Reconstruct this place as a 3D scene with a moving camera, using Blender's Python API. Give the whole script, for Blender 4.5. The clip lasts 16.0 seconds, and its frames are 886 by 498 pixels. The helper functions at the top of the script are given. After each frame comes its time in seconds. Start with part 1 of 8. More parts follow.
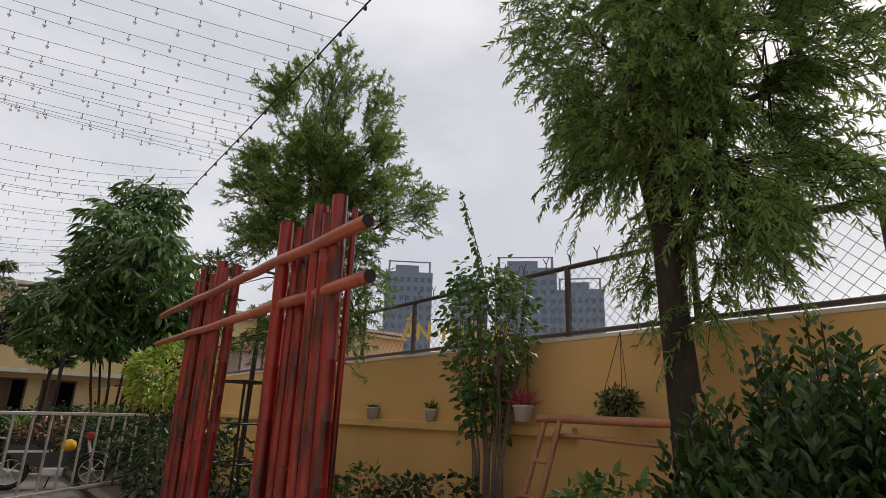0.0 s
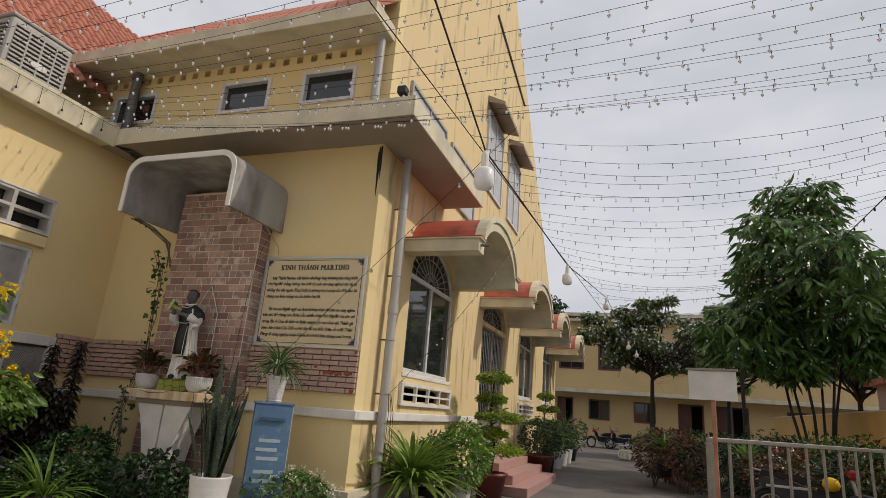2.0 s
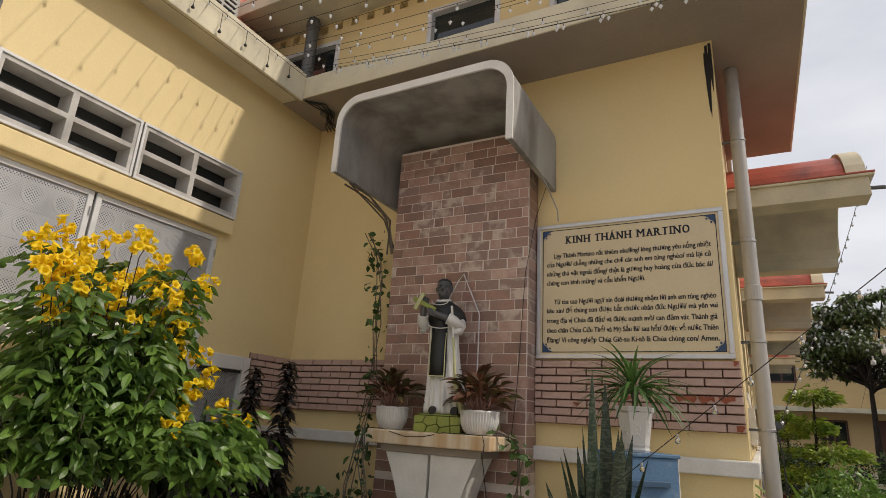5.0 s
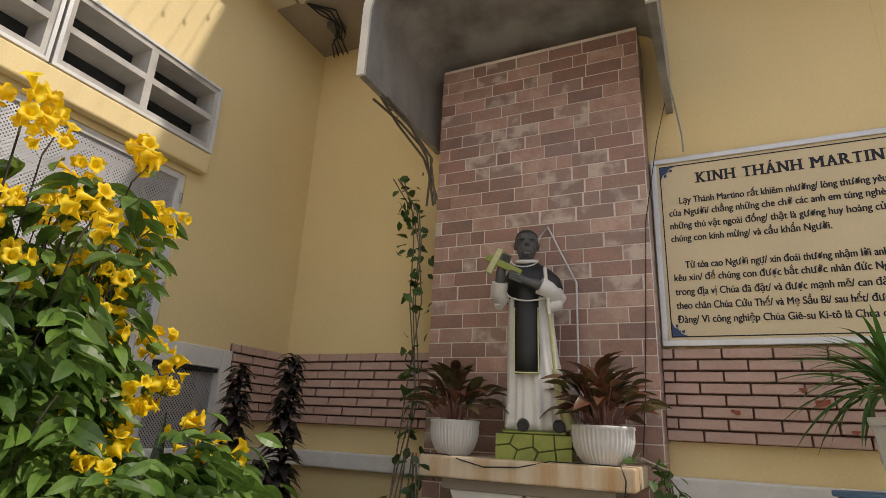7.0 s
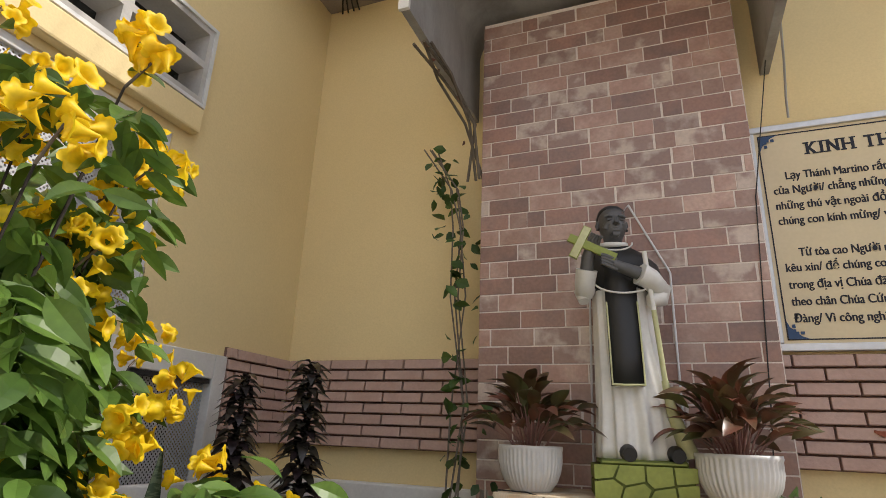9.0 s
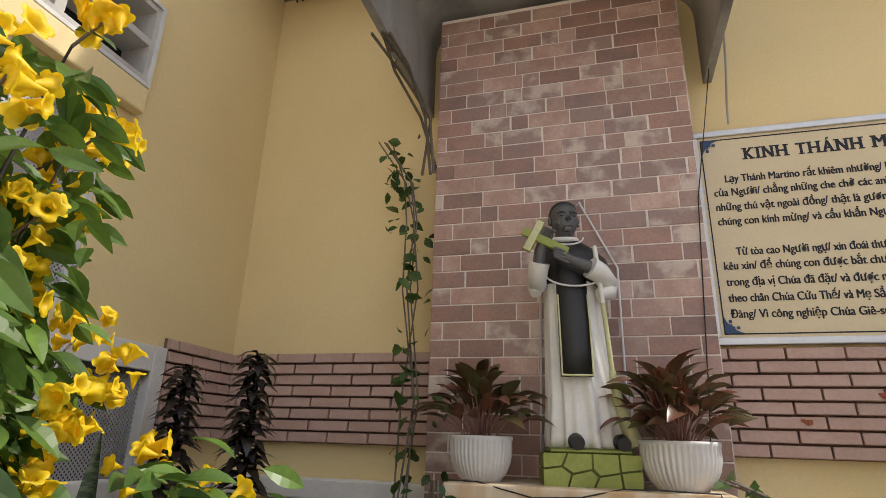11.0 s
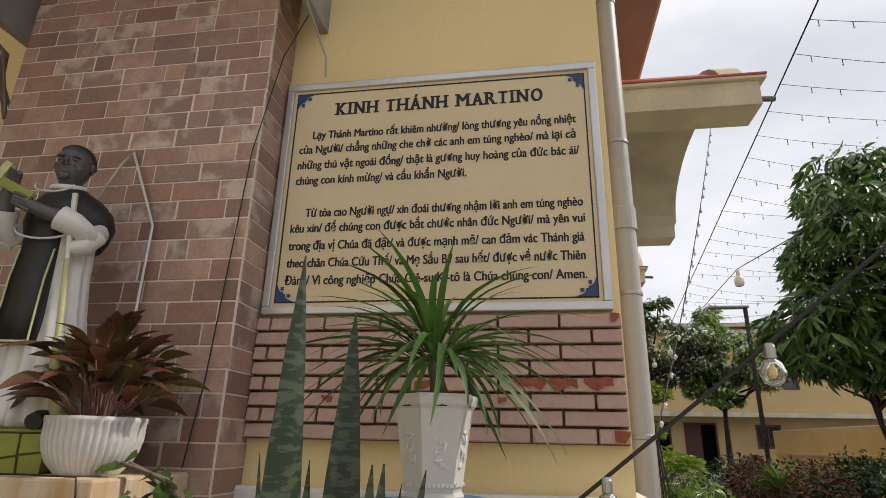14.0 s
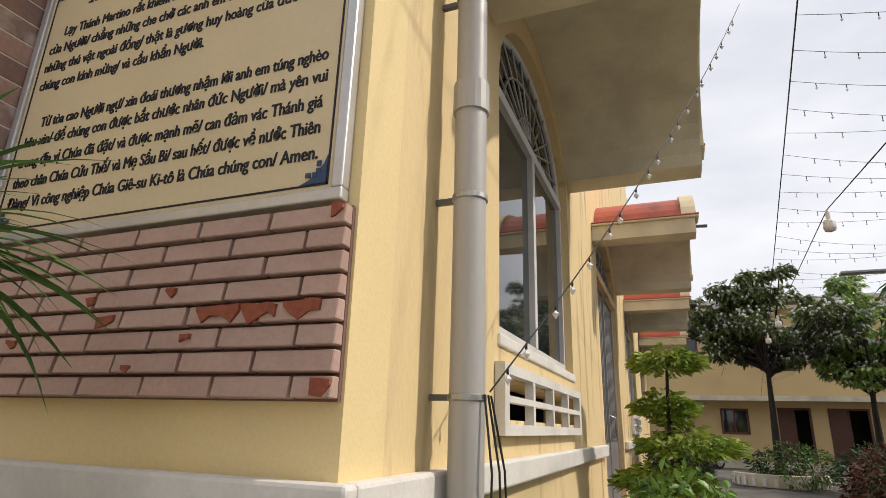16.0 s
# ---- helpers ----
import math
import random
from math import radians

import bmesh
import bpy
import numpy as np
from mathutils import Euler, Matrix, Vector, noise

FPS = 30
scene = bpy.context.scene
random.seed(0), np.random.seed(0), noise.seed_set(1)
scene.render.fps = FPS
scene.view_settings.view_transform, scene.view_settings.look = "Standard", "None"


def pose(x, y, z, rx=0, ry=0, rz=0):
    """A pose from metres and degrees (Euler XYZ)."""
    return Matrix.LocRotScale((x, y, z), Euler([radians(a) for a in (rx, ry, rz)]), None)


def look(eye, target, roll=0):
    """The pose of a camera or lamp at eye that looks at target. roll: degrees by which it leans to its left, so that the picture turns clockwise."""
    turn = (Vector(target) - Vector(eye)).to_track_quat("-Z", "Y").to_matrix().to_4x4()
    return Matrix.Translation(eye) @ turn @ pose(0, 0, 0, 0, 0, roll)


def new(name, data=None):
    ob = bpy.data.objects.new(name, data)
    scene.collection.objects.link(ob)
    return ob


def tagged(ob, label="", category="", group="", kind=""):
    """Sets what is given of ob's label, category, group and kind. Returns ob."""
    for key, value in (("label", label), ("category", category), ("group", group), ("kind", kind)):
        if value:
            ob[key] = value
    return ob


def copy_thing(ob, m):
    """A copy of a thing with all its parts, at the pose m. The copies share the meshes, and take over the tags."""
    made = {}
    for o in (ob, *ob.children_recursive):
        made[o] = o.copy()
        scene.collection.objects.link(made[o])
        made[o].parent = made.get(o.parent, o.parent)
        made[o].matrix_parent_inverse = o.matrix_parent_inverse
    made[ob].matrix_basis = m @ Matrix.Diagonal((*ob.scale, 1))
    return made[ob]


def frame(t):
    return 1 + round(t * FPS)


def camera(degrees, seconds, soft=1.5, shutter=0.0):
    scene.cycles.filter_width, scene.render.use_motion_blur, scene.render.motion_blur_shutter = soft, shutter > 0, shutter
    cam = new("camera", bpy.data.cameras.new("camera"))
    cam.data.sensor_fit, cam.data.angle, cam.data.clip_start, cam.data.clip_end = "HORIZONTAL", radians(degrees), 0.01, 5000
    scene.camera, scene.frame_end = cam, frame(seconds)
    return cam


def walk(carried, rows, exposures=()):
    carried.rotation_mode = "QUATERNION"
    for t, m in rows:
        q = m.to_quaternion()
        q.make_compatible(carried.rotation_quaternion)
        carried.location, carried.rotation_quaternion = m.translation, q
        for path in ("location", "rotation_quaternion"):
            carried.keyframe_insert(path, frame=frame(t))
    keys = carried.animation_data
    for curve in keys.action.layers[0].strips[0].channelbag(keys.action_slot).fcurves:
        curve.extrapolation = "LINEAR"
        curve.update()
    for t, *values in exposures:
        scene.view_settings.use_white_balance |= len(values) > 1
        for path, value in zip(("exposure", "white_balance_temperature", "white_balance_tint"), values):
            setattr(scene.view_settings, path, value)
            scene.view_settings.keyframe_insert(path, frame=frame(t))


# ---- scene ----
cam = camera(75.9, 16.0, soft=0.8)
METRES, EYE, TILT, LEAN, TURN = 12.2, 1.42, 0.0, 0.0, -38.0
ROWS = [
    (0.0, 0.0, 0.0, 0.0, -0.58, 16.65, -1.95),
    (0.5, -0.0333, 0.0295, -0.0023, 15.37, 16.51, -2.7),
    (1.0, -0.0778, 0.0493, -0.0019, 32.89, 16.45, -3.91),
    (1.5, -0.1205, 0.0581, -0.0023, 45.42, 16.06, -4.18),
    (2.0, -0.1705, 0.0577, -0.0024, 56.71, 15.77, -4.37),
    (2.5, -0.2139, 0.0418, -0.0014, 64.82, 15.72, -4.54),
    (3.0, -0.2612, 0.0362, -0.0029, 65.68, 15.94, -4.24),
    (3.5, -0.311, 0.0251, -0.0022, 66.08, 16.19, -3.98),
    (4.0, -0.357, 0.0169, -0.0021, 66.41, 16.46, -3.81),
    (4.5, -0.4046, 0.0053, -0.0005, 66.36, 16.77, -3.6),
    (7.0, -0.5956, 0.0042, 0.0048, 63.06, 17.7, -2.68),
    (7.5, -0.6232, 0.0058, 0.0061, 62.25, 17.9, -2.59),
    (8.0, -0.6479, 0.0061, 0.0087, 61.14, 18.09, -2.45),
    (10.5, -0.671, -0.007, 0.0113, 55.73, 18.81, -1.91),
    (11.0, -0.6693, -0.0057, 0.0066, 53.74, 18.89, -1.73),
    (11.5, -0.6565, 0.0029, 0.0034, 51.72, 19.04, -1.49),
    (12.0, -0.6378, 0.0157, 0.0011, 49.86, 19.06, -1.34),
    (12.5, -0.6275, 0.0384, 0.0006, 48.26, 19.0, -1.25),
    (13.0, -0.6145, 0.0659, 0.0018, 47.52, 19.03, -1.24),
    (13.5, -0.6017, 0.093, 0.0044, 47.12, 18.95, -1.2),
    (14.0, -0.5962, 0.1287, 0.0048, 47.06, 18.82, -1.16),
    (14.5, -0.5842, 0.1638, 0.0043, 47.25, 18.71, -1.16),
    (15.0, -0.5793, 0.2012, 0.0016, 50.47, 18.36, -1.25),
    (15.5, -0.5804, 0.231, 0.0029, 57.59, 17.61, -1.42),
    (16.0, -0.5823, 0.2563, 0.0008, 59.55, 17.39, -1.64),
]
walk(cam, [(t, pose(0, 0, EYE, TILT, LEAN, TURN) @ pose(METRES * x, METRES * y, METRES * z, 90 + pitch, roll, yaw)) for t, x, y, z, yaw, pitch, roll in ROWS],
     [(t, stops, 6850 - (300 if 7 < t < 12 else 120 if t == 12.5 else 0), 12) for t, stops in ((0.0, -0.05), (1.0, -0.2), (2.0, -0.2), (3.5, -0.12), (4.5, 0.0), (7.0, 0.28), (8.0, 0.52), (10.5, 0.63), (11.0, 0.63), (12.5, 0.18), (14.5, 0.22), (16.0, 0.25))])

# ---- world and sun ----
TO_SUN = Vector((1.0, 0.26, 1.0)).normalized()
world = bpy.data.worlds.new("hazy_sky")
scene.world = world
world.use_nodes = True
wn, wl = world.node_tree.nodes, world.node_tree.links
wn.clear()
w_out, w_bg = wn.new("ShaderNodeOutputWorld"), wn.new("ShaderNodeBackground")
w_sky, w_mix = wn.new("ShaderNodeTexSky"), wn.new("ShaderNodeMixRGB")
w_sky.sky_type, w_sky.sun_disc = "NISHITA", False
w_sky.sun_elevation = math.asin(TO_SUN.z)
w_sky.sun_rotation = math.atan2(TO_SUN.x, TO_SUN.y)
w_sky.dust_density, w_sky.air_density = 4.0, 1.0
w_tc, w_map, w_noise, w_ramp = (wn.new("ShaderNodeTexCoord"), wn.new("ShaderNodeMapping"), wn.new("ShaderNodeTexNoise"), wn.new("ShaderNodeValToRGB"))
w_map.inputs["Scale"].default_value = (1.0, 1.0, 2.6)
w_noise.inputs["Scale"].default_value, w_noise.inputs["Detail"].default_value = 2.3, 6
w_ramp.color_ramp.elements[0].position, w_ramp.color_ramp.elements[0].color = 0.36, (6.2, 6.65, 7.6, 1)
w_ramp.color_ramp.elements[1].position, w_ramp.color_ramp.elements[1].color = 0.66, (8.9, 9.25, 9.9, 1)
w_mix.inputs["Fac"].default_value = 0.86
w_bg.inputs["Strength"].default_value = 0.10
wl.new(w_tc.outputs["Generated"], w_map.inputs["Vector"])
wl.new(w_map.outputs["Vector"], w_noise.inputs["Vector"])
wl.new(w_noise.outputs["Fac"], w_ramp.inputs["Fac"])
wl.new(w_sky.outputs["Color"], w_mix.inputs["Color1"])
wl.new(w_ramp.outputs["Color"], w_mix.inputs["Color2"])
wl.new(w_mix.outputs["Color"], w_bg.inputs["Color"])
wl.new(w_bg.outputs["Background"], w_out.inputs["Surface"])
sun = new("sun", bpy.data.lights.new("sun", "SUN"))
sun.data.energy, sun.data.angle, sun.data.color = 2.4, radians(1.2), (1.0, 0.94, 0.84)
sun.matrix_world = look((20, 10, 20), Vector((20, 10, 20)) - TO_SUN)

# ---- materials ----
MATS = {}


def mat(name, color, rough=0.6, metal=0.0, second=None, scale=3.0, mix=0.5, bump=0.0, bump_scale=60.0, grain=0.1, vary=0.0, stretch=(1, 1, 1), trans=0.0, emit=0.0, low=0.4, high=0.65):
    """A procedural surface: two colours blended in broad patches, a fine grain, relief, and a change from piece to piece."""
    if name in MATS:
        return MATS[name]
    m = bpy.data.materials.new(name)
    m.use_nodes = True
    n, l = m.node_tree.nodes, m.node_tree.links
    b = n["Principled BSDF"]
    b.inputs["Roughness"].default_value, b.inputs["Metallic"].default_value = rough, metal
    if emit:
        b.inputs["Emission Color"].default_value, b.inputs["Emission Strength"].default_value = (*color, 1), emit
    tc, mp = n.new("ShaderNodeTexCoord"), n.new("ShaderNodeMapping")
    mp.inputs["Scale"].default_value = stretch
    if vary:
        who, sc, ad = n.new("ShaderNodeObjectInfo"), n.new("ShaderNodeVectorMath"), n.new("ShaderNodeVectorMath")
        sc.operation, ad.operation = "SCALE", "ADD"
        sc.inputs[0].default_value = (41.0, 23.0, 57.0)
        l.new(who.outputs["Random"], sc.inputs["Scale"])
        l.new(tc.outputs["Object"], ad.inputs[0]), l.new(sc.outputs["Vector"], ad.inputs[1])
        l.new(ad.outputs["Vector"], mp.inputs["Vector"])
    else:
        l.new(tc.outputs["Object"], mp.inputs["Vector"])
    big, fine, ramp = n.new("ShaderNodeTexNoise"), n.new("ShaderNodeTexNoise"), n.new("ShaderNodeValToRGB")
    big.inputs["Scale"].default_value, big.inputs["Detail"].default_value = scale, 6
    fine.inputs["Scale"].default_value, fine.inputs["Detail"].default_value = bump_scale, 4
    for t in (big, fine):
        l.new(mp.outputs["Vector"], t.inputs["Vector"])
    ramp.color_ramp.elements[0].position, ramp.color_ramp.elements[1].position = low, high
    ramp.color_ramp.elements[0].color = (*color, 1)
    s = second or tuple(c * 0.8 for c in color)
    ramp.color_ramp.elements[1].color = tuple(color[i] * (1 - mix) + s[i] * mix for i in range(3)) + (1,)
    l.new(big.outputs["Fac"], ramp.inputs["Fac"])
    hsv, mr = n.new("ShaderNodeHueSaturation"), n.new("ShaderNodeMapRange")
    mr.inputs["To Min"].default_value, mr.inputs["To Max"].default_value = 1 - grain, 1 + grain
    mr.inputs["From Min"].default_value, mr.inputs["From Max"].default_value = 0.25, 0.75
    l.new(fine.outputs["Fac"], mr.inputs["Value"])
    l.new(ramp.outputs["Color"], hsv.inputs["Color"])
    value = mr.outputs["Result"]
    if vary:
        info, geo, add, mr2, mul = n.new("ShaderNodeObjectInfo"), n.new("ShaderNodeNewGeometry"), n.new("ShaderNodeMath"), n.new("ShaderNodeMapRange"), n.new("ShaderNodeMath")
        add.operation, mul.operation = "ADD", "MULTIPLY"
        l.new(info.outputs["Random"], add.inputs[0]), l.new(geo.outputs["Random Per Island"], add.inputs[1])
        mr2.inputs["From Max"].default_value = 2.0
        mr2.inputs["To Min"].default_value, mr2.inputs["To Max"].default_value = 1 - vary, 1 + vary
        l.new(add.outputs["Value"], mr2.inputs["Value"])
        l.new(mr2.outputs["Result"], mul.inputs[0]), l.new(value, mul.inputs[1])
        value = mul.outputs["Value"]
    l.new(value, hsv.inputs["Value"])
    l.new(hsv.outputs["Color"], b.inputs["Base Color"])
    if bump:
        bp = n.new("ShaderNodeBump")
        bp.inputs["Strength"].default_value, bp.inputs["Distance"].default_value = bump, 0.01
        l.new(fine.outputs["Fac"], bp.inputs["Height"])
        l.new(bp.outputs["Normal"], b.inputs["Normal"])
    if trans:
        tr, ms, out = n.new("ShaderNodeBsdfTranslucent"), n.new("ShaderNodeMixShader"), n["Material Output"]
        ms.inputs["Fac"].default_value = trans
        l.new(hsv.outputs["Color"], tr.inputs["Color"])
        l.new(b.outputs["BSDF"], ms.inputs[1]), l.new(tr.outputs["BSDF"], ms.inputs[2])
        l.new(ms.outputs["Shader"], out.inputs["Surface"])
    MATS[name] = m
    return m


YELLOW = mat("yellow_wall_paint", (0.765, 0.61, 0.32), 0.75, second=(0.68, 0.54, 0.28), scale=1.1, bump=0.12, bump_scale=90, grain=0.04)
YELLOW_OLD = mat("weathered_yellow_paint", (0.70, 0.545, 0.295), 0.8, second=(0.26, 0.19, 0.11), scale=2.2, mix=0.8, low=0.55, high=0.72, bump=0.15, grain=0.06, stretch=(1, 2.2, 0.45))
OCHRE = mat("ochre_wall_paint", (0.70, 0.46, 0.19), 0.8, second=(0.60, 0.39, 0.155), scale=1.4, bump=0.15, grain=0.05)
CREAM = mat("cream_fascia_paint", (0.66, 0.60, 0.44), 0.75, second=(0.42, 0.38, 0.29), scale=2.5, mix=0.6, grain=0.06, bump=0.1)
WHITE = mat("white_painted_concrete", (0.74, 0.72, 0.68), 0.6, second=(0.55, 0.53, 0.5), scale=4, grain=0.05, bump=0.1)
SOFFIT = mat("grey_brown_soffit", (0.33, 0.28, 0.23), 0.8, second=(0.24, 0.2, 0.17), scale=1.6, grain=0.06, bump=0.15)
CONCRETE = mat("grey_painted_concrete", (0.38, 0.37, 0.35), 0.6, second=(0.16, 0.145, 0.13), scale=3.0, mix=0.85, grain=0.06, bump=0.15, stretch=(1, 1, 0.5))
ROOF = mat("red_roof_tile", (0.45, 0.165, 0.10), 0.65, second=(0.28, 0.11, 0.075), scale=3, mix=0.5, grain=0.12, vary=0.1, bump=0.2)
REDPAINT = mat("red_canopy_paint", (0.48, 0.11, 0.07), 0.5, second=(0.16, 0.06, 0.05), scale=2.6, mix=0.8, low=0.5, high=0.7, grain=0.1, bump=0.15)
BRICK = mat("pinkish_painted_brick", (0.47, 0.32, 0.265), 0.7, second=(0.40, 0.25, 0.20), scale=7, vary=0.1, grain=0.07, bump=0.25)
BRICKRAW = mat("bare_red_brick", (0.30, 0.085, 0.045), 0.85, grain=0.2, bump=0.4)
MORTAR = mat("shaded_mortar", (0.20, 0.115, 0.095), 0.9, grain=0.1, bump=0.3)
STONE = mat("pink_marble_tile", (0.37, 0.225, 0.18), 0.36, second=(0.49, 0.35, 0.285), scale=7, mix=0.6, low=0.45, high=0.62, vary=0.34, grain=0.14, bump=0.1)
STONE_B = mat("brown_marble_tile", (0.315, 0.175, 0.135), 0.36, second=(0.215, 0.14, 0.12), scale=6, mix=0.85, vary=0.32, grain=0.14, bump=0.1)
STONE_C = mat("veined_marble_tile", (0.30, 0.195, 0.165), 0.36, second=(0.56, 0.46, 0.39), scale=8, mix=0.85, low=0.47, high=0.60, vary=0.22, grain=0.1, bump=0.1)
GROUT = mat("pale_grout", (0.74, 0.66, 0.60), 0.9, grain=0.1)
ASPHALT = mat("worn_grey_paving", (0.145, 0.132, 0.12), 0.85, second=(0.085, 0.078, 0.072), scale=0.8, mix=0.8, grain=0.2, bump=0.4, bump_scale=120)
SOIL = mat("dark_soil", (0.06, 0.045, 0.032), 0.95, second=(0.03, 0.025, 0.02), scale=4, grain=0.4, bump=0.8, bump_scale=40)
PINKSTEP = mat("pink_terrazzo_step", (0.46, 0.27, 0.24), 0.5, second=(0.36, 0.2, 0.18), scale=6, grain=0.1, bump=0.05)
PIPE = mat("grey_pvc_pipe", (0.40, 0.39, 0.375), 0.45, second=(0.30, 0.285, 0.265), scale=3, grain=0.04, stretch=(1, 1, 0.3))
DARKPIPE = mat("dark_grey_pipe_and_shade", (0.12, 0.12, 0.115), 0.5, grain=0.08)
ALU = mat("white_aluminium_frame", (0.66, 0.66, 0.66), 0.4, second=(0.5, 0.5, 0.5), scale=6, grain=0.04)
STEEL = mat("galvanised_steel", (0.42, 0.42, 0.42), 0.42, 0.7, second=(0.28, 0.28, 0.28), scale=8, grain=0.1)
IRON = mat("dark_iron", (0.03, 0.03, 0.032), 0.5, 0.4, grain=0.2)
# near-black: shade of unlit rooms and hollows put into colour, also the mould
NEAR_BLACK = mat("shade_and_mould_black", (0.022, 0.02, 0.02), 0.9, grain=0.2)
BAMBOO = mat("red_varnished_bamboo", (0.21, 0.012, 0.009), 0.30, second=(0.045, 0.005, 0.005), scale=2.6, mix=1.0, low=0.46, high=0.64, grain=0.15, vary=0.35, stretch=(4, 4, 0.8))
BAMBOO_L = mat("orange_varnished_bamboo", (0.34, 0.075, 0.035), 0.35, second=(0.20, 0.035, 0.02), scale=4, mix=0.8, grain=0.1, vary=0.15)
WOODPOLE = mat("peeled_reddish_branch", (0.45, 0.22, 0.13), 0.6, second=(0.30, 0.13, 0.08), scale=6, grain=0.15, vary=0.15, bump=0.3)
BARK = mat("dark_bark", (0.026, 0.020, 0.016), 0.9, second=(0.05, 0.04, 0.033), scale=6, grain=0.35, bump=0.9, bump_scale=35, stretch=(1, 1, 0.35))
BARK_L = mat("pale_bark", (0.17, 0.14, 0.11), 0.9, second=(0.10, 0.08, 0.06), scale=7, grain=0.25, bump=0.6, bump_scale=40, stretch=(1, 1, 0.4))


def leafmat(name, color, second, vary=0.3, rough=0.5, trans=0.3):
    return mat(name, color, rough, second=second, scale=5, mix=1.0, grain=0.12, vary=vary, trans=trans)


LEAF = leafmat("mid_green_leaf", (0.092, 0.17, 0.034), (0.045, 0.095, 0.02), 0.5)
LEAF_FEATHER = leafmat("feathery_green_leaf", (0.27, 0.40, 0.10), (0.17, 0.28, 0.065), 0.55, 0.42, 0.45)
LEAF_NEEDLE = leafmat("dark_feathery_leaf", (0.19, 0.29, 0.075), (0.10, 0.17, 0.045), 0.6, 0.38, 0.42)
LEAF_YARD = leafmat("olive_yard_leaf", (0.15, 0.22, 0.06), (0.085, 0.10, 0.04), 0.5, 0.45, 0.3)
LEAF_SHRUB = leafmat("fresh_green_leaf", (0.165, 0.285, 0.05), (0.065, 0.14, 0.027), 0.5, 0.4)
LEAF_GLOSS = leafmat("glossy_dark_leaf", (0.12, 0.22, 0.055), (0.05, 0.11, 0.03), 0.55, 0.28, 0.25)
LEAF_BUSH = leafmat("fresh_bush_leaf", (0.065, 0.135, 0.028), (0.024, 0.056, 0.014), 0.5, 0.4, 0.28)
LEAF_DARK = leafmat("dark_green_leaf", (0.036, 0.078, 0.021), (0.016, 0.038, 0.012), 0.5, 0.42, 0.28)
LEAF_LIME = leafmat("lime_green_leaf", (0.33, 0.42, 0.05), (0.14, 0.24, 0.03), 0.45)
LEAF_RED = leafmat("bronze_red_leaf", (0.17, 0.058, 0.036), (0.06, 0.055, 0.026), 0.5, 0.35, 0.15)
LEAF_PURPLE = leafmat("purple_black_leaf", (0.022, 0.014, 0.016), (0.035, 0.032, 0.02), 0.4, 0.35, 0.1)
LEAF_SNAKE = mat("snake_plant_leaf", (0.014, 0.028, 0.014), 0.45, second=(0.055, 0.074, 0.045), scale=3.4, mix=1.0, low=0.50, high=0.56, grain=0.15, vary=0.2, stretch=(9, 24, 9))
PETAL = leafmat("golden_yellow_petal", (0.93, 0.69, 0.02), (0.90, 0.62, 0.012), 0.12, 0.5, 0.35)
PETAL_W = leafmat("white_petal", (0.75, 0.75, 0.70), (0.65, 0.65, 0.55), 0.1)
PETAL_P = leafmat("pink_stem", (0.62, 0.13, 0.16), (0.5, 0.08, 0.1), 0.2)
POT_WHITE = mat("white_ceramic_pot", (0.63, 0.62, 0.61), 0.4, second=(0.55, 0.54, 0.52), scale=5, grain=0.04)
POT_RED = mat("dark_red_pot", (0.16, 0.03, 0.025), 0.4, grain=0.1)
POT_BLACK = mat("black_plastic_pot", (0.02, 0.02, 0.022), 0.5, grain=0.1)
BLUEBOX = mat("worn_blue_paint", (0.09, 0.18, 0.30), 0.6, second=(0.22, 0.30, 0.38), scale=7, mix=0.8, low=0.55, high=0.7, grain=0.12, bump=0.15)
BLACKWIRE = mat("black_cable", (0.012, 0.012, 0.012), 0.6, grain=0.1)
BULB = mat("milky_plastic_bulb", (0.78, 0.78, 0.78), 0.35, grain=0.02)
TINYBULB = mat("clear_tiny_bulb", (0.75, 0.76, 0.78), 0.2, grain=0.02)


def glassmat(name, color, rough=0.03):
    m = bpy.data.materials.new(name)
    m.use_nodes = True
    b = m.node_tree.nodes["Principled BSDF"]
    b.inputs["Base Color"].default_value, b.inputs["Roughness"].default_value = (*color, 1), rough
    b.inputs["Specular IOR Level"].default_value = 0.7
    return m


PANE = glassmat("dark_reflecting_pane", (0.02, 0.024, 0.025), 0.04)
PANE_MESH = mat("perforated_grey_screen", (0.50, 0.51, 0.52), 0.5, second=(0.36, 0.37, 0.38), scale=5, mix=0.6, grain=0.1)


# ---- mesh helpers ----
def link(name, bm, material, parent=None, label="", smooth=False):
    me = bpy.data.meshes.new(name)
    bm.normal_update()
    bm.to_mesh(me)
    bm.free()
    me.materials.append(material)
    if smooth:
        for p in me.polygons:
            p.use_smooth = True
    ob = new(name, me)
    ob.parent = parent
    if label:
        ob["label"] = label
    return ob


def part(name, bm, material, parent, label="", smooth=False):
    return link(name, bm, material, parent, label, smooth)


def struct(name, bm, material, label, category, smooth=False):
    return tagged(link(name, bm, material, None, "", smooth), label, category, "", "structure")


def thing(name, label, category, group="", m=None):
    ob = new(name)
    ob.empty_display_size = 0.1
    if m is not None:
        ob.matrix_world = m
    return tagged(ob, label, category, group)


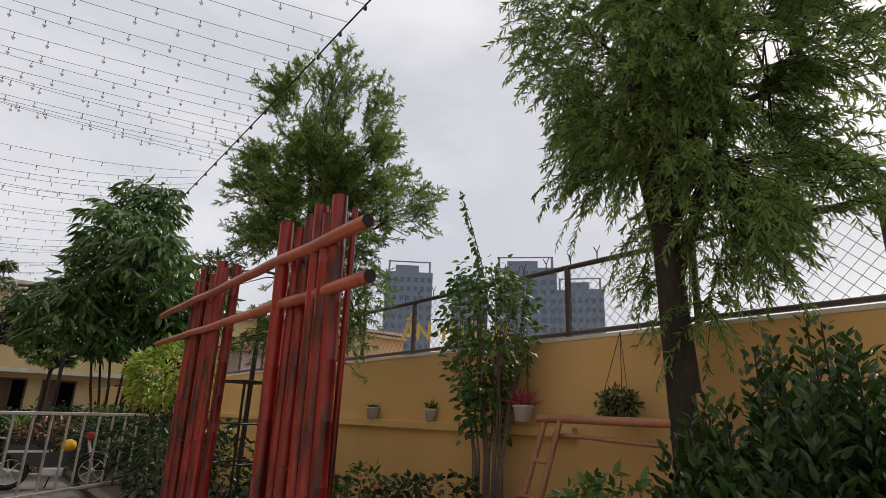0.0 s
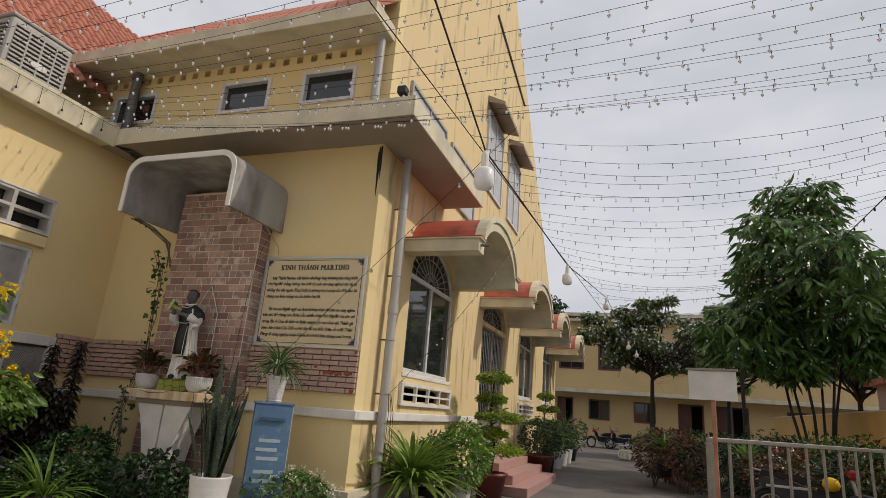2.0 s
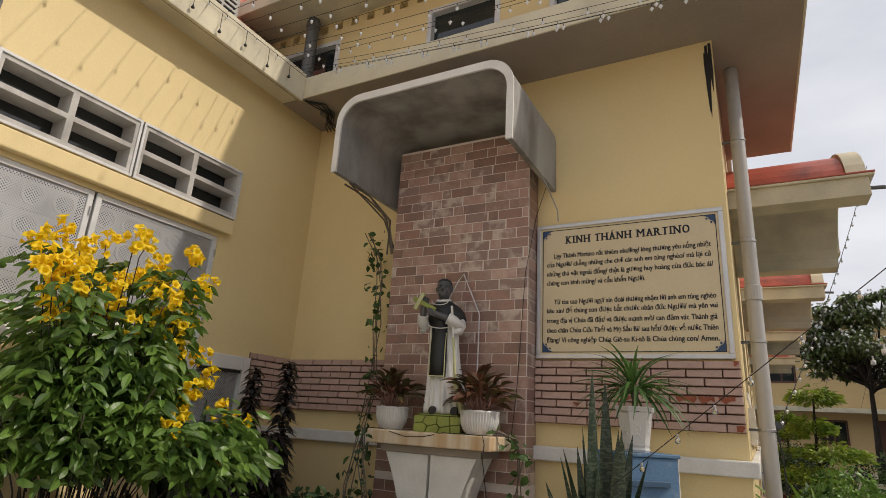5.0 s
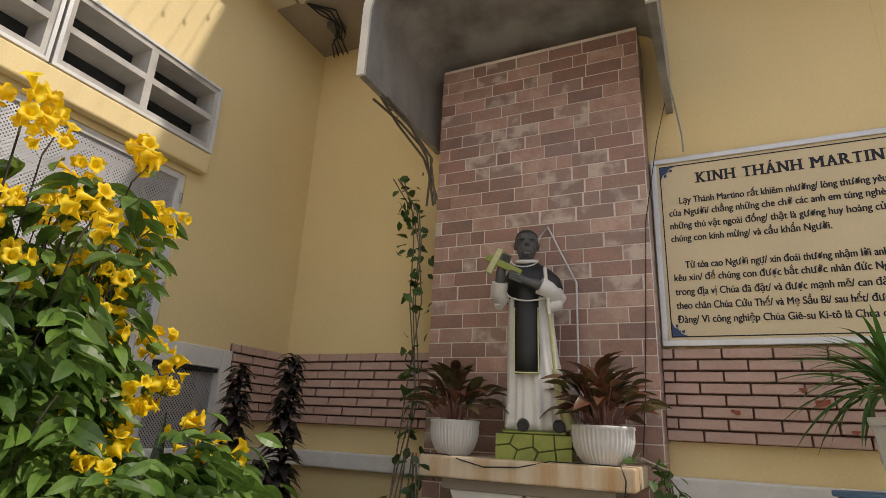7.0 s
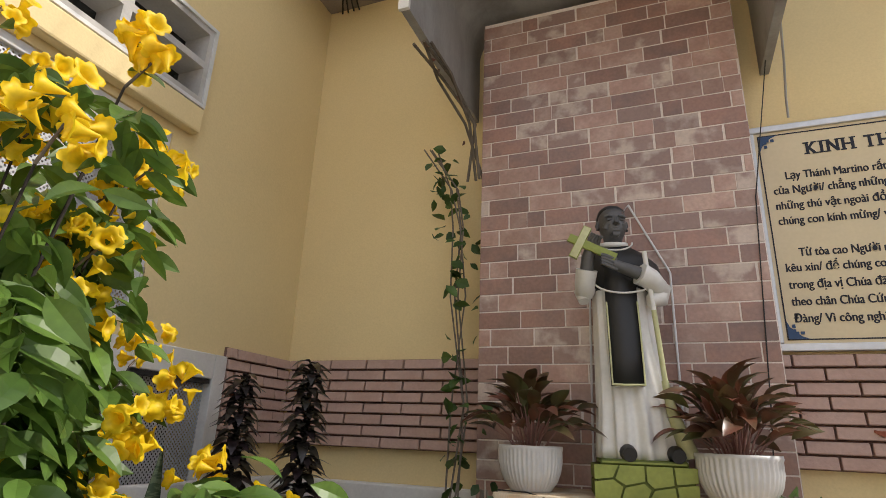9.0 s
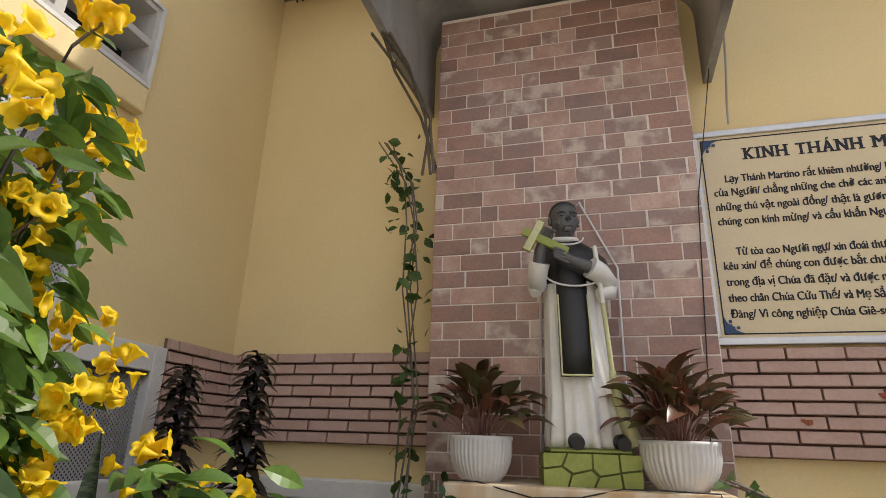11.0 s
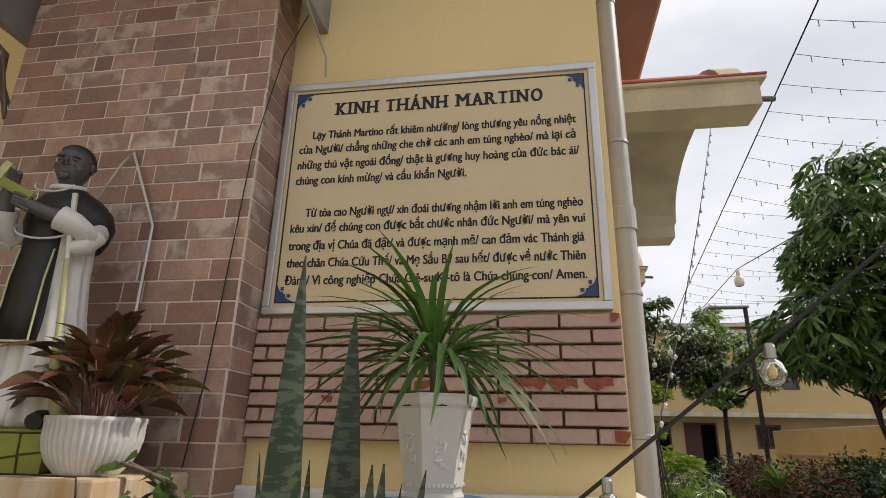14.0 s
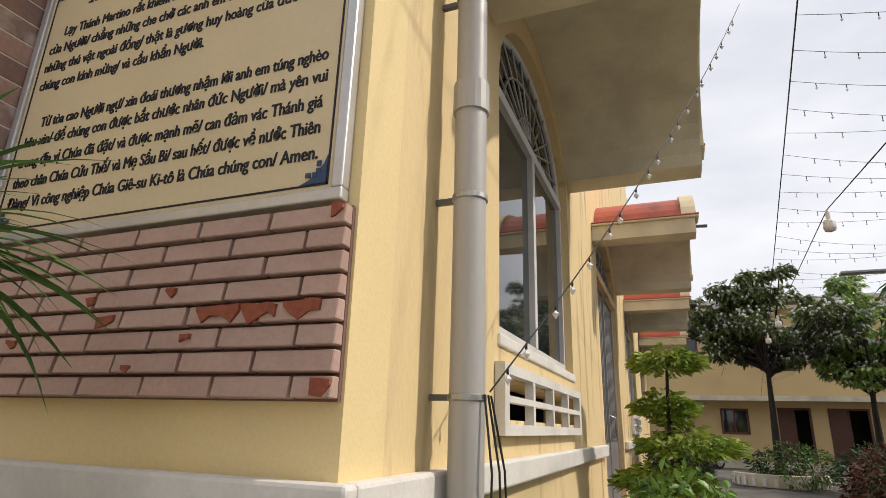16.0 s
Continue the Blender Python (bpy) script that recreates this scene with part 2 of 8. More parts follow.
def box(bm, x0, x1, y0, y1, z0, z1, bevel=0.0, m=None):
    r = bmesh.ops.create_cube(bm, size=1.0)
    vs = r["verts"]
    for v in vs:
        v.co = Vector((x0 + (v.co.x + 0.5) * (x1 - x0), y0 + (v.co.y + 0.5) * (y1 - y0), z0 + (v.co.z + 0.5) * (z1 - z0)))
    if bevel:
        es = list({e for v in vs for e in v.link_edges})
        r = bmesh.ops.bevel(bm, geom=es, offset=bevel, segments=2, affect="EDGES", profile=0.5)
        vs = list({v for f in r["faces"] for v in f.verts} | {v for v in vs if v.is_valid})
    if m is not None:
        bmesh.ops.transform(bm, matrix=m, verts=vs)
    return vs


def boxes(*dims, bevel=0.0):
    bm = bmesh.new()
    for d in dims:
        box(bm, *d, bevel=bevel)
    return bm


def tube(bm, pts, r, seg=8, r_end=None, caps=True):
    """A swept round bar through pts."""
    pts = [Vector(p) for p in pts]
    rings = []
    up = Vector((0.13, 0.21, 0.97))
    for i, p in enumerate(pts):
        d = (pts[min(i + 1, len(pts) - 1)] - pts[max(i - 1, 0)])
        d = d.normalized() if d.length > 1e-9 else Vector((0, 0, 1))
        a = d.cross(up)
        if a.length < 0.05:
            a = d.cross(Vector((1, 0, 0.1)))
        a.normalize()
        b = d.cross(a)
        rad = r if not callable(r) else r(i / max(1, len(pts) - 1))
        if r_end is not None:
            rad = r + (r_end - r) * i / max(1, len(pts) - 1)
        rings.append([bm.verts.new(p + rad * (a * math.cos(2 * math.pi * k / seg) + b * math.sin(2 * math.pi * k / seg))) for k in range(seg)])
    for r0, r1 in zip(rings, rings[1:]):
        for k in range(seg):
            f = bm.faces.new((r0[k], r0[(k + 1) % seg], r1[(k + 1) % seg], r1[k]))
            f.smooth = True
    if caps:
        bm.faces.new([bm.verts.new(v.co) for v in rings[0][::-1]]), bm.faces.new([bm.verts.new(v.co) for v in rings[-1]])
    return bm


def lathe(bm, profile, seg=24, m=None, sides=None):
    """A turned body from (radius, height) pairs."""
    rings = []
    for r, z in profile:
        rings.append([bm.verts.new((r * math.cos(2 * math.pi * k / seg), r * math.sin(2 * math.pi * k / seg), z)) for k in range(seg)])
    for r0, r1 in zip(rings, rings[1:]):
        for k in range(seg):
            bm.faces.new((r0[k], r0[(k + 1) % seg], r1[(k + 1) % seg], r1[k]))
    bm.faces.new(rings[0][::-1]), bm.faces.new(rings[-1])
    if m is not None:
        bmesh.ops.transform(bm, matrix=m, verts=[v for r in rings for v in r])
    return bm


def prism(bm, poly, axis, a, b):
    """A flat outline (list of pairs) pushed through from a to b along the axis 'x', 'y' or 'z'."""
    def at(u, v, w):
        return {"x": (w, u, v), "y": (u, w, v), "z": (u, v, w)}[axis]
    f0 = [bm.verts.new(at(u, v, a)) for u, v in poly]
    f1 = [bm.verts.new(at(u, v, b)) for u, v in poly]
    n = len(poly)
    for k in range(n):
        bm.faces.new((f0[k], f0[(k + 1) % n], f1[(k + 1) % n], f1[k]))
    bm.faces.new(f0[::-1]), bm.faces.new(f1)
    bmesh.ops.recalc_face_normals(bm, faces=bm.faces)
    return bm


def cut_wall(bm, axis, a, b, u0, u1, v0, v1, holes):
    """A wall slab between a and b on its axis, over u and z, with rectangular holes (u0, u1, z0, z1) cut clean through."""
    us = sorted({round(u, 4) for u in (u0, u1, *[h[i] for h in holes for i in (0, 1)])})
    vs = sorted({round(v, 4) for v in (v0, v1, *[h[i] for h in holes for i in (2, 3)])})
    solid = {}
    for i in range(len(us) - 1):
        for j in range(len(vs) - 1):
            cu, cv = (us[i] + us[i + 1]) / 2, (vs[j] + vs[j + 1]) / 2
            solid[i, j] = not any(h[0] < cu < h[1] and h[2] < cv < h[3] for h in holes)
    cache = {}

    def vert(u, v, w):
        key = (round(u, 5), round(v, 5), w)
        if key not in cache:
            cache[key] = bm.verts.new((w, u, v) if axis == "x" else (u, w, v))
        return cache[key]
    for (i, j), s in solid.items():
        if not s:
            continue
        c = [(us[i], vs[j]), (us[i + 1], vs[j]), (us[i + 1], vs[j + 1]), (us[i], vs[j + 1])]
        bm.faces.new([vert(*p, a) for p in c])
        bm.faces.new([vert(*p, b) for p in c[::-1]])
        for k, (di, dj) in enumerate(((0, -1), (1, 0), (0, 1), (-1, 0))):
            if not solid.get((i + di, j + dj), False):
                p, q = c[k], c[(k + 1) % 4]
                bm.faces.new((vert(*p, b), vert(*q, b), vert(*q, a), vert(*p, a)))
    bmesh.ops.recalc_face_normals(bm, faces=bm.faces)
    return bm


def leaf_mesh(name, material, length, width, fold=0.15, droop=0.3, segs=4, tip=0.05, widest=0.4):
    """One leaf along +y from its stalk at the origin, with a midrib fold and a droop."""
    verts, faces = [], []
    for i in range(segs + 1):
        t = i / segs
        w = width / 2 * (math.sin(math.pi * min(1.0, (t / widest) * 0.5)) if t < widest else math.cos(math.pi / 2 * (t - widest) / (1 - widest)) ** 0.8)
        w = max(w, tip * width / 2)
        y, z = length * t * (1 - 0.25 * droop * t), -droop * length * t * t * 0.6
        verts += [(-w, y, z + w * fold), (0, y, z), (w, y, z + w * fold)]
    for i in range(segs):
        a = 3 * i
        faces += [(a, a + 1, a + 4, a + 3), (a + 1, a + 2, a + 5, a + 4)]
    me = bpy.data.meshes.new(name)
    me.from_pydata(verts, [], faces)
    me.materials.append(material)
    for p in me.polygons:
        p.use_smooth = True
    return me


def leaf_cloud(name, material, poses, length, width, fold=0.2, droop=0.3, segs=2):
    """Many small leaves joined into one mesh. poses: (place, direction, size)."""
    if segs:
        base = leaf_mesh("leaf_form", material, length, width, fold, droop, segs)
        bv = np.array([v.co[:] for v in base.vertices])
        bf = [tuple(p.vertices) for p in base.polygons]
        bpy.data.meshes.remove(base)
    else:
        bv = np.array([(0, 0, 0), (width / 2, length * 0.45, 0.1 * width), (0, length, -0.1 * length), (-width / 2, length * 0.45, 0.1 * width)])
        bf = [(0, 1, 2, 3)]
    rng = np.random.default_rng(len(poses))
    n = len(poses)
    P = np.array([p[0][:] for p in poses])
    D = np.array([p[1][:] for p in poses])
    D /= np.maximum(np.linalg.norm(D, axis=1, keepdims=True), 1e-6)
    S = np.array([p[2] for p in poses])
    R = rng.normal(size=(n, 3)) * 0.7 + np.array((0, 0, 1.0))
    X = np.cross(D, R)
    X /= np.maximum(np.linalg.norm(X, axis=1, keepdims=True), 1e-6)
    Z = np.cross(X, D)
    V = P[:, None, :] + S[:, None, None] * (bv[None, :, 0, None] * X[:, None, :] + bv[None, :, 1, None] * D[:, None, :] + bv[None, :, 2, None] * Z[:, None, :])
    k = len(bv)
    F = [tuple(i * k + j for j in f) for i in range(n) for f in bf]
    me = bpy.data.meshes.new(name)
    me.from_pydata(V.reshape(-1, 3).tolist(), [], F)
    me.materials.append(material)
    return me


def put(name, me, parent=None, m=None, label=""):
    ob = new(name, me)
    ob.parent = parent
    if m is not None:
        ob.matrix_basis = m
    if label:
        ob["label"] = label
    return ob


def rnd(a, b):
    return random.uniform(a, b)

# ---- ground ----
struct("ground", boxes((-400, 400, -400, 400, -0.3, 0.0)), ASPHALT, "worn grey concrete yard with dust and stains", "ground")
# pale floor added before the walls to bounce sunlight up onto them
PALE = mat("pale_bounce_paving", (0.52, 0.49, 0.44), 0.8, second=(0.42, 0.395, 0.355), scale=1.2, grain=0.1, bump=0.2)
struct("pavement", boxes((-8.74, 1.7, -10.0, 6.7, 0.0, 0.02)), PALE, "added pale paving that bounces sunlight onto the church walls", "pavement")
struct("garden_bed", boxes((-8.7, -4.6, 6.75, 7.95, 0.0, 0.12)), SOIL, "dark planting bed along the church wall", "garden bed")
struct("garden_bed_east", boxes((1.75, 3.95, -1.0, 30.0, 0.0, 0.1)), SOIL, "dark planting bed along the boundary wall", "garden bed")

# ---- church: front wall, side wall, gable ----
FY, SX, WX = 8.07, -4.42, -8.74          # front wall, side wall, wing wall


def arch(u0, u1, z0, spring, rise, n=14):
    """The outline of an opening with a segmental head."""
    c, h = (u0 + u1) / 2, (u1 - u0) / 2
    return [(u0, z0), (u1, z0)] + [(c + h * math.cos(a), spring + rise * math.sin(a)) for a in [math.pi * k / n for k in range(n + 1)]]


bm = bmesh.new()
UPPER = [(-9.55, -8.62), (-7.33, -6.42), (-5.87, -4.98)]
SLITS = [(x, x + 0.11) for x in [-10.2 + 0.245 * k for k in range(22)]]
cut_wall(bm, "y", FY, FY + 0.22, -14.0, SX, 0.0, 6.9, [(a, b, 5.48, 6.03) for a, b in UPPER] + [(a, b, 6.20, 6.31) for a, b in SLITS])
struct("wall_front", bm, YELLOW, "yellow painted church wall with small upper windows", "wall")

# side wall with arched openings, then the gable above it
bm = bmesh.new()
WINDOWS = [(9.42, 11.55, 1.86, 3.3, 0.68), (17.6, 19.7, 1.86, 3.3, 0.68), (21.6, 23.6, 1.86, 3.3, 0.68)]
DOOR = (13.55, 15.75, 0.50, 3.2, 0.62)
VENTS = [(9.42, 11.5, 1.47, 1.66), (17.6, 19.6, 1.47, 1.66)]
holes = [(a, b, z0, s) for a, b, z0, s, r in WINDOWS] + [(DOOR[0], DOOR[1], DOOR[2], DOOR[3])] + [(a, b, z0, z1) for a, b, z0, z1 in VENTS]
cut_wall(bm, "x", SX - 0.24, SX, FY + 0.22, 24.6, 0.0, 3.3, holes)
tops = []
for a, b, z0, s, r in sorted(WINDOWS + [DOOR]):
    tops.append((a, b, r, s))
outline = [(24.6, 3.3), (24.6, 4.1), (13.2, 14.6), (FY + 0.22, 8.2), (FY + 0.22, 3.3)]
for a, b, r, s in tops:
    c, h = (a + b) / 2, (b - a) / 2
    outline += [(a, 3.3)] + [(c - h * math.cos(math.pi * k / 12), 3.3 + r * math.sin(math.pi * k / 12)) for k in range(1, 12)] + [(b, 3.3)]
prism(bm, outline, "x", SX - 0.24, SX)
struct("wall_side", bm, YELLOW_OLD, "tall yellow gabled church wall with rain stains", "wall")
bm = boxes((SX - 0.25, SX + 0.003, FY - 0.003, FY + 0.222, 0.0, 8.2))
struct("wall_corner", bm, YELLOW, "yellow painted corner of the church", "wall")
for a, b, r in (((SX + 0.02, 13.3, 10.8), (SX + 0.02, 16.8, 10.3), 0.03),):
    t_ = thing("gable_cable", "dark cable running down the gable wall", "cable")
    part("cable", tube(bmesh.new(), [a, b], r, 6), DARKPIPE, t_)
mould = thing("mould_streak", "black mould streak under the slab at the wall corner", "stain")
rg_ = random.Random(2)
for k in range(9):
    zt, zl, xx = 4.72 - rg_.uniform(0, 0.25), rg_.uniform(0.15, 0.5), -4.47 + 0.012 * (k % 4) - 0.01 * rg_.random()
    bm = bmesh.new()
    prism(bm, [(xx - 0.012, zt), (xx + 0.010, zt), (xx + 0.013, zt - zl * 0.4), (xx + 0.003, zt - zl), (xx - 0.004, zt - zl * 0.8), (xx - 0.014, zt - zl * 0.35)], "y", FY - 0.0045 - 0.0004 * k, FY - 0.0032)
    part("streak", bm, NEAR_BLACK, mould)
# near-black fills stand for the unlit rooms behind the openings
struct("wall_inner", boxes((-9.0, -5.4, 9.0, 24.4, 0.0, 4.6)), NEAR_BLACK, "near-black block for the unlit church interior behind the glass", "wall")
struct("wall_inner_upper", boxes((-13.9, -4.8, 8.5, 8.6, 5.1, 6.6)), NEAR_BLACK, "near-black sheet for the unlit loft behind the small windows", "wall")

# plinth, ledge and bands
struct("ledge_front", boxes((WX, SX + 0.06, FY - 0.06, FY - 0.002, 1.19, 1.30), bevel=0.012), WHITE, "white painted ledge along the wall", "ledge")
struct("ledge_side", boxes((SX + 0.002, SX + 0.06, FY - 0.0015, 13.3, 1.19, 1.30), (SX + 0.002, SX + 0.06, 16.0, 24.6, 1.19, 1.30), bevel=0.012), WHITE, "white painted ledge along the side wall", "ledge")
struct("ledge_wing", boxes((WX + 0.002, WX + 0.06, -6.0, FY - 0.07, 1.19, 1.30), bevel=0.012), WHITE, "white painted ledge along the wing", "ledge")
struct("baseboard", boxes((WX + 0.1, SX + 0.09, FY - 0.09, FY - 0.003, 0.0, 0.42), (SX + 0.003, SX + 0.09, FY - 0.002, 13.2, 0.0, 0.42)), CREAM, "cream painted wall foot", "baseboard")

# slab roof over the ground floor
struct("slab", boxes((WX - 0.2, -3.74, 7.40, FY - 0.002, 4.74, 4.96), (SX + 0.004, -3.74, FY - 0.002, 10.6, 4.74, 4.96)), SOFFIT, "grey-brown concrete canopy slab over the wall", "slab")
struct("slab_fascia", boxes((-8.45, -3.735, 7.385, 7.40, 4.735, 4.99), (-3.74, -3.722, 7.385, 10.6, 4.735, 4.99)), CREAM, "cream painted slab edge", "fascia")

# upper eave and roof
struct("eave", boxes((-14, SX - 0.02, 7.45, FY - 0.002, 6.33, 6.55), bevel=0.01), CREAM, "cream concrete eave of the upper roof", "eave")


def tile_roof(name, x0, x1, y0, z0, y1, z1, label, step=0.24):
    """Ribbed sheets of roof tile rising from y0 to y1, with raised rolls and overlapping courses."""
    bm = bmesh.new()
    n = int((x1 - x0) / step)
    rows = 14
    L = math.hypot(y1 - y0, z1 - z0)
    d, up = Vector((0, (y1 - y0) / L, (z1 - z0) / L)), Vector((0, -(z1 - z0) / L, (y1 - y0) / L))
    prof = [(0, 0), (0.5, 0.0), (0.6, 0.04), (0.78, 0.06), (0.95, 0.04)]
    xs = [(x0 + (i + p[0]) * step, p[1]) for i in range(n) for p in prof] + [(x1, 0)]
    for j in range(rows):
        a, b = L * j / rows, L * (j + 1) / rows + 0.03
        lo = [bm.verts.new(Vector((x, y0, z0)) + d * a + up * (h + 0.014)) for x, h in xs]
        hi = [bm.verts.new(Vector((x, y0, z0)) + d * b + up * h) for x, h in xs]
        ft = [bm.verts.new(Vector((x, y0, z0)) + d * a + up * (h - 0.02)) for x, h in xs]
        for k in range(len(xs) - 1):
            bm.faces.new((lo[k], lo[k + 1], hi[k + 1], hi[k]))
            bm.faces.new((ft[k], ft[k + 1], lo[k + 1], lo[k]))
    return struct(name, bm, ROOF, label, "roof")


tile_roof("roof", -14, SX - 0.02, 7.62, 6.57, 12.6, 11.4, "red ribbed tile roof of the church")

# ---- wing on the west ----
bm = bmesh.new()
cut_wall(bm, "x", WX - 0.22, WX, -8.0, FY, 0.0, 4.75, [(2.1, 6.98, 3.21, 3.72), (2.1, 6.87, 2.0, 3.0), (6.78, 7.46, 0.85, 1.9)])
struct("wall_wing", bm, YELLOW, "yellow painted wing wall with grilled windows", "wall")
# near-black block gives the wing room its shade
struct("wall_wing_inner", boxes((-12.0, -9.6, -7.9, 8.0, 0.0, 4.7)), NEAR_BLACK, "near-black block for the unlit room behind the grilles", "wall")
struct("wing_slab", boxes((-12.0, -8.45, -8.0, 7.40, 4.75, 5.0)), CREAM, "cream flat roof slab of the wing", "slab")
struct("wing_fascia", boxes((-8.47, -8.43, -8.0, 7.385, 4.70, 5.04), bevel=0.008), CREAM, "cream painted slab edge of the wing", "fascia")
struct("wall_wing_upper", boxes((-10.45, -10.25, -8.0, FY - 0.01, 5.0, 6.55)), CREAM, "cream wall of the wing above its flat roof", "wall")
R = tile_roof("roof_wing", -8.0, 11.6, 0, 0, 3.9, 4.12, "red ribbed tile roof of the wing", step=0.21)
R.matrix_world = Matrix.Translation((-9.62, 0, 5.98)) @ Matrix.Rotation(radians(90), 4, "Z")

# ---- boundary wall on the east ----
EX = 4.0
struct("wall_east", boxes((EX, EX + 0.2, -10.0, 30.0, 0.0, 2.12)), OCHRE, "ochre painted boundary wall", "wall")
struct("ledge_east", boxes((EX - 0.07, EX - 0.002, 3.2, 30.0, 1.30, 1.39), bevel=0.01), OCHRE, "ochre ledge on the boundary wall", "ledge")
struct("wall_cap", boxes((EX - 0.01, EX + 0.21, -10.0, 30.0, 2.12, 2.15)), WHITE, "pale mortar cap of the boundary wall", "wall cap")

# ---- far building ----
FBY = 38.0
bm = bmesh.new()
fw = [(-6.1, -4.6), (-3.75, -2.45), (0.2, 1.7), (3.6, 5.1), (7.0, 8.5)]
gw = [(-6.15, -5.2, 0.05, 2.7), (-4.3, -3.1, 1.5, 2.66), (-1.75, -0.55, 1.5, 2.66), (0.65, 2.0, 0.05, 2.72), (2.65, 4.25, 0.05, 2.72), (6.1, 7.3, 1.5, 2.66)]
cut_wall(bm, "y", FBY, FBY + 0.3, -14.0, 26.0, 0.0, 7.6, [(a, b, 4.4, 6.05) for a, b in fw] + gw)
FARWALL = mat("ochre_yellow_far_wall", (0.60, 0.435, 0.21), 0.8, second=(0.50, 0.36, 0.18), scale=0.8, bump=0.1, grain=0.05)
struct("wall_far", bm, FARWALL, "yellow two-storey building across the yard", "wall")
# near-black sheet gives the far rooms their shade
struct("wall_far_inner", boxes((-13.5, 25.5, FBY + 1.2, FBY + 1.4, 0.0, 7.5)), NEAR_BLACK, "near-black sheet for the unlit rooms of the far building", "wall")
struct("ledge_far", boxes((-14.0, 26.0, FBY - 1.0, FBY - 0.002, 2.98, 3.2), (-14.0, 26.0, FBY - 0.4, FBY - 0.002, 7.3, 7.45), (-14.0, 26.0, FBY - 0.08, FBY - 0.002, 0.0, 0.35)), CREAM, "cream ledges of the far building", "ledge")
struct("roof_far", boxes((-14.3, 26.3, FBY - 0.5, FBY + 9, 7.6, 7.8)), CREAM, "flat roof of the far building", "roof")
BROWN = mat("brown_painted_wood", (0.11, 0.045, 0.03), 0.5, second=(0.07, 0.03, 0.02), scale=4, grain=0.12)
for i, (x0, x1, z0, z1) in enumerate([(a, b, 4.4, 6.05) for a, b in fw] + gw):
    w = tagged(new("window_%d" % (40 + i)), "brown framed dark opening of the far building", "window", "far windows", "structure")
    part("window_frame", boxes((x0, x0 + 0.09, FBY - 0.03, FBY + 0.1, z0, z1), (x1 - 0.09, x1, FBY - 0.03, FBY + 0.1, z0, z1), (x0 + 0.09, x1 - 0.09, FBY - 0.03, FBY + 0.1, z1 - 0.09, z1), (x0 + 0.09, x1 - 0.09, FBY - 0.03, FBY + 0.1, z0, z0 + 0.09), ((x0 + x1) / 2 - 0.03, (x0 + x1) / 2 + 0.03, FBY + 0.02, FBY + 0.09, z0 + 0.09, z1 - 0.09)), BROWN, w)
    if z0 > 1:
        part("pane", boxes((x0 + 0.09, x1 - 0.09, FBY + 0.05, FBY + 0.06, z0 + 0.09, z1 - 0.09)), PANE, w)
    else:
        part("door_leaf", boxes((x0 + 0.09, (x0 + x1) / 2 - 0.03, FBY + 0.05, FBY + 0.1, z0 + 0.09, z1 - 0.09)), BROWN, w)
# closing walls behind the camera
struct("wall_south", boxes((-9.0, 4.2, -10.2, -10.0, 0.0, 3.0)), OCHRE, "ochre boundary wall", "wall")

# ---- side wall: windows, door, vents, canopies ----
def fan_grille(c, h, spring, rise, x):
    """Radiating iron bars in an arched head."""
    bm = bmesh.new()
    for k in range(1, 12):
        a = math.pi * k / 12
        tube(bm, [(x, c + 0.12 * h * math.cos(a), spring + 0.12 * rise * math.sin(a)), (x, c + 0.98 * h * math.cos(a), spring + 0.98 * rise * math.sin(a))], 0.009, 5)
    for f in (0.32, 0.66):
        tube(bm, [(x, c + f * h * math.cos(math.pi * k / 16), spring + f * rise * math.sin(math.pi * k / 16)) for k in range(17)], 0.011, 5)
    return bm


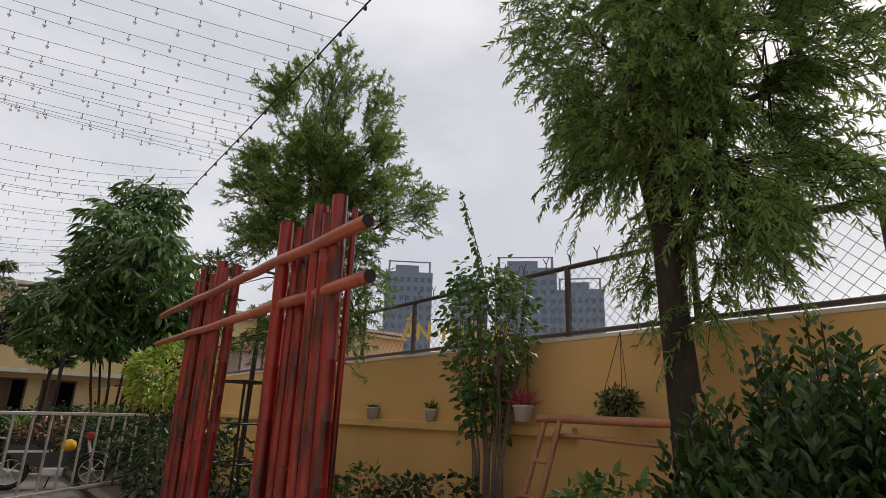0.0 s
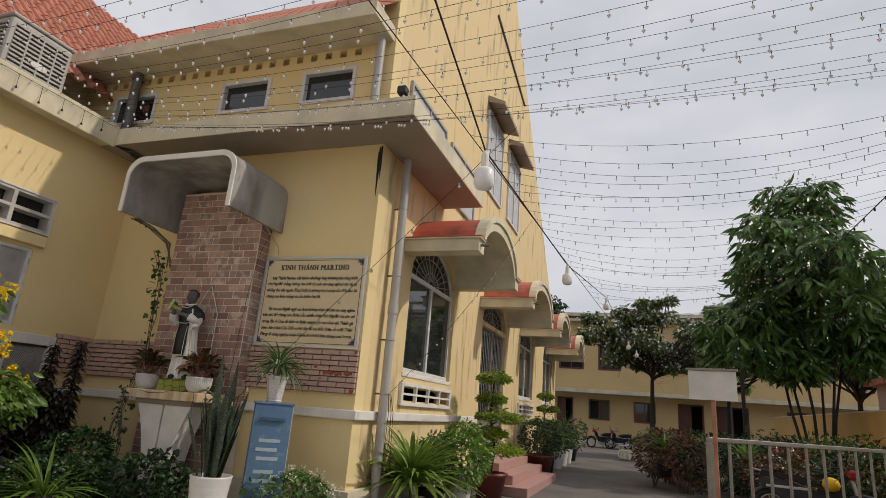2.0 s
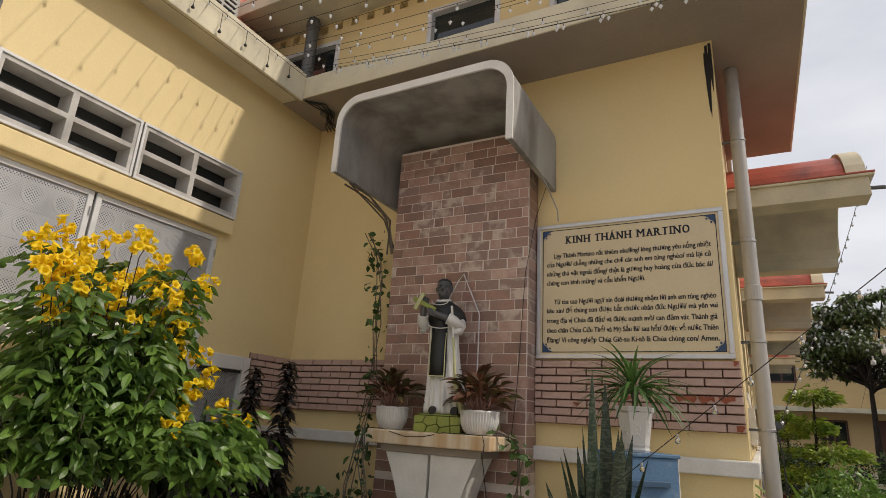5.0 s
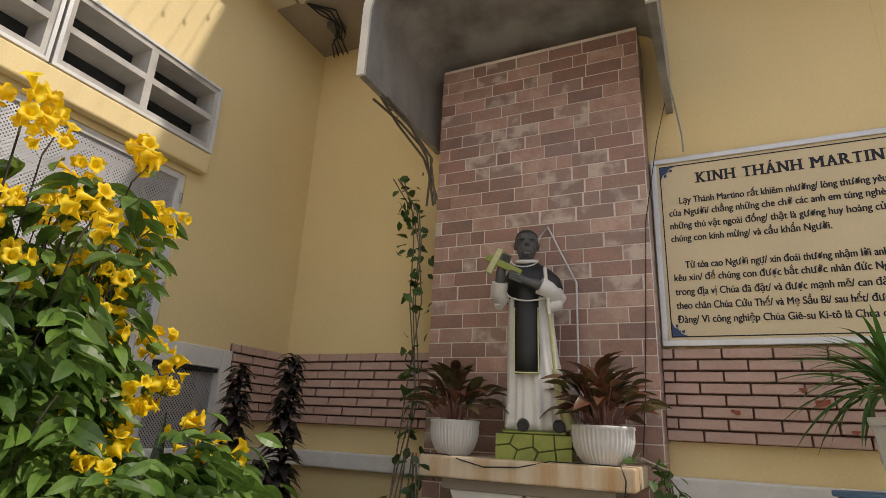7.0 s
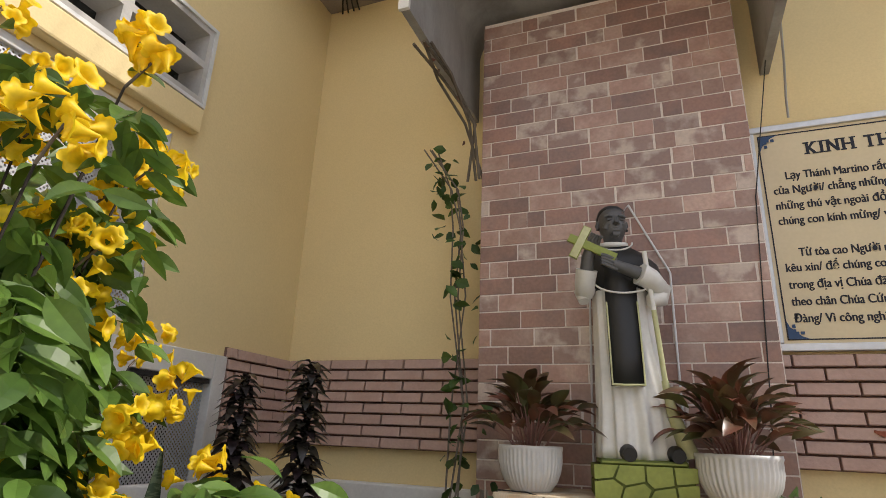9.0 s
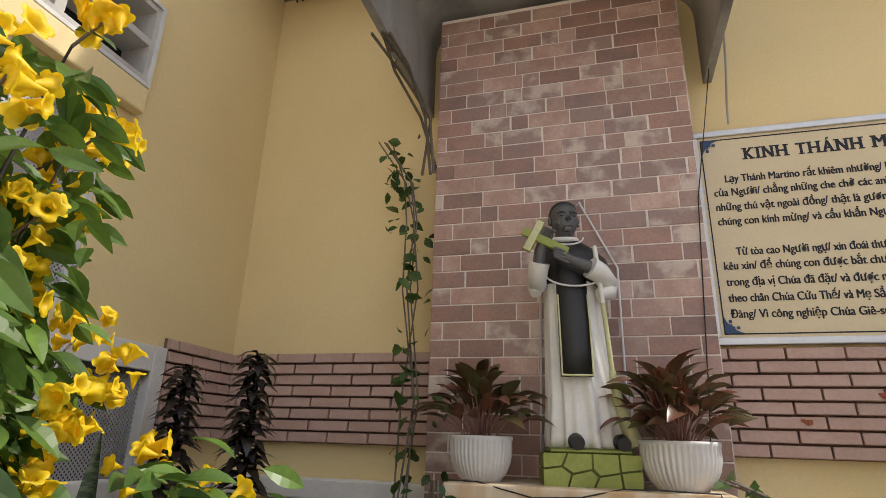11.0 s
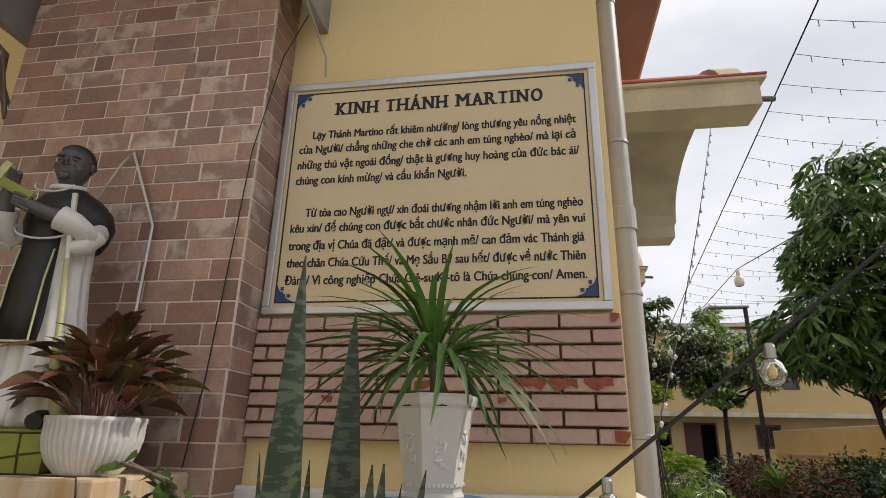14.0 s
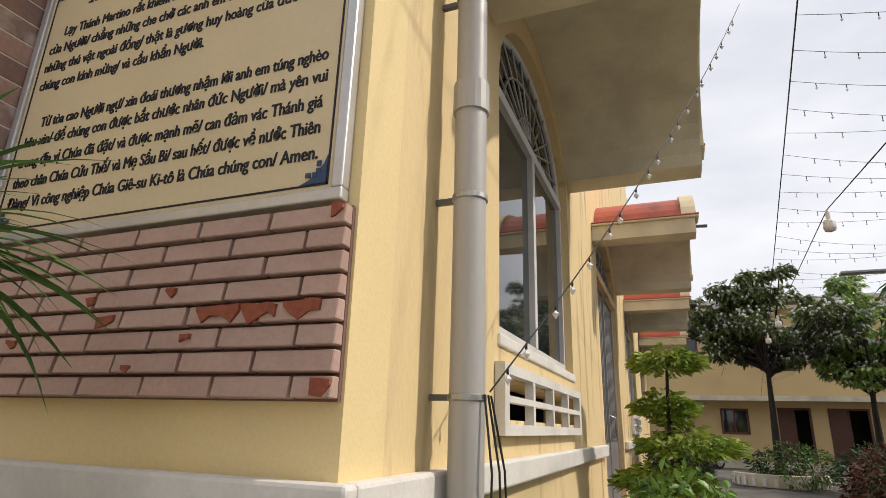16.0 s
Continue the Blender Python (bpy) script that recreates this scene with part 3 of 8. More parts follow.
def arched_window(name, y0, y1, z0, spring, rise, door=False):
    c, h = (y0 + y1) / 2, (y1 - y0) / 2
    w = tagged(new(name), "arched window with dark sliding panes and iron fan grille" if not door else "double metal door with glass under an arched grille", "window" if not door else "door", "", "structure")
    x = SX - 0.09
    bm = bmesh.new()
    f = 0.05
    box(bm, x - 0.03, x + 0.03, y0, y0 + f, z0, spring), box(bm, x - 0.03, x + 0.03, y1 - f, y1, z0, spring)
    box(bm, x - 0.03, x + 0.03, y0 + f, y1 - f, z0, z0 + 0.07), box(bm, x - 0.035, x + 0.035, y0, y1, spring - 0.03, spring + 0.04)
    box(bm, x - 0.02, x + 0.035, c - 0.035, c + 0.035, z0 + 0.07, spring - 0.03)
    pts = [(x, c + (h - 0.02) * math.cos(math.pi * k / 18), spring + (rise - 0.02) * math.sin(math.pi * k / 18)) for k in range(19)]
    tube(bm, pts, 0.028, 6)
    part("window_frame", bm, ALU if not door else STEEL, w)
    for a, b in ((y0 + f, c - 0.035), (c + 0.035, y1 - f)):
        part("pane", boxes((x - 0.012, x - 0.004, a + 0.001, b - 0.001, z0 + 0.071, spring - 0.031)), PANE, w)
        if door:
            g = bmesh.new()
            for k in range(1, 7):
                yy = a + (b - a) * k / 7
                tube(g, [(x + 0.012, yy, z0 + 0.8), (x + 0.012, yy, spring - 0.04)], 0.008, 5)
            box(g, x - 0.002, x + 0.02, a, b, z0 + 0.071, z0 + 0.8)
            part("door_grille", g, STEEL, w)
        else:
            g = bmesh.new()
            for k in range(1, 9):
                yy = a + (b - a) * k / 9
                tube(g, [(x - 0.035, yy, z0 + 0.08), (x - 0.035, yy, spring - 0.04)], 0.007, 5)
            part("security_bars", g, STEEL, w)
    bm = bmesh.new()
    prism(bm, [(c + (h - 0.03) * math.cos(math.pi * k / 18), spring + 0.04 + (rise - 0.07) * math.sin(math.pi * k / 18)) for k in range(19)], "x", x - 0.02, x - 0.012)
    part("fanlight_pane", bm, PANE, w)
    part("fan_grille", fan_grille(c, h, spring + 0.03, rise - 0.03, x + 0.012), STEEL, w)
    if not door:
        part("window_sill", boxes((SX - 0.06, SX + 0.015, y0 - 0.03, y1 + 0.03, z0 - 0.06, z0 - 0.002), bevel=0.008), WHITE, w)
    else:
        part("door_handle", tube(bmesh.new(), [(x + 0.03, c + 0.06, 1.35), (x + 0.1, c + 0.06, 1.38), (x + 0.1, c + 0.06, 1.6), (x + 0.03, c + 0.06, 1.63)], 0.012, 6), STEEL, w)
    return w


for i, v in enumerate(WINDOWS):
    arched_window("window_%d" % (i + 1), *v)
arched_window("door_1", *DOOR, door=True)


def vent_block(y0, y1, z0, z1, cols=4):
    """A proud white block with two rows of slots through it."""
    bm = bmesh.new()
    b, g = 0.075, 0.045
    w = (y1 - y0 - 2 * b - g * (cols - 1)) / cols
    zh = (z1 - z0 - 0.1 - 0.03) / 2
    hs = []
    for k in range(cols):
        a = y0 + b + k * (w + g)
        hs += [(a, a + w, z0 + 0.05, z0 + 0.05 + zh), (a, a + w, z1 - 0.05 - zh, z1 - 0.05)]
    cut_wall(bm, "x", SX + 0.002, SX + 0.05, y0, y1, z0, z1, hs)
    return tagged(link("wall_vent", bm, WHITE), "white concrete vent block with two rows of slots", "vent", "vent blocks", "structure")


vent_block(9.34, 11.55, 1.40, 1.72)
vent_block(17.5, 19.7, 1.40, 1.72)


def canopy(y0, y1, x1=-3.31, zb=3.53):
    """A small barrel-vaulted concrete canopy with a red painted back."""
    t = thing("window_canopy", "arched cream concrete canopy with red painted top", "canopy", "canopies along the church")
    c, h = (y0 + y1) / 2, (y1 - y0) / 2 - 0.24
    hi = h - 0.03
    n = 18
    out = [(y0, zb), (y0, zb + 0.17), (c - h, zb + 0.17)] + [(c - h * math.cos(math.pi * k / n), zb + 0.17 + 0.60 * math.sin(math.pi * k / n)) for k in range(1, n)] + [(c + h, zb + 0.17), (y1, zb + 0.17), (y1, zb)]
    inn = [(c + hi, zb)] + [(c + hi * math.cos(math.pi * k / n), zb + 0.62 * math.sin(math.pi * k / n)) for k in range(1, n)] + [(c - hi, zb)]
    bm = bmesh.new()
    prism(bm, out + inn, "x", SX + 0.002, x1)
    part("vault", bm, CREAM, t)
    bm = bmesh.new()
    ro = [(c - (h + 0.02) * math.cos(math.pi * k / n), zb + 0.175 + 0.63 * math.sin(math.pi * k / n)) for k in range(n + 1)]
    ri = [(c + (h - 0.005) * math.cos(math.pi * k / n), zb + 0.175 + 0.604 * math.sin(math.pi * k / n)) for k in range(n + 1)]
    prism(bm, ro + ri, "x", SX + 0.004, x1 - 0.13)
    part("red_back", bm, REDPAINT, t, "faded red painted back with dark stains")
    bm = bmesh.new()
    ro = [(c - (h + 0.045) * math.cos(math.pi * k / n), zb + 0.176 + 0.67 * math.sin(math.pi * k / n)) for k in range(n + 1)]
    ri = [(c + (h - 0.03) * math.cos(math.pi * k / n), zb + 0.176 + 0.58 * math.sin(math.pi * k / n)) for k in range(n + 1)]
    prism(bm, ro + ri, "x", x1 - 0.125, x1 + 0.03)
    part("rim", bm, CREAM, t)
    for a, b in ((y0 - 0.03, y0 + 0.22), (y1 - 0.22, y1 + 0.03)):
        part("cornice", boxes((SX + 0.004, x1 + 0.04, a, b, zb + 0.172, zb + 0.196), bevel=0.006), CREAM, t)
        part("cornice_tile", boxes((SX + 0.004, x1 + 0.045, a - 0.004, b, zb + 0.198, zb + 0.214), bevel=0.005), REDPAINT, t, "thin faded red capping")
    part("spout", tube(bmesh.new(), [(x1 - 0.05, y0 + 0.1, zb + 0.1), (x1 + 0.12, y0 + 0.1, zb + 0.09)], 0.018, 8), DARKPIPE, t)


for a, b in ((9.06, 11.78), (13.25, 16.2), (17.5, 20.0), (22.0, 24.5)):
    canopy(a, b)

# gable windows with screens and small hoods
for i, (y0, y1, z0, z1, hood) in enumerate(((8.75, 10.3, 5.05, 6.05, False), (10.7, 12.2, 5.05, 6.0, False), (13.05, 14.4, 6.2, 8.0, True), (15.2, 16.5, 6.2, 8.0, True))):
    w = tagged(new("window_%d" % (5 + i)), "grey screened gable window with a small hood" if hood else "grey screened low gable window", "window", "", "structure")
    part("screen", boxes((SX + 0.012, SX + 0.02, y0, y1, z0, z1)), PANE_MESH, w)
    bm = boxes((SX + 0.002, SX + 0.05, y0 - 0.05, y0, z0, z1), (SX + 0.002, SX + 0.05, y1, y1 + 0.05, z0, z1), (SX + 0.002, SX + 0.05, y0 - 0.05, y1 + 0.05, z1, z1 + 0.05), (SX + 0.002, SX + 0.05, y0 - 0.05, y1 + 0.05, z0 - 0.05, z0), (SX + 0.021, SX + 0.045, (y0 + y1) / 2 - 0.02, (y0 + y1) / 2 + 0.02, z0, z1))
    part("window_frame", bm, ALU if hood else PIPE, w)
    if hood:
        bm = bmesh.new()
        prism(bm, [(SX + 0.004, z1 + 0.36), (SX + 0.40, z1 + 0.16), (SX + 0.40, z1 + 0.08), (SX + 0.004, z1 + 0.2)], "y", y0 - 0.12, y1 + 0.12)
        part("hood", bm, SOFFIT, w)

# front: small upper windows
for i, (x0, x1) in enumerate(UPPER):
    w = tagged(new("window_%d" % (9 + i)), "small dark upper window in a pale frame", "window", "", "structure")
    z0, z1, f = 5.48, 6.03, 0.06
    part("window_frame", boxes((x0, x0 + f, FY - 0.02, FY + 0.1, z0, z1), (x1 - f, x1, FY - 0.02, FY + 0.1, z0, z1), (x0 + f, x1 - f, FY - 0.02, FY + 0.1, z0, z0 + f), (x0 + f, x1 - f, FY - 0.02, FY + 0.1, z1 - f, z1), bevel=0.006), ALU, w)
    part("pane", boxes((x0 + f, x1 - f, FY + 0.06, FY + 0.07, z0 + f, z1 - f)), PANE, w)

# entrance steps
steps = thing("entrance_steps", "pink terrazzo steps to the church door", "steps")
for k, x1 in enumerate((-3.15, -3.47, -3.79)):
    part("step", boxes((SX + 0.003, x1, 12.5 + 0.25 * k, 16.1 - 0.1 * k, 0.165 * k, 0.165 * (k + 1)), bevel=0.01), PINKSTEP, steps)

# ---- pipes ----
dp = thing("downpipe", "grey plastic downpipe with wire clips on the corner", "pipe")
part("pipe", tube(bmesh.new(), [(-4.29, 8.60, 0.0), (-4.29, 8.60, 4.735)], 0.058, 18), PIPE, dp)
for z in (1.52, 2.2, 3.05, 4.0):
    part("clip", lathe(bmesh.new(), [(0.059, -0.012), (0.064, -0.008), (0.064, 0.008), (0.059, 0.012)], 18, pose(-4.29, 8.60, z)), STEEL, dp)
    part("bracket", boxes((SX + 0.003, -4.35, 8.59, 8.61, z - 0.01, z + 0.01)), DARKPIPE, dp)
part("socket", lathe(bmesh.new(), [(0.059, -0.06), (0.067, -0.06), (0.067, 0.06), (0.059, 0.065)], 18, pose(-4.29, 8.60, 2.6)), PIPE, dp)
up = thing("upper_downpipe", "short grey downpipe on the upper wall", "pipe", "upper pipes")
part("pipe", tube(bmesh.new(), [(-4.57, 7.93, 4.965), (-4.57, 7.93, 6.33)], 0.06, 14), PIPE, up)
up2 = thing("upper_downpipe", "dark downpipe in front of a small window", "pipe", "upper pipes")
part("pipe", tube(bmesh.new(), [(-8.98, 7.92, 4.965), (-8.98, 7.92, 6.33)], 0.075, 14), DARKPIPE, up2)
part("collar", lathe(bmesh.new(), [(0.077, 0), (0.09, 0.01), (0.09, 0.08), (0.077, 0.09)], 14, pose(-8.98, 7.92, 6.2)), DARKPIPE, up2)

for k, (dx, z1) in enumerate(((0.05, 0.55), (0.02, 0.9), (-0.02, 0.7))):
    part("tied_wire", tube(bmesh.new(), [(-4.225, 8.6 + dx, 1.53), (-4.2, 8.62 + 2 * dx, 1.3), (-4.21 + dx, 8.64 + dx, z1)], 0.004, 5), BLACKWIRE, dp)

# ---- wing: vents, screened windows, lower hatch ----
def perforated():
    m = bpy.data.materials.new("perforated_metal_screen")
    m.use_nodes = True
    n, l = m.node_tree.nodes, m.node_tree.links
    b = n["Principled BSDF"]
    b.inputs["Roughness"].default_value, b.inputs["Metallic"].default_value = 0.42, 0.25
    tc, vor, ramp, nz, mixn = n.new("ShaderNodeTexCoord"), n.new("ShaderNodeTexVoronoi"), n.new("ShaderNodeValToRGB"), n.new("ShaderNodeTexNoise"), n.new("ShaderNodeMixRGB")
    vor.inputs["Scale"].default_value, vor.inputs["Randomness"].default_value = 62, 0.0
    nz.inputs["Scale"].default_value = 2.5
    mp = n.new("ShaderNodeMapping")
    mp.inputs["Rotation"].default_value = (radians(45), 0, 0)
    l.new(tc.outputs["Object"], mp.inputs["Vector"])
    l.new(mp.outputs["Vector"], vor.inputs["Vector"]), l.new(tc.outputs["Object"], nz.inputs["Vector"])
    ramp.color_ramp.elements[0].position, ramp.color_ramp.elements[0].color = 0.36, (0.40, 0.41, 0.42, 1)
    ramp.color_ramp.elements[1].position, ramp.color_ramp.elements[1].color = 0.42, (0.60, 0.61, 0.63, 1)
    mixn.blend_type, mixn.inputs["Fac"].default_value = "MULTIPLY", 0.35
    l.new(vor.outputs["Distance"], ramp.inputs["Fac"])
    l.new(ramp.outputs["Color"], mixn.inputs["Color1"]), l.new(nz.outputs["Fac"], mixn.inputs["Color2"])
    l.new(mixn.outputs["Color"], b.inputs["Base Color"])
    clear, ms, gap = n.new("ShaderNodeBsdfTransparent"), n.new("ShaderNodeMixShader"), n.new("ShaderNodeMath")
    gap.operation, gap.inputs[1].default_value = "LESS_THAN", 0.40
    l.new(vor.outputs["Distance"], gap.inputs[0])
    l.new(gap.outputs["Value"], ms.inputs["Fac"])
    l.new(b.outputs["BSDF"], ms.inputs[1]), l.new(clear.outputs["BSDF"], ms.inputs[2])
    l.new(ms.outputs["Shader"], n["Material Output"].inputs["Surface"])
    return m


PERF = perforated()


VENTGREY = mat("grey_cement_vent", (0.50, 0.48, 0.45), 0.75, second=(0.33, 0.31, 0.285), scale=4, mix=0.7, grain=0.06, bump=0.12)


def vent_unit(y0, y1):
    t = tagged(new("wall_vent"), "white concrete louvre vent with dark slots", "vent", "wing vents", "structure")
    z0, z1, ym = 3.21, 3.72, (y0 + y1) / 2
    hs = []
    for a, b in ((y0 + 0.05, ym - 0.025), (ym + 0.025, y1 - 0.05)):
        hs += [(a, b, z0 + 0.055, z0 + 0.235), (a, b, z1 - 0.235, z1 - 0.055)]
    bm = bmesh.new()
    cut_wall(bm, "x", WX - 0.16, WX + 0.03, y0, y1, z0, z1, hs)
    part("frame", bm, VENTGREY, t)
    part("edge_strip", boxes((WX + 0.031, WX + 0.042, y0, y0 + 0.02, z0, z1), (WX + 0.031, WX + 0.042, y1 - 0.02, y1, z0, z1), (WX + 0.031, WX + 0.042, y0 + 0.02, y1 - 0.02, z1 - 0.02, z1), (WX + 0.031, WX + 0.042, y0 + 0.02, y1 - 0.02, z0, z0 + 0.02)), ALU, t)
    for a, b, c, d in hs:
        part("back_pane", boxes((WX - 0.155, WX - 0.15, a + 0.001, b - 0.001, c + 0.001, d - 0.001)), PANE, t)


for k in range(4):
    vent_unit(7.0 - 1.1 * (k + 1) + 0.008, 7.0 - 1.1 * k - 0.008)
struct("ledge_vent", boxes((WX + 0.002, WX + 0.07, 2.0, 6.97, 3.04, 3.185), bevel=0.012), YELLOW, "yellow ledge under the louvre vents", "ledge")
for k in range(4):
    y1 = 6.87 - 1.19 * k
    y0 = y1 - 1.17
    w = tagged(new("window_%d" % (20 + k)), "window closed by a perforated metal screen", "window", "screened windows", "structure")
    part("screen", boxes((WX - 0.035, WX - 0.03, y0 + 0.045, y1 - 0.045, 2.045, 2.955)), PERF, w)
    part("window_frame", boxes((WX - 0.05, WX - 0.012, y0, y0 + 0.045, 2.0, 3.0), (WX - 0.05, WX - 0.012, y1 - 0.045, y1, 2.0, 3.0), (WX - 0.05, WX - 0.012, y0 + 0.045, y1 - 0.045, 2.0, 2.045), (WX - 0.05, WX - 0.012, y0 + 0.045, y1 - 0.045, 2.955, 3.0), bevel=0.005), ALU, w)
    ring = bmesh.new()
    for r_ in range(4):
        box(ring, WX - 0.16, WX - 0.14, y0 + 0.045, y1 - 0.045, 2.045 + 0.2275 * r_ + 0.004, 2.045 + 0.2275 * (r_ + 1) - 0.004)
        for c_ in range(5):
            cy, cz = y0 + 0.045 + (1.08 / 5) * (c_ + 0.5), 2.045 + 0.2275 * (r_ + 0.5)
            lathe(ring, [(0.060, -0.02), (0.075, -0.02), (0.085, 0.03), (0.068, 0.03), (0.060, -0.02)], 20, Matrix.Translation((WX - 0.115, cy, cz)) @ Matrix.Rotation(radians(90), 4, "Y"))
    part("vent_block", ring, VENTGREY, w, "grey cement blocks with round mouths behind the screen")
    # flat dark discs carry the shade of the round holes, which are not cut
    for c_ in range(5):
        for r_ in range(4):
            cy, cz = y0 + 0.045 + (1.08 / 5) * (c_ + 0.5), 2.045 + 0.2275 * (r_ + 0.5)
            part("mouth", lathe(bmesh.new(), [(0.002, 0.0), (0.059, 0.0), (0.059, 0.004), (0.002, 0.004)], 16, Matrix.Translation((WX - 0.138, cy, cz)) @ Matrix.Rotation(radians(90), 4, "Y")), DARKPIPE, w)
    for z in (2.2, 2.8):
        part("hinge", tube(bmesh.new(), [(WX - 0.005, y1 - 0.012, z), (WX - 0.005, y1 - 0.012, z + 0.07)], 0.009, 6), STEEL, w)
hatch = tagged(new("window_24"), "low hatch with a perforated screen in a white frame", "window", "", "structure")
part("window_frame", boxes((WX - 0.03, WX + 0.04, 6.72, 6.86, 0.8, 1.93), (WX - 0.03, WX + 0.04, 7.38, 7.47, 0.8, 1.93), (WX - 0.03, WX + 0.04, 6.86, 7.38, 1.80, 1.93), (WX - 0.03, WX + 0.04, 6.86, 7.38, 0.8, 0.92), (WX - 0.03, WX + 0.035, 2.0, 6.72, 1.80, 1.93), bevel=0.006), WHITE, hatch)
part("screen", boxes((WX - 0.02, WX - 0.015, 6.86, 7.38, 0.92, 1.80)), PERF, hatch)
part("hood_strip", boxes((WX - 0.014, WX + 0.03, 6.87, 7.37, 1.775, 1.798)), IRON, hatch)

wc = thing("wing_conduit", "thin grey conduit running down the wing wall", "pipe")
part("pipe", tube(bmesh.new(), [(WX + 0.012, 4.74, 4.74), (WX + 0.012, 4.74, 3.73)], 0.010, 8), DARKPIPE, wc)
part("pipe", tube(bmesh.new(), [(-8.50, -2.0, 4.735), (-8.50, 7.38, 4.735)], 0.012, 8), DARKPIPE, wc)

sw = thing("soffit_wires", "tangle of dark wires under the slab corner", "cable")
for k in range(4):
    a = 0.05 * k
    part("wire", tube(bmesh.new(), [(-8.62 + a, FY - 0.02, 4.70), (-8.50 + a, 7.86 - a, 4.66), (-8.36 + 0.5 * a, 7.74, 4.63 - 0.5 * a), (-8.30, 7.62 + a, 4.66), (-8.40 + a, 7.55, 4.71), (-8.44, 7.42, 4.73)], 0.007, 6), BLACKWIRE, sw)
part("junction_box", boxes((-8.42, -8.30, 7.66, 7.78, 4.675, 4.738), bevel=0.006), DARKPIPE, sw)

# air coolers on the wing roof
def cooler(m):
    t = thing("air_cooler", "grey louvred air cooler standing on the wing roof", "air cooler", "roof coolers", m)
    part("body", boxes((-0.5, 0.5, -0.5, 0.5, 0.1, 0.95), bevel=0.05), mat("cooler_plastic", (0.40, 0.385, 0.36), 0.5, second=(0.30, 0.285, 0.27), grain=0.06), t)
    for s, ax in ((0.503, "x"), (-0.503, "y")):
        bm = bmesh.new()
        if ax == "x":
            box(bm, 0.5, s, -0.42, 0.42, 0.17, 0.87)
        else:
            box(bm, -0.42, 0.42, s, -0.5, 0.17, 0.87)
        part("intake", bm, IRON, t)
    for k in range(11):
        z = 0.19 + k * 0.064
        part("slat", boxes((0.503, 0.525, -0.43, 0.43, z, z + 0.028)), MATS["cooler_plastic"], t)
        part("slat", boxes((-0.43, 0.43, -0.525, -0.503, z, z + 0.028)), MATS["cooler_plastic"], t)
    for y in (-0.22, 0.0, 0.22):
        part("mullion", boxes((0.504, 0.53, y - 0.012, y + 0.012, 0.17, 0.87)), MATS["cooler_plastic"], t)
    bm = bmesh.new()
    lathe(bm, [(0.02, 0), (0.11, 0.004), (0.11, 0.012), (0.02, 0.014)], 20, Matrix.Translation((0.532, 0.02, 0.42)) @ Matrix.Rotation(radians(90), 4, "Y") @ Matrix.Diagonal((0.45, 1.2, 1, 1)))
    part("badge", bm, ALU, t)
    for x in (-0.4, 0.4):
        for y in (-0.4, 0.4):
            part("foot", boxes((x - 0.05, x + 0.05, y - 0.05, y + 0.05, 0, 0.1)), IRON, t)
    part("lid", boxes((-0.52, 0.52, -0.52, 0.52, 0.95, 1.0), bevel=0.02), MATS["cooler_plastic"], t)
    return t


struct("cooler_plinth", boxes((-10.0, -9.2, 1.8, 7.0, 5.0, 5.16)), CREAM, "low cream plinth under the coolers", "plinth")
ac = cooler(pose(-9.62, 6.52, 5.162))
ac.scale = (0.84, 0.9, 1.0)
for y in (4.77, 3.0):
    copy_thing(ac, pose(-9.62, y, 5.162))

# ---- stone pier ----
PX0, PX1, PY, PZ = -7.37, -5.97, 7.83, 4.07
pier = struct("stone_pier", boxes((PX0 + 0.003, PX1 - 0.003, PY + 0.002, FY - 0.002, 0.0, PZ)), GROUT, "pier faced with mottled pink marble tiles", "pier")
TL, TH, TG = 0.232, 0.0925, 0.007


def slab_mesh(name, l, h, material, axis="y"):
    bm = bmesh.new()
    if axis == "y":
        vs = box(bm, 0, l, 0, 0.014, 0, h)
    else:
        vs = box(bm, 0, 0.014, 0, l, 0, h)
    me = bpy.data.meshes.new(name)
    bmesh.ops.bevel(bm, geom=list(bm.edges), offset=0.0015, segments=1, affect="EDGES")
    bm.to_mesh(me)
    bm.free()
    me.materials.append(material)
    return me


TILE = {}
rng = random.Random(5)
z, row = 1.0, 0
while z + TH < PZ + 0.001:
    x = PX0
    shift = (0.0, 0.13, 0.06, 0.18)[row % 4] + rng.uniform(-0.02, 0.02)
    first = True
    while x < PX1 - 0.02:
        l = TL if not first else max(0.05, TL - shift)
        if not first and rng.random() < 0.16:
            l = 0.10
        first = False
        l = min(l, PX1 - x)
        if PX1 - x - l < 0.04:
            l = PX1 - x
        key = (round(l, 2), rng.choice("aaabbcc"))
        if key not in TILE:
            TILE[key] = slab_mesh("marble_tile", l - TG, TH - TG, {"a": STONE, "b": STONE_B, "c": STONE_C}[key[1]])
        put("tile", TILE[key], pier, Matrix.Translation((x, PY - rng.uniform(0.0, 0.002), z)))
        x += l
    l = FY - 0.002 - PY - 0.014
    for sx, side in ((PX1 - 0.014, 1), (PX0, 0)):
        key = ("s", rng.choice("abc"))
        if key not in TILE:
            TILE[key] = slab_mesh("marble_tile", l - TG, TH - TG, {"a": STONE, "b": STONE_B, "c": STONE_C}[key[1]], "x")
        put("tile", TILE[key], pier, Matrix.Translation((sx, PY + 0.015, z)))
    z += TH
    row += 1

low = bmesh.new()
z = 0.2
while z + TH <= 1.0:
    x = PX0
    while x < PX1 - 0.03:
        l = min(rng.choice((0.235, 0.235, 0.12)), PX1 - x)
        box(low, x, x + l - TG, PY, PY + 0.014, z, z + TH - TG)
        x += l
    z += TH
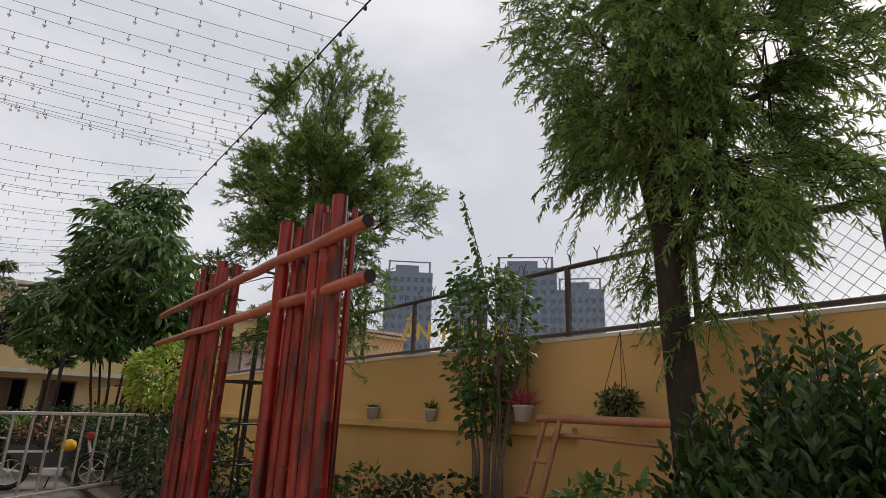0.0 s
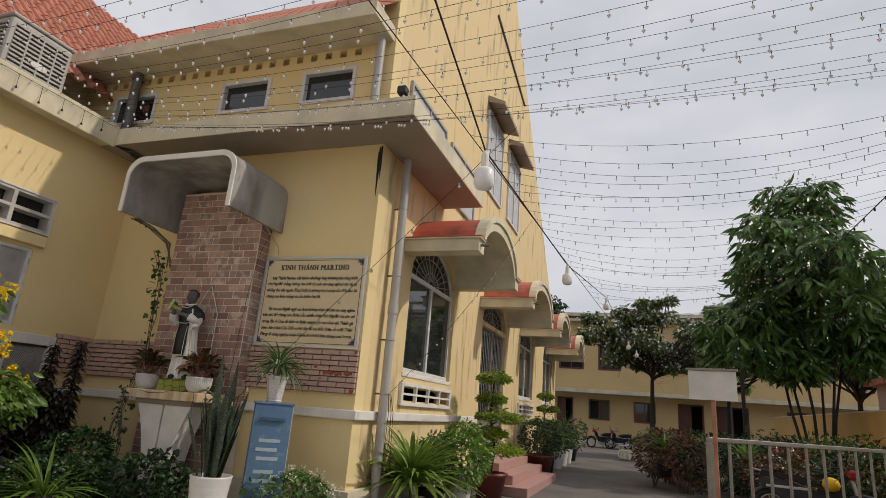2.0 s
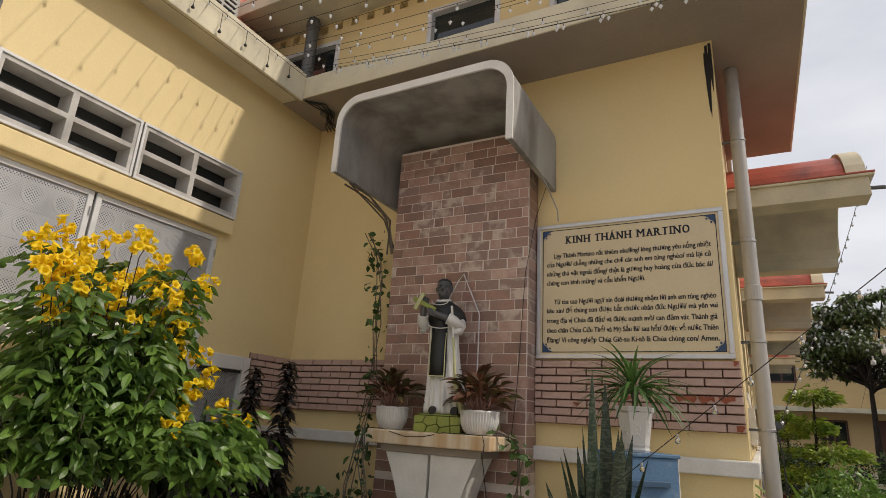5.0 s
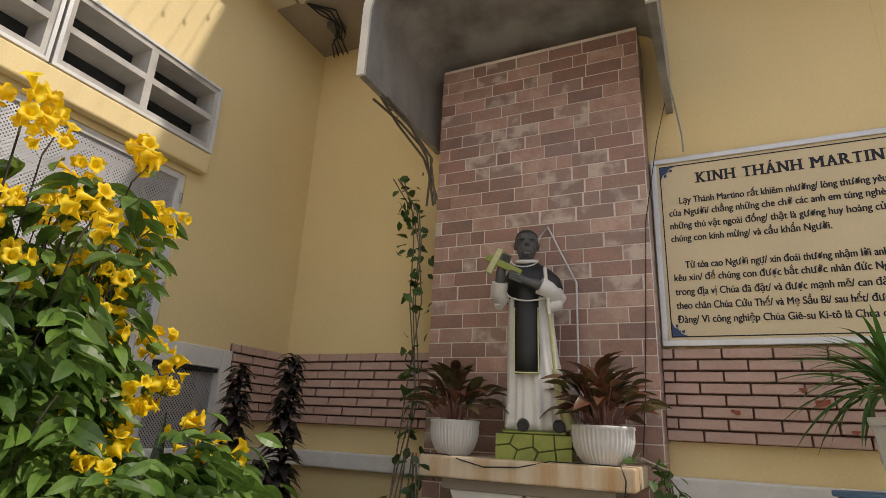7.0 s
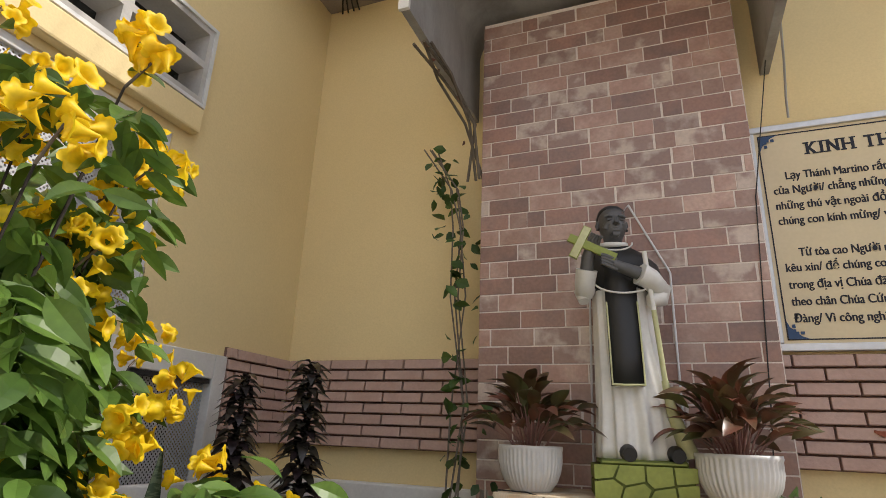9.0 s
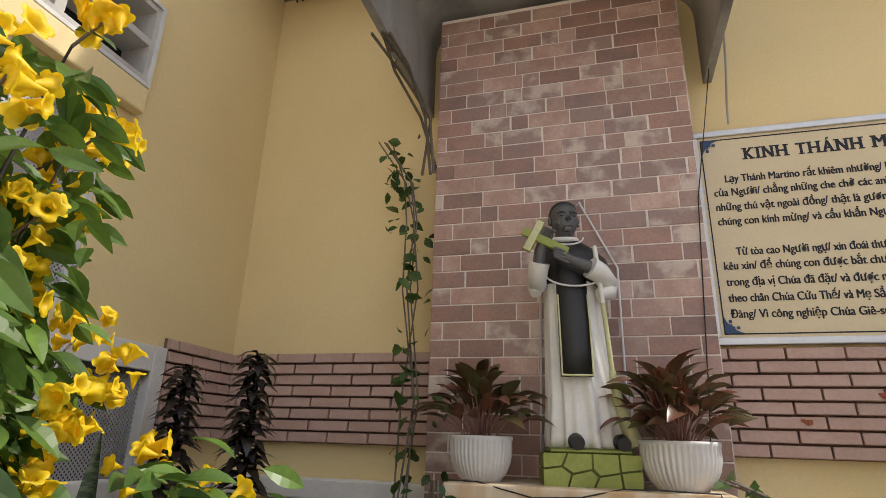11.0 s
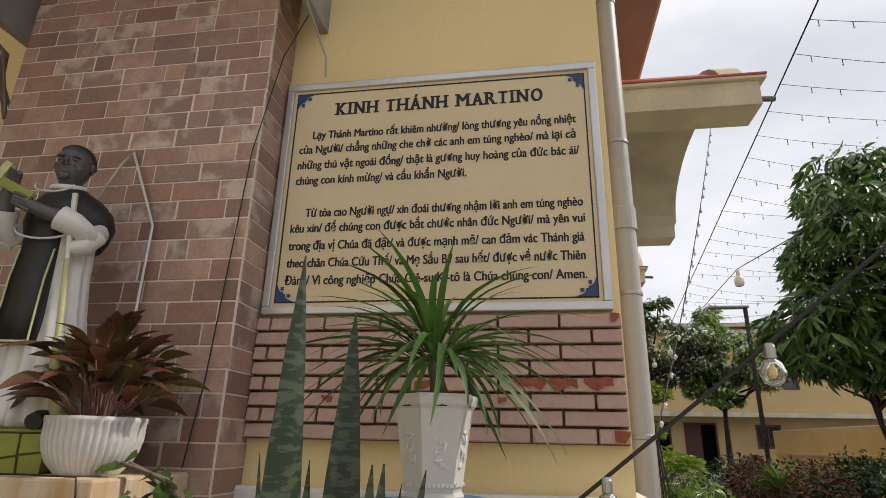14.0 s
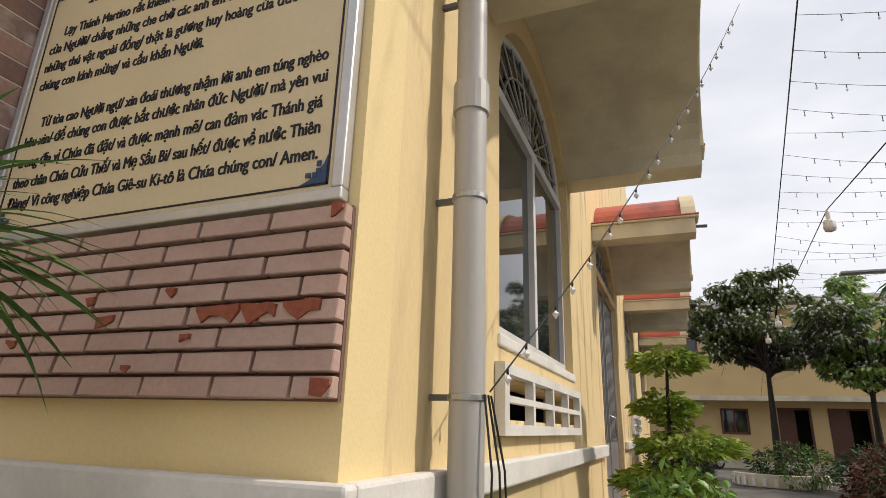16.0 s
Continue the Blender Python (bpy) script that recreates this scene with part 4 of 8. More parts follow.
part("lower_tiles", low, STONE_B, pier)["kind"] = "stuff"

# ---- brick band ----
def brick_mesh(l, h, axis):
    """A hand-made brick slip whose face leans out towards its lower edge."""
    bm = bmesh.new()
    box(bm, 0, l if axis == "y" else 0.03, 0, 0.03 if axis == "y" else l, 0, h)
    bmesh.ops.bevel(bm, geom=list(bm.edges), offset=0.003, segments=1, affect="EDGES")
    for v in bm.verts:
        out = 0.009 * (1 - v.co.z / h) + 0.0025 * math.sin(23 * l + 31 * (v.co.x + v.co.y))
        if axis == "y" and v.co.y < 0.015:
            v.co.y -= out
        elif axis == "x" and v.co.x > 0.015:
            v.co.x += out
        if v.co.z < h * 0.5:
            v.co.z += 0.0015 * math.sin(60 * (v.co.x + v.co.y) + 9 * l)
    me = bpy.data.meshes.new("brick")
    bm.to_mesh(me)
    bm.free()
    me.materials.append(BRICK)
    return me


BM_ = {}


def brick_band(name, axis, u0, u1, w):
    z0, rows, ph, pl, g = 1.480, 8, 0.0632, 0.248, 0.010
    if axis == "y":
        back = boxes((u0, u1, w + 0.014, FY - 0.002, z0, z0 + rows * ph))
    else:
        back = boxes((WX + 0.002, w - 0.014, u0, u1, z0, z0 + rows * ph))
    band = struct(name, back, MORTAR, "band of pinkish painted brick with dark joints", "brick band")
    for r in range(rows):
        u = u0 - (pl / 2 if r % 2 else 0.0) - 0.06
        while u < u1 - 0.012:
            a, b = max(u, u0), min(u + pl - g, u1)
            u += pl
            if b - a < 0.02:
                continue
            key = (axis, round(b - a, 3))
            if key not in BM_:
                BM_[key] = brick_mesh(b - a, ph - g, axis)
            o = rng.uniform(-0.002, 0.002)
            place = (a, w - 0.016 + o, z0 + r * ph + g / 2) if axis == "y" else (w - 0.014 + o, a, z0 + r * ph + g / 2)
            put("brick", BM_[key], band, Matrix.Translation(place))
    return band


BB = brick_band("brick_band_right", "y", PX1 + 0.003, SX - 0.006, FY - 0.03)
brick_band("brick_band_left", "y", WX + 0.045, PX0 - 0.003, FY - 0.03)
brick_band("brick_band_wing", "x", 7.475, FY - 0.05, WX + 0.03)
# paint flaked off some bricks
for cx, cz, w, h in ((-4.80, 1.645, 0.13, 0.045), (-4.665, 1.64, 0.10, 0.05), (-4.53, 1.645, 0.10, 0.046), (-5.22, 1.635, 0.06, 0.04), (-5.30, 1.70, 0.03, 0.03), (-4.455, 1.45, 0.05, 0.045), (-4.98, 1.71, 0.03, 0.03), (-5.62, 1.58, 0.04, 0.03), (-4.45, 1.90, 0.03, 0.04), (-4.9, 1.58, 0.03, 0.025), (-5.1, 1.5, 0.03, 0.02)):
    bm = bmesh.new()
    n = max(2, int(w / 0.022))
    cz += 0.058
    w, h = w * 1.1, h * 1.2
    low_edge = [(cx - w / 2 + w * (k + (rng.uniform(-0.35, 0.35) if 0 < k < n else 0)) / n, cz - h / 2 + h * (0.25 + 0.25 * math.sin(2.1 * k + 40 * cx) + rng.uniform(-0.1, 0.1) + (0.25 if k in (0, n) else 0))) for k in range(n + 1)]
    top_edge = [(cx + w / 2 - w * k / n, cz + h / 2 - h * rng.uniform(0.0, 0.14)) for k in range(n + 1)]
    poly = low_edge + top_edge
    prism(bm, poly, "y", FY - 0.059, FY - 0.047)
    part("bare_patch", bm, BRICKRAW, BB, "bare red brick where paint has flaked")

# ---- hood over the statue ----
hood = thing("concrete_hood", "weathered grey concrete hood with rounded corners over the statue", "hood")
HX0, HX1, HY, HB, HT = -7.52, -5.80, 6.95, 3.52, 4.25
def u_outline(x0, x1, zb, zt, r, n=8):
    pts = [(x0, zb)] + [(x0 + r - r * math.cos(math.pi / 2 * k / n), zt - r + r * math.sin(math.pi / 2 * k / n)) for k in range(n + 1)]
    return pts + [(x1 - r + r * math.sin(math.pi / 2 * k / n), zt - r + r * math.cos(math.pi / 2 * k / n)) for k in range(n + 1)] + [(x1, zb)]
bm = bmesh.new()
prism(bm, u_outline(HX0, HX1, HB, HT, 0.24) + u_outline(HX0 + 0.045, HX1 - 0.045, HB, HT - 0.06, 0.2)[::-1], "y", HY + 0.02, FY - 0.002)
part("shell", bm, CONCRETE, hood, smooth=False)
bm = bmesh.new()
prism(bm, u_outline(HX0 - 0.006, HX1 + 0.006, HB - 0.004, HT + 0.006, 0.245) + u_outline(HX0 + 0.05, HX1 - 0.05, HB - 0.004, HT - 0.066, 0.2)[::-1], "y", HY, HY + 0.019)
part("front_edge", bm, WHITE, hood, "worn white painted front edge")

# ---- shelf with its stand ----
RUSTY = mat("rust_stained_stone", (0.66, 0.56, 0.42), 0.6, second=(0.46, 0.27, 0.11), scale=2.2, mix=0.9, low=0.4, high=0.68, grain=0.1, bump=0.1, stretch=(5, 5, 0.35))
shelf = thing("stone_shelf", "rust-stained cream stone shelf on curved white legs", "shelf")
part("top", boxes((-7.14, -6.06, 7.33, PY - 0.004, 1.25, 1.355), bevel=0.01), RUSTY, shelf)
for s in (-1, 1):
    c = -6.6
    pts = [(c + s * 0.012, 0.0), (c + s * 0.012, 1.19), (c + s * 0.40, 1.19)] + [(c + s * (0.15 + 0.25 * (1 - k / 12) ** 2.4), 1.19 - 1.19 * k / 12) for k in range(1, 13)]
    bm = bmesh.new()
    prism(bm, pts if s > 0 else pts[::-1], "y", 7.42, 7.72)
    part("leg", bm, WHITE, shelf)
# grey-brown strip stands for the thin shadow under the shelf top
part("apron", boxes((-7.04, -6.16, 7.40, 7.76, 1.193, 1.249), bevel=0.006), SOFFIT, shelf)

# ---- statue (one plain mesh) ----
def statue(m):
    white = mat("white_statue_paint", (0.70, 0.69, 0.66), 0.45, second=(0.55, 0.54, 0.52), scale=8, grain=0.05)
    black = mat("black_statue_paint", (0.012, 0.012, 0.013), 0.5, grain=0.1)
    skin = mat("dark_grey_statue_paint", (0.085, 0.084, 0.085), 0.40, grain=0.1)
    green = mat("olive_green_paint", (0.27, 0.31, 0.06), 0.5, second=(0.14, 0.18, 0.03), scale=8, grain=0.1)
    pale = mat("pale_olive_paint", (0.50, 0.50, 0.27), 0.5, grain=0.1)
    bm = bmesh.new()

    def mark(before, index):
        bm.faces.ensure_lookup_table()
        for f in list(bm.faces)[before:]:
            f.material_index = index
            f.smooth = True

    def body(rows, seg, index, folds=0.0, phase=0.0):
        n0 = len(bm.faces)
        rings = []
        for z, rx, ry, cx, cy in rows:
            ring = []
            for k in range(seg):
                a = 2 * math.pi * k / seg
                w = 1 - min(1.0, z / 0.85)
                f = 1 + folds * w * (abs(math.sin(5.5 * a + phase + 0.9 * z)) ** 0.7 - 0.6 + 0.35 * math.sin(17 * a + 1.3))
                ring.append(bm.verts.new((cx + rx * f * math.cos(a), cy + ry * f * math.sin(a), z)))
            rings.append(ring)
        for r0, r1 in zip(rings, rings[1:]):
            for k in range(seg):
                bm.faces.new((r0[k], r0[(k + 1) % seg], r1[(k + 1) % seg], r1[k]))
        bm.faces.new(rings[0][::-1]), bm.faces.new(rings[-1])
        mark(n0, index)
    # robe
    body([(0.0, 0.165, 0.125, 0.008, 0), (0.04, 0.165, 0.123, 0.006, 0), (0.2, 0.152, 0.108, 0, 0), (0.4, 0.134, 0.096, -0.02, 0), (0.55, 0.126, 0.095, -0.03, 0), (0.68, 0.124, 0.1, -0.034, 0), (0.78, 0.13, 0.1, -0.03, 0.005), (0.86, 0.12, 0.095, -0.036, 0.01), (0.9, 0.085, 0.075, -0.045, 0.01), (0.925, 0.05, 0.05, -0.05, 0.005)], 120, 0, 0.2)
    # cape over the shoulders
    body([(0.68, 0.13, 0.09, -0.03, 0.03), (0.715, 0.158, 0.114, -0.026, 0.01), (0.77, 0.172, 0.120, -0.02, 0.005), (0.83, 0.160, 0.114, -0.026, 0.005), (0.88, 0.122, 0.09, -0.038, 0.008), (0.92, 0.07, 0.062, -0.048, 0.008), (0.94, 0.05, 0.05, -0.052, 0.008)], 36, 1)
    # scapular hanging in front
    n0 = len(bm.faces)
    levels = (0.285, 0.40, 0.52, 0.64, 0.74, 0.82)
    rings = []
    for z in levels:
        y = -0.112 - 0.012 * (z < 0.6) - 0.01 * math.sin(z * 6)
        c = -0.045 + 0.03 * (0.8 - z) * 0.5
        rings.append([bm.verts.new(p) for p in ((c - 0.066, y, z), (c, y - 0.012, z), (c + 0.066, y, z), (c + 0.066, y + 0.05, z), (c - 0.066, y + 0.05, z))])
    for r0, r1 in zip(rings, rings[1:]):
        for k in range(5):
            bm.faces.new((r0[k], r0[(k + 1) % 5], r1[(k + 1) % 5], r1[k]))
    bm.faces.new(rings[0][::-1]), bm.faces.new(rings[-1])
    mark(n0, 1)
    # sleeves with wide open mouths
    n0 = len(bm.faces)
    tube(bm, [(-0.13, 0.0, 0.79), (-0.175, -0.03, 0.73), (-0.195, -0.07, 0.69), (-0.195, -0.11, 0.72), (-0.185, -0.135, 0.78)], lambda t: 0.034 + 0.013 * t, 14)
    tube(bm, [(-0.205, -0.05, 0.70), (-0.20, -0.075, 0.65)], lambda t: 0.036 - 0.012 * t, 10)
    tube(bm, [(0.09, 0.0, 0.78), (0.12, -0.03, 0.73), (0.12, -0.08, 0.70), (0.08, -0.125, 0.735), (0.035, -0.145, 0.755)], lambda t: 0.036 + 0.014 * t, 14)
    tube(bm, [(0.13, -0.06, 0.71), (0.12, -0.085, 0.655), (0.075, -0.105, 0.645)], lambda t: 0.044 - 0.014 * t, 12)
    mark(n0, 0)
    n0 = len(bm.faces)
    tube(bm, [(-0.185, -0.13, 0.775), (-0.18, -0.15, 0.83), (-0.165, -0.16, 0.875)], lambda t: 0.03 - 0.006 * t, 10)
    tube(bm, [(0.03, -0.145, 0.757), (-0.03, -0.165, 0.775), (-0.075, -0.17, 0.795)], lambda t: 0.03 - 0.008 * t, 10)
    for k in range(4):
        tube(bm, [(-0.182 + 0.014 * k, -0.168, 0.865), (-0.17 + 0.014 * k, -0.182, 0.905), (-0.155 + 0.012 * k, -0.195, 0.93 - 0.006 * k)], 0.009, 6)
        tube(bm, [(-0.06, -0.178, 0.765 + 0.015 * k), (-0.105, -0.188, 0.785 + 0.014 * k), (-0.125, -0.19, 0.795 + 0.012 * k)], 0.0085, 6)
    # head, neck, ears
    hx = -0.055
    body([(0.92, 0.04, 0.042, hx, 0.0), (0.955, 0.042, 0.045, hx, -0.004), (0.968, 0.046, 0.056, hx, -0.014), (0.985, 0.054, 0.066, hx, -0.012), (1.01, 0.060, 0.072, hx, -0.008), (1.04, 0.063, 0.075, hx, -0.002), (1.07, 0.062, 0.076, hx, 0.0), (1.095, 0.055, 0.068, hx, 0.002)], 26, 2)
    tube(bm, [(hx, -0.072, 1.052), (hx, -0.086, 1.026), (hx, -0.09, 1.016), (hx, -0.074, 1.010)], 0.0085, 8)
    for e in (-1, 1):
        tube(bm, [(hx + e * 0.062, 0.0, 1.05), (hx + e * 0.068, 0.002, 1.03), (hx + e * 0.064, -0.002, 1.01)], 0.011, 7)
        tube(bm, [(hx + e * 0.014, -0.077, 1.052), (hx + e * 0.03, -0.075, 1.057), (hx + e * 0.046, -0.062, 1.052)], 0.0065, 6)
        tube(bm, [(hx + e * 0.018, -0.073, 1.038), (hx + e * 0.036, -0.068, 1.038)], 0.006, 6)
        tube(bm, [(hx + e * 0.034, -0.06, 1.022), (hx + e * 0.043, -0.05, 0.998)], 0.016, 8)
        tube(bm, [(hx + e * 0.008, -0.084, 1.018), (hx + e * 0.014, -0.078, 1.016)], 0.0075, 6)
    tube(bm, [(hx - 0.02, -0.070, 0.996), (hx, -0.077, 0.999), (hx + 0.02, -0.070, 0.996)], 0.0055, 6)
    tube(bm, [(hx - 0.016, -0.071, 0.987), (hx, -0.076, 0.985), (hx + 0.016, -0.071, 0.987)], 0.006, 6)
    tube(bm, [(hx - 0.016, -0.060, 0.970), (hx + 0.016, -0.060, 0.970)], 0.015, 8)
    mark(n0, 2)
    body([(1.045, 0.066, 0.05, hx, 0.03), (1.075, 0.067, 0.068, hx, 0.016), (1.10, 0.060, 0.070, hx, 0.004), (1.118, 0.042, 0.05, hx, 0.004), (1.126, 0.02, 0.024, hx, 0.004)], 22, 1)
    # white hood collar, hem of the cape and cord
    n0 = len(bm.faces)
    tube(bm, [(hx + 0.056 * math.cos(a), 0.062 * math.sin(a), 0.934 + 0.016 * math.sin(a)) for a in [2 * math.pi * k / 20 for k in range(21)]], 0.013, 8)
    tube(bm, [(hx + 0.075 * math.cos(math.pi * (1 - k / 14)), -0.09 - 0.022 * math.sin(math.pi * k / 14), 0.915 - 0.04 * math.sin(math.pi * k / 14)) for k in range(15)], 0.004, 6)
    tube(bm, [(-0.03 + 0.125 * math.cos(math.pi * (1 - k / 14)), -0.10 - 0.03 * math.sin(math.pi * k / 14), 0.735 - 0.06 * math.sin(math.pi * k / 14)) for k in range(15)], 0.0045, 6)
    mark(n0, 0)
    # cross held in the hands
    n0 = len(bm.faces)
    r = Matrix.Translation((-0.165, -0.178, 0.87)) @ Matrix.Rotation(radians(27), 4, "Y")
    box(bm, -0.105, 0.115, -0.01, 0.01, -0.019, 0.019, 0.003, r)
    box(bm, -0.069, -0.031, -0.0115, 0.0115, -0.078, 0.078, 0.003, r)
    mark(n0, 3)
    # broom: a thin pole and a splayed brush
    n0 = len(bm.faces)
    tube(bm, [(0.062, -0.13, 0.86), (0.085, -0.12, 0.6), (0.11, -0.105, 0.30)], 0.011, 8)
    tube(bm, [(0.108, -0.106, 0.31), (0.125, -0.10, 0.2), (0.155, -0.095, 0.1), (0.185, -0.09, 0.015)], lambda t: 0.014 + 0.024 * t, 12)
    for e in (-1, 1):
        tube(bm, [(-0.045 + 0.015 * (0.8 - z) + e * 0.064, -0.116 - 0.012 * (z < 0.6) - 0.01 * math.sin(z * 6), z) for z in (0.285, 0.4, 0.52, 0.64)], 0.004, 5)
    tube(bm, [(-0.10, -0.135, 0.288), (-0.04, -0.146, 0.285), (0.03, -0.135, 0.288)], 0.005, 5)
    mark(n0, 4)
    # shoes
    n0 = len(bm.faces)
    for x in (-0.055, 0.125):
        tube(bm, [(x, -0.07, 0.02), (x, -0.125, 0.026), (x + 0.004, -0.158, 0.018)], lambda t: 0.036 - 0.008 * t, 12)
    mark(n0, 1)
    # base built like small rubble masonry
    n0 = len(bm.faces)
    box(bm, -0.182, 0.182, -0.155, 0.155, -0.145, -0.022, 0.006)
    box(bm, -0.165, 0.165, -0.145, 0.145, -0.023, 0.0, 0.008)
    mark(n0, 5)
    n0 = len(bm.faces)
    for outline in (((-.19, -.145), (-.10, -.145), (-.085, -.10), (-.12, -.075), (-.19, -.085)), ((-.19, -.077), (-.122, -.067), (-.10, -.022), (-.19, -.022)), ((-.092, -.022), (-.112, -.070), (-.075, -.093), (-.003, -.077), (-.003, -.022)), ((-.092, -.145), (0.0, -.145), (.018, -.107), (-.006, -.085), (-.077, -.103)),
                    ((.005, -.022), (.005, -.078), (.03, -.1), (.102, -.087), (.1, -.022)), ((.01, -.145), (.11, -.145), (.104, -.095), (.03, -.108)), ((.119, -.145), (.19, -.145), (.19, -.082), (.113, -.092)), ((.108, -.022), (.111, -.084), (.19, -.074), (.19, -.022))):
        prism(bm, outline, "y", -0.164, -0.15)
    for a, b in ((-0.15, -0.06), (-0.05, 0.05), (0.06, 0.15)):
        for c, d in ((-0.143, -0.085), (-0.078, -0.024)):
            box(bm, 0.17, 0.19, a, b, c, d, 0.004), box(bm, -0.19, -0.17, a, b, c, d, 0.004)
    bm.faces.ensure_lookup_table()
    for f in list(bm.faces)[n0:]:
        f.material_index, f.smooth = 3, False
    for f in bm.faces:
        if f.material_index == 0 and f.calc_center_median().z < -0.006:
            f.material_index, f.smooth = 3, False
    # the head turns a little to its left
    turn = Matrix.Rotation(radians(9), 3, "Z")
    for v in bm.verts:
        if v.co.z > 0.957 and abs(v.co.x - hx) < 0.1 and v.co.y > -0.12:
            p = turn @ Vector((v.co.x - hx, v.co.y, 0))
            v.co.x, v.co.y = p.x + hx, p.y
    bmesh.ops.recalc_face_normals(bm, faces=bm.faces)
    me = bpy.data.meshes.new("statue")
    bm.to_mesh(me)
    bm.free()
    for mm in (white, black, skin, green, pale, mat("dark_olive_joint", (0.10, 0.125, 0.02), 0.7, grain=0.15)):
        me.materials.append(mm)
    ob = new("statue", me)
    ob.matrix_world = m
    return tagged(ob, "painted statue in white robe and black cape holding a cross", "statue")


statue(pose(-6.585, 7.59, 1.355 + 0.145, 0, 0, 10))
rod = thing("lamp_wire_outline", "thin white tube bent to an outline behind the statue", "light tube")
part("tube", tube(bmesh.new(), [(-6.40, 7.80, 1.36), (-6.40, 7.80, 2.35), (-6.57, 7.80, 2.72), (-6.62, 7.80, 2.66), (-6.78, 7.80, 2.35), (-6.80, 7.80, 1.36)], 0.006, 6), ALU, rod)
part("conduit", tube(bmesh.new(), [(-7.395, 7.98, 1.3), (-7.395, 7.98, 2.1)], 0.012, 8), ALU, rod)

# ---- plaque ----
NAVY = mat("navy_lettering", (0.006, 0.007, 0.018), 0.6, grain=0.05)
BOARD = mat("cream_plaque_board", (0.66, 0.55, 0.35), 0.4, second=(0.60, 0.50, 0.32), scale=2, grain=0.03)
plaque = thing("wall_plaque", "cream prayer plaque with navy lettering in a metal frame", "plaque")
QX0, QX1, QZ0, QZ1, QY = -5.962, -4.45, 1.998, 3.182, FY - 0.032
part("board", boxes((QX0 + 0.03, QX1 - 0.03, QY, FY - 0.003, QZ0 + 0.03, QZ1 - 0.03)), BOARD, plaque)
f = 0.036
for d in ((QX0, QX0 + f, QZ0 + f, QZ1 - f), (QX1 - f, QX1, QZ0 + f, QZ1 - f), (QX0, QX1, QZ0, QZ0 + f), (QX0, QX1, QZ1 - f, QZ1)):
    part("frame_bar", boxes((d[0], d[1], QY - 0.014, FY - 0.003, d[2], d[3]), bevel=0.005), mat("plain_aluminium", (0.60, 0.60, 0.60), 0.35, 0.6, grain=0.05), plaque)
bm = bmesh.new()
g = 0.052
for d in ((QX0 + g, QX0 + g + 0.006, QZ0 + g, QZ1 - g), (QX1 - g - 0.006, QX1 - g, QZ0 + g, QZ1 - g), (QX0 + g, QX1 - g, QZ0 + g, QZ0 + g + 0.006), (QX0 + g, QX1 - g, QZ1 - g - 0.006, QZ1 - g)):
    box(bm, d[0], d[1], QY - 0.0025, QY - 0.0002, d[2], d[3])
part("border_line", bm, NAVY, plaque)
for sx in (0, 1):
    for sz in (0, 1):
        ox, oz = (QX0 + g + 0.006, QX1 - g - 0.006)[sx], (QZ0 + g + 0.006, QZ1 - g - 0.006)[sz]
        dx, dz = (1, -1)[sx], (1, -1)[sz]
        bm = bmesh.new()
        prism(bm, [(ox, oz), (ox + dx * 0.085, oz), (ox + dx * 0.055, oz + dz * 0.012), (ox + dx * 0.012, oz + dz * 0.055), (ox, oz + dz * 0.085)], "y", QY - 0.0045, QY - 0.0028)
        for a, b in ((0.03, 0.045), (0.052, 0.068)):
            box(bm, *sorted((ox + dx * a, ox + dx * b)), QY - 0.006, QY - 0.003, *sorted((oz + dz * 0.02, oz + dz * 0.034)))
            box(bm, *sorted((ox + dx * 0.02, ox + dx * 0.034)), QY - 0.006, QY - 0.003, *sorted((oz + dz * a, oz + dz * b)))
        part("corner_ornament", bm, mat("blue_ornament", (0.02, 0.06, 0.15), 0.5, grain=0.05), plaque)


def lettering(text, u0, u1, zc, size, material, parent, y=None, offset=0.0, bold=0.0035):
    """Raised letters fitted between u0 and u1 along x."""
    cu = bpy.data.curves.new("lettering", "FONT")
    cu.body, cu.size, cu.extrude, cu.offset = text, size, 0.0012, offset
    tmp = new("lettering_form", cu)
    dg = bpy.context.evaluated_depsgraph_get()
    me = bpy.data.meshes.new_from_object(tmp.evaluated_get(dg))
    bpy.data.objects.remove(tmp)
    bpy.data.curves.remove(cu)
    xs = [v.co.x for v in me.vertices]
    lo, hi = min(xs), max(xs)
    k = (u1 - u0) / (hi - lo)
    for v in me.vertices:
        v.co = Vector((u0 + (v.co.x - lo) * k, (QY if y is None else y) - 0.0015 - v.co.z, zc + v.co.y - size * 0.25))
    both = bmesh.new()
    both.from_mesh(me)
    dup = bmesh.ops.duplicate(both, geom=both.verts[:] + both.edges[:] + both.faces[:])
    for v in dup["geom"]:
        if isinstance(v, bmesh.types.BMVert):
            v.co += Vector((bold, -0.0004, 0.0006))
    both.to_mesh(me)
    both.free()
    me.materials.clear()
    me.materials.append(material)
    return put("text_line", me, parent)


SERIFS = {"K": ((0.0, 0), (0.0, 1), (0.86, 0), (0.84, 1)), "I": ((0.5, 0), (0.5, 1)), "N": ((0.02, 0), (0.02, 1), (0.98, 1)), "H": ((0.05, 0), (0.05, 1), (0.95, 0), (0.95, 1)), "T": ((0.5, 0),),
          "A": ((0.06, 0), (0.94, 0)), "Á": ((0.06, 0), (0.94, 0)), "M": ((0.04, 0), (0.96, 0), (0.04, 1), (0.96, 1)), "R": ((0.05, 0), (0.05, 1), (0.95, 0)), "O": ()}
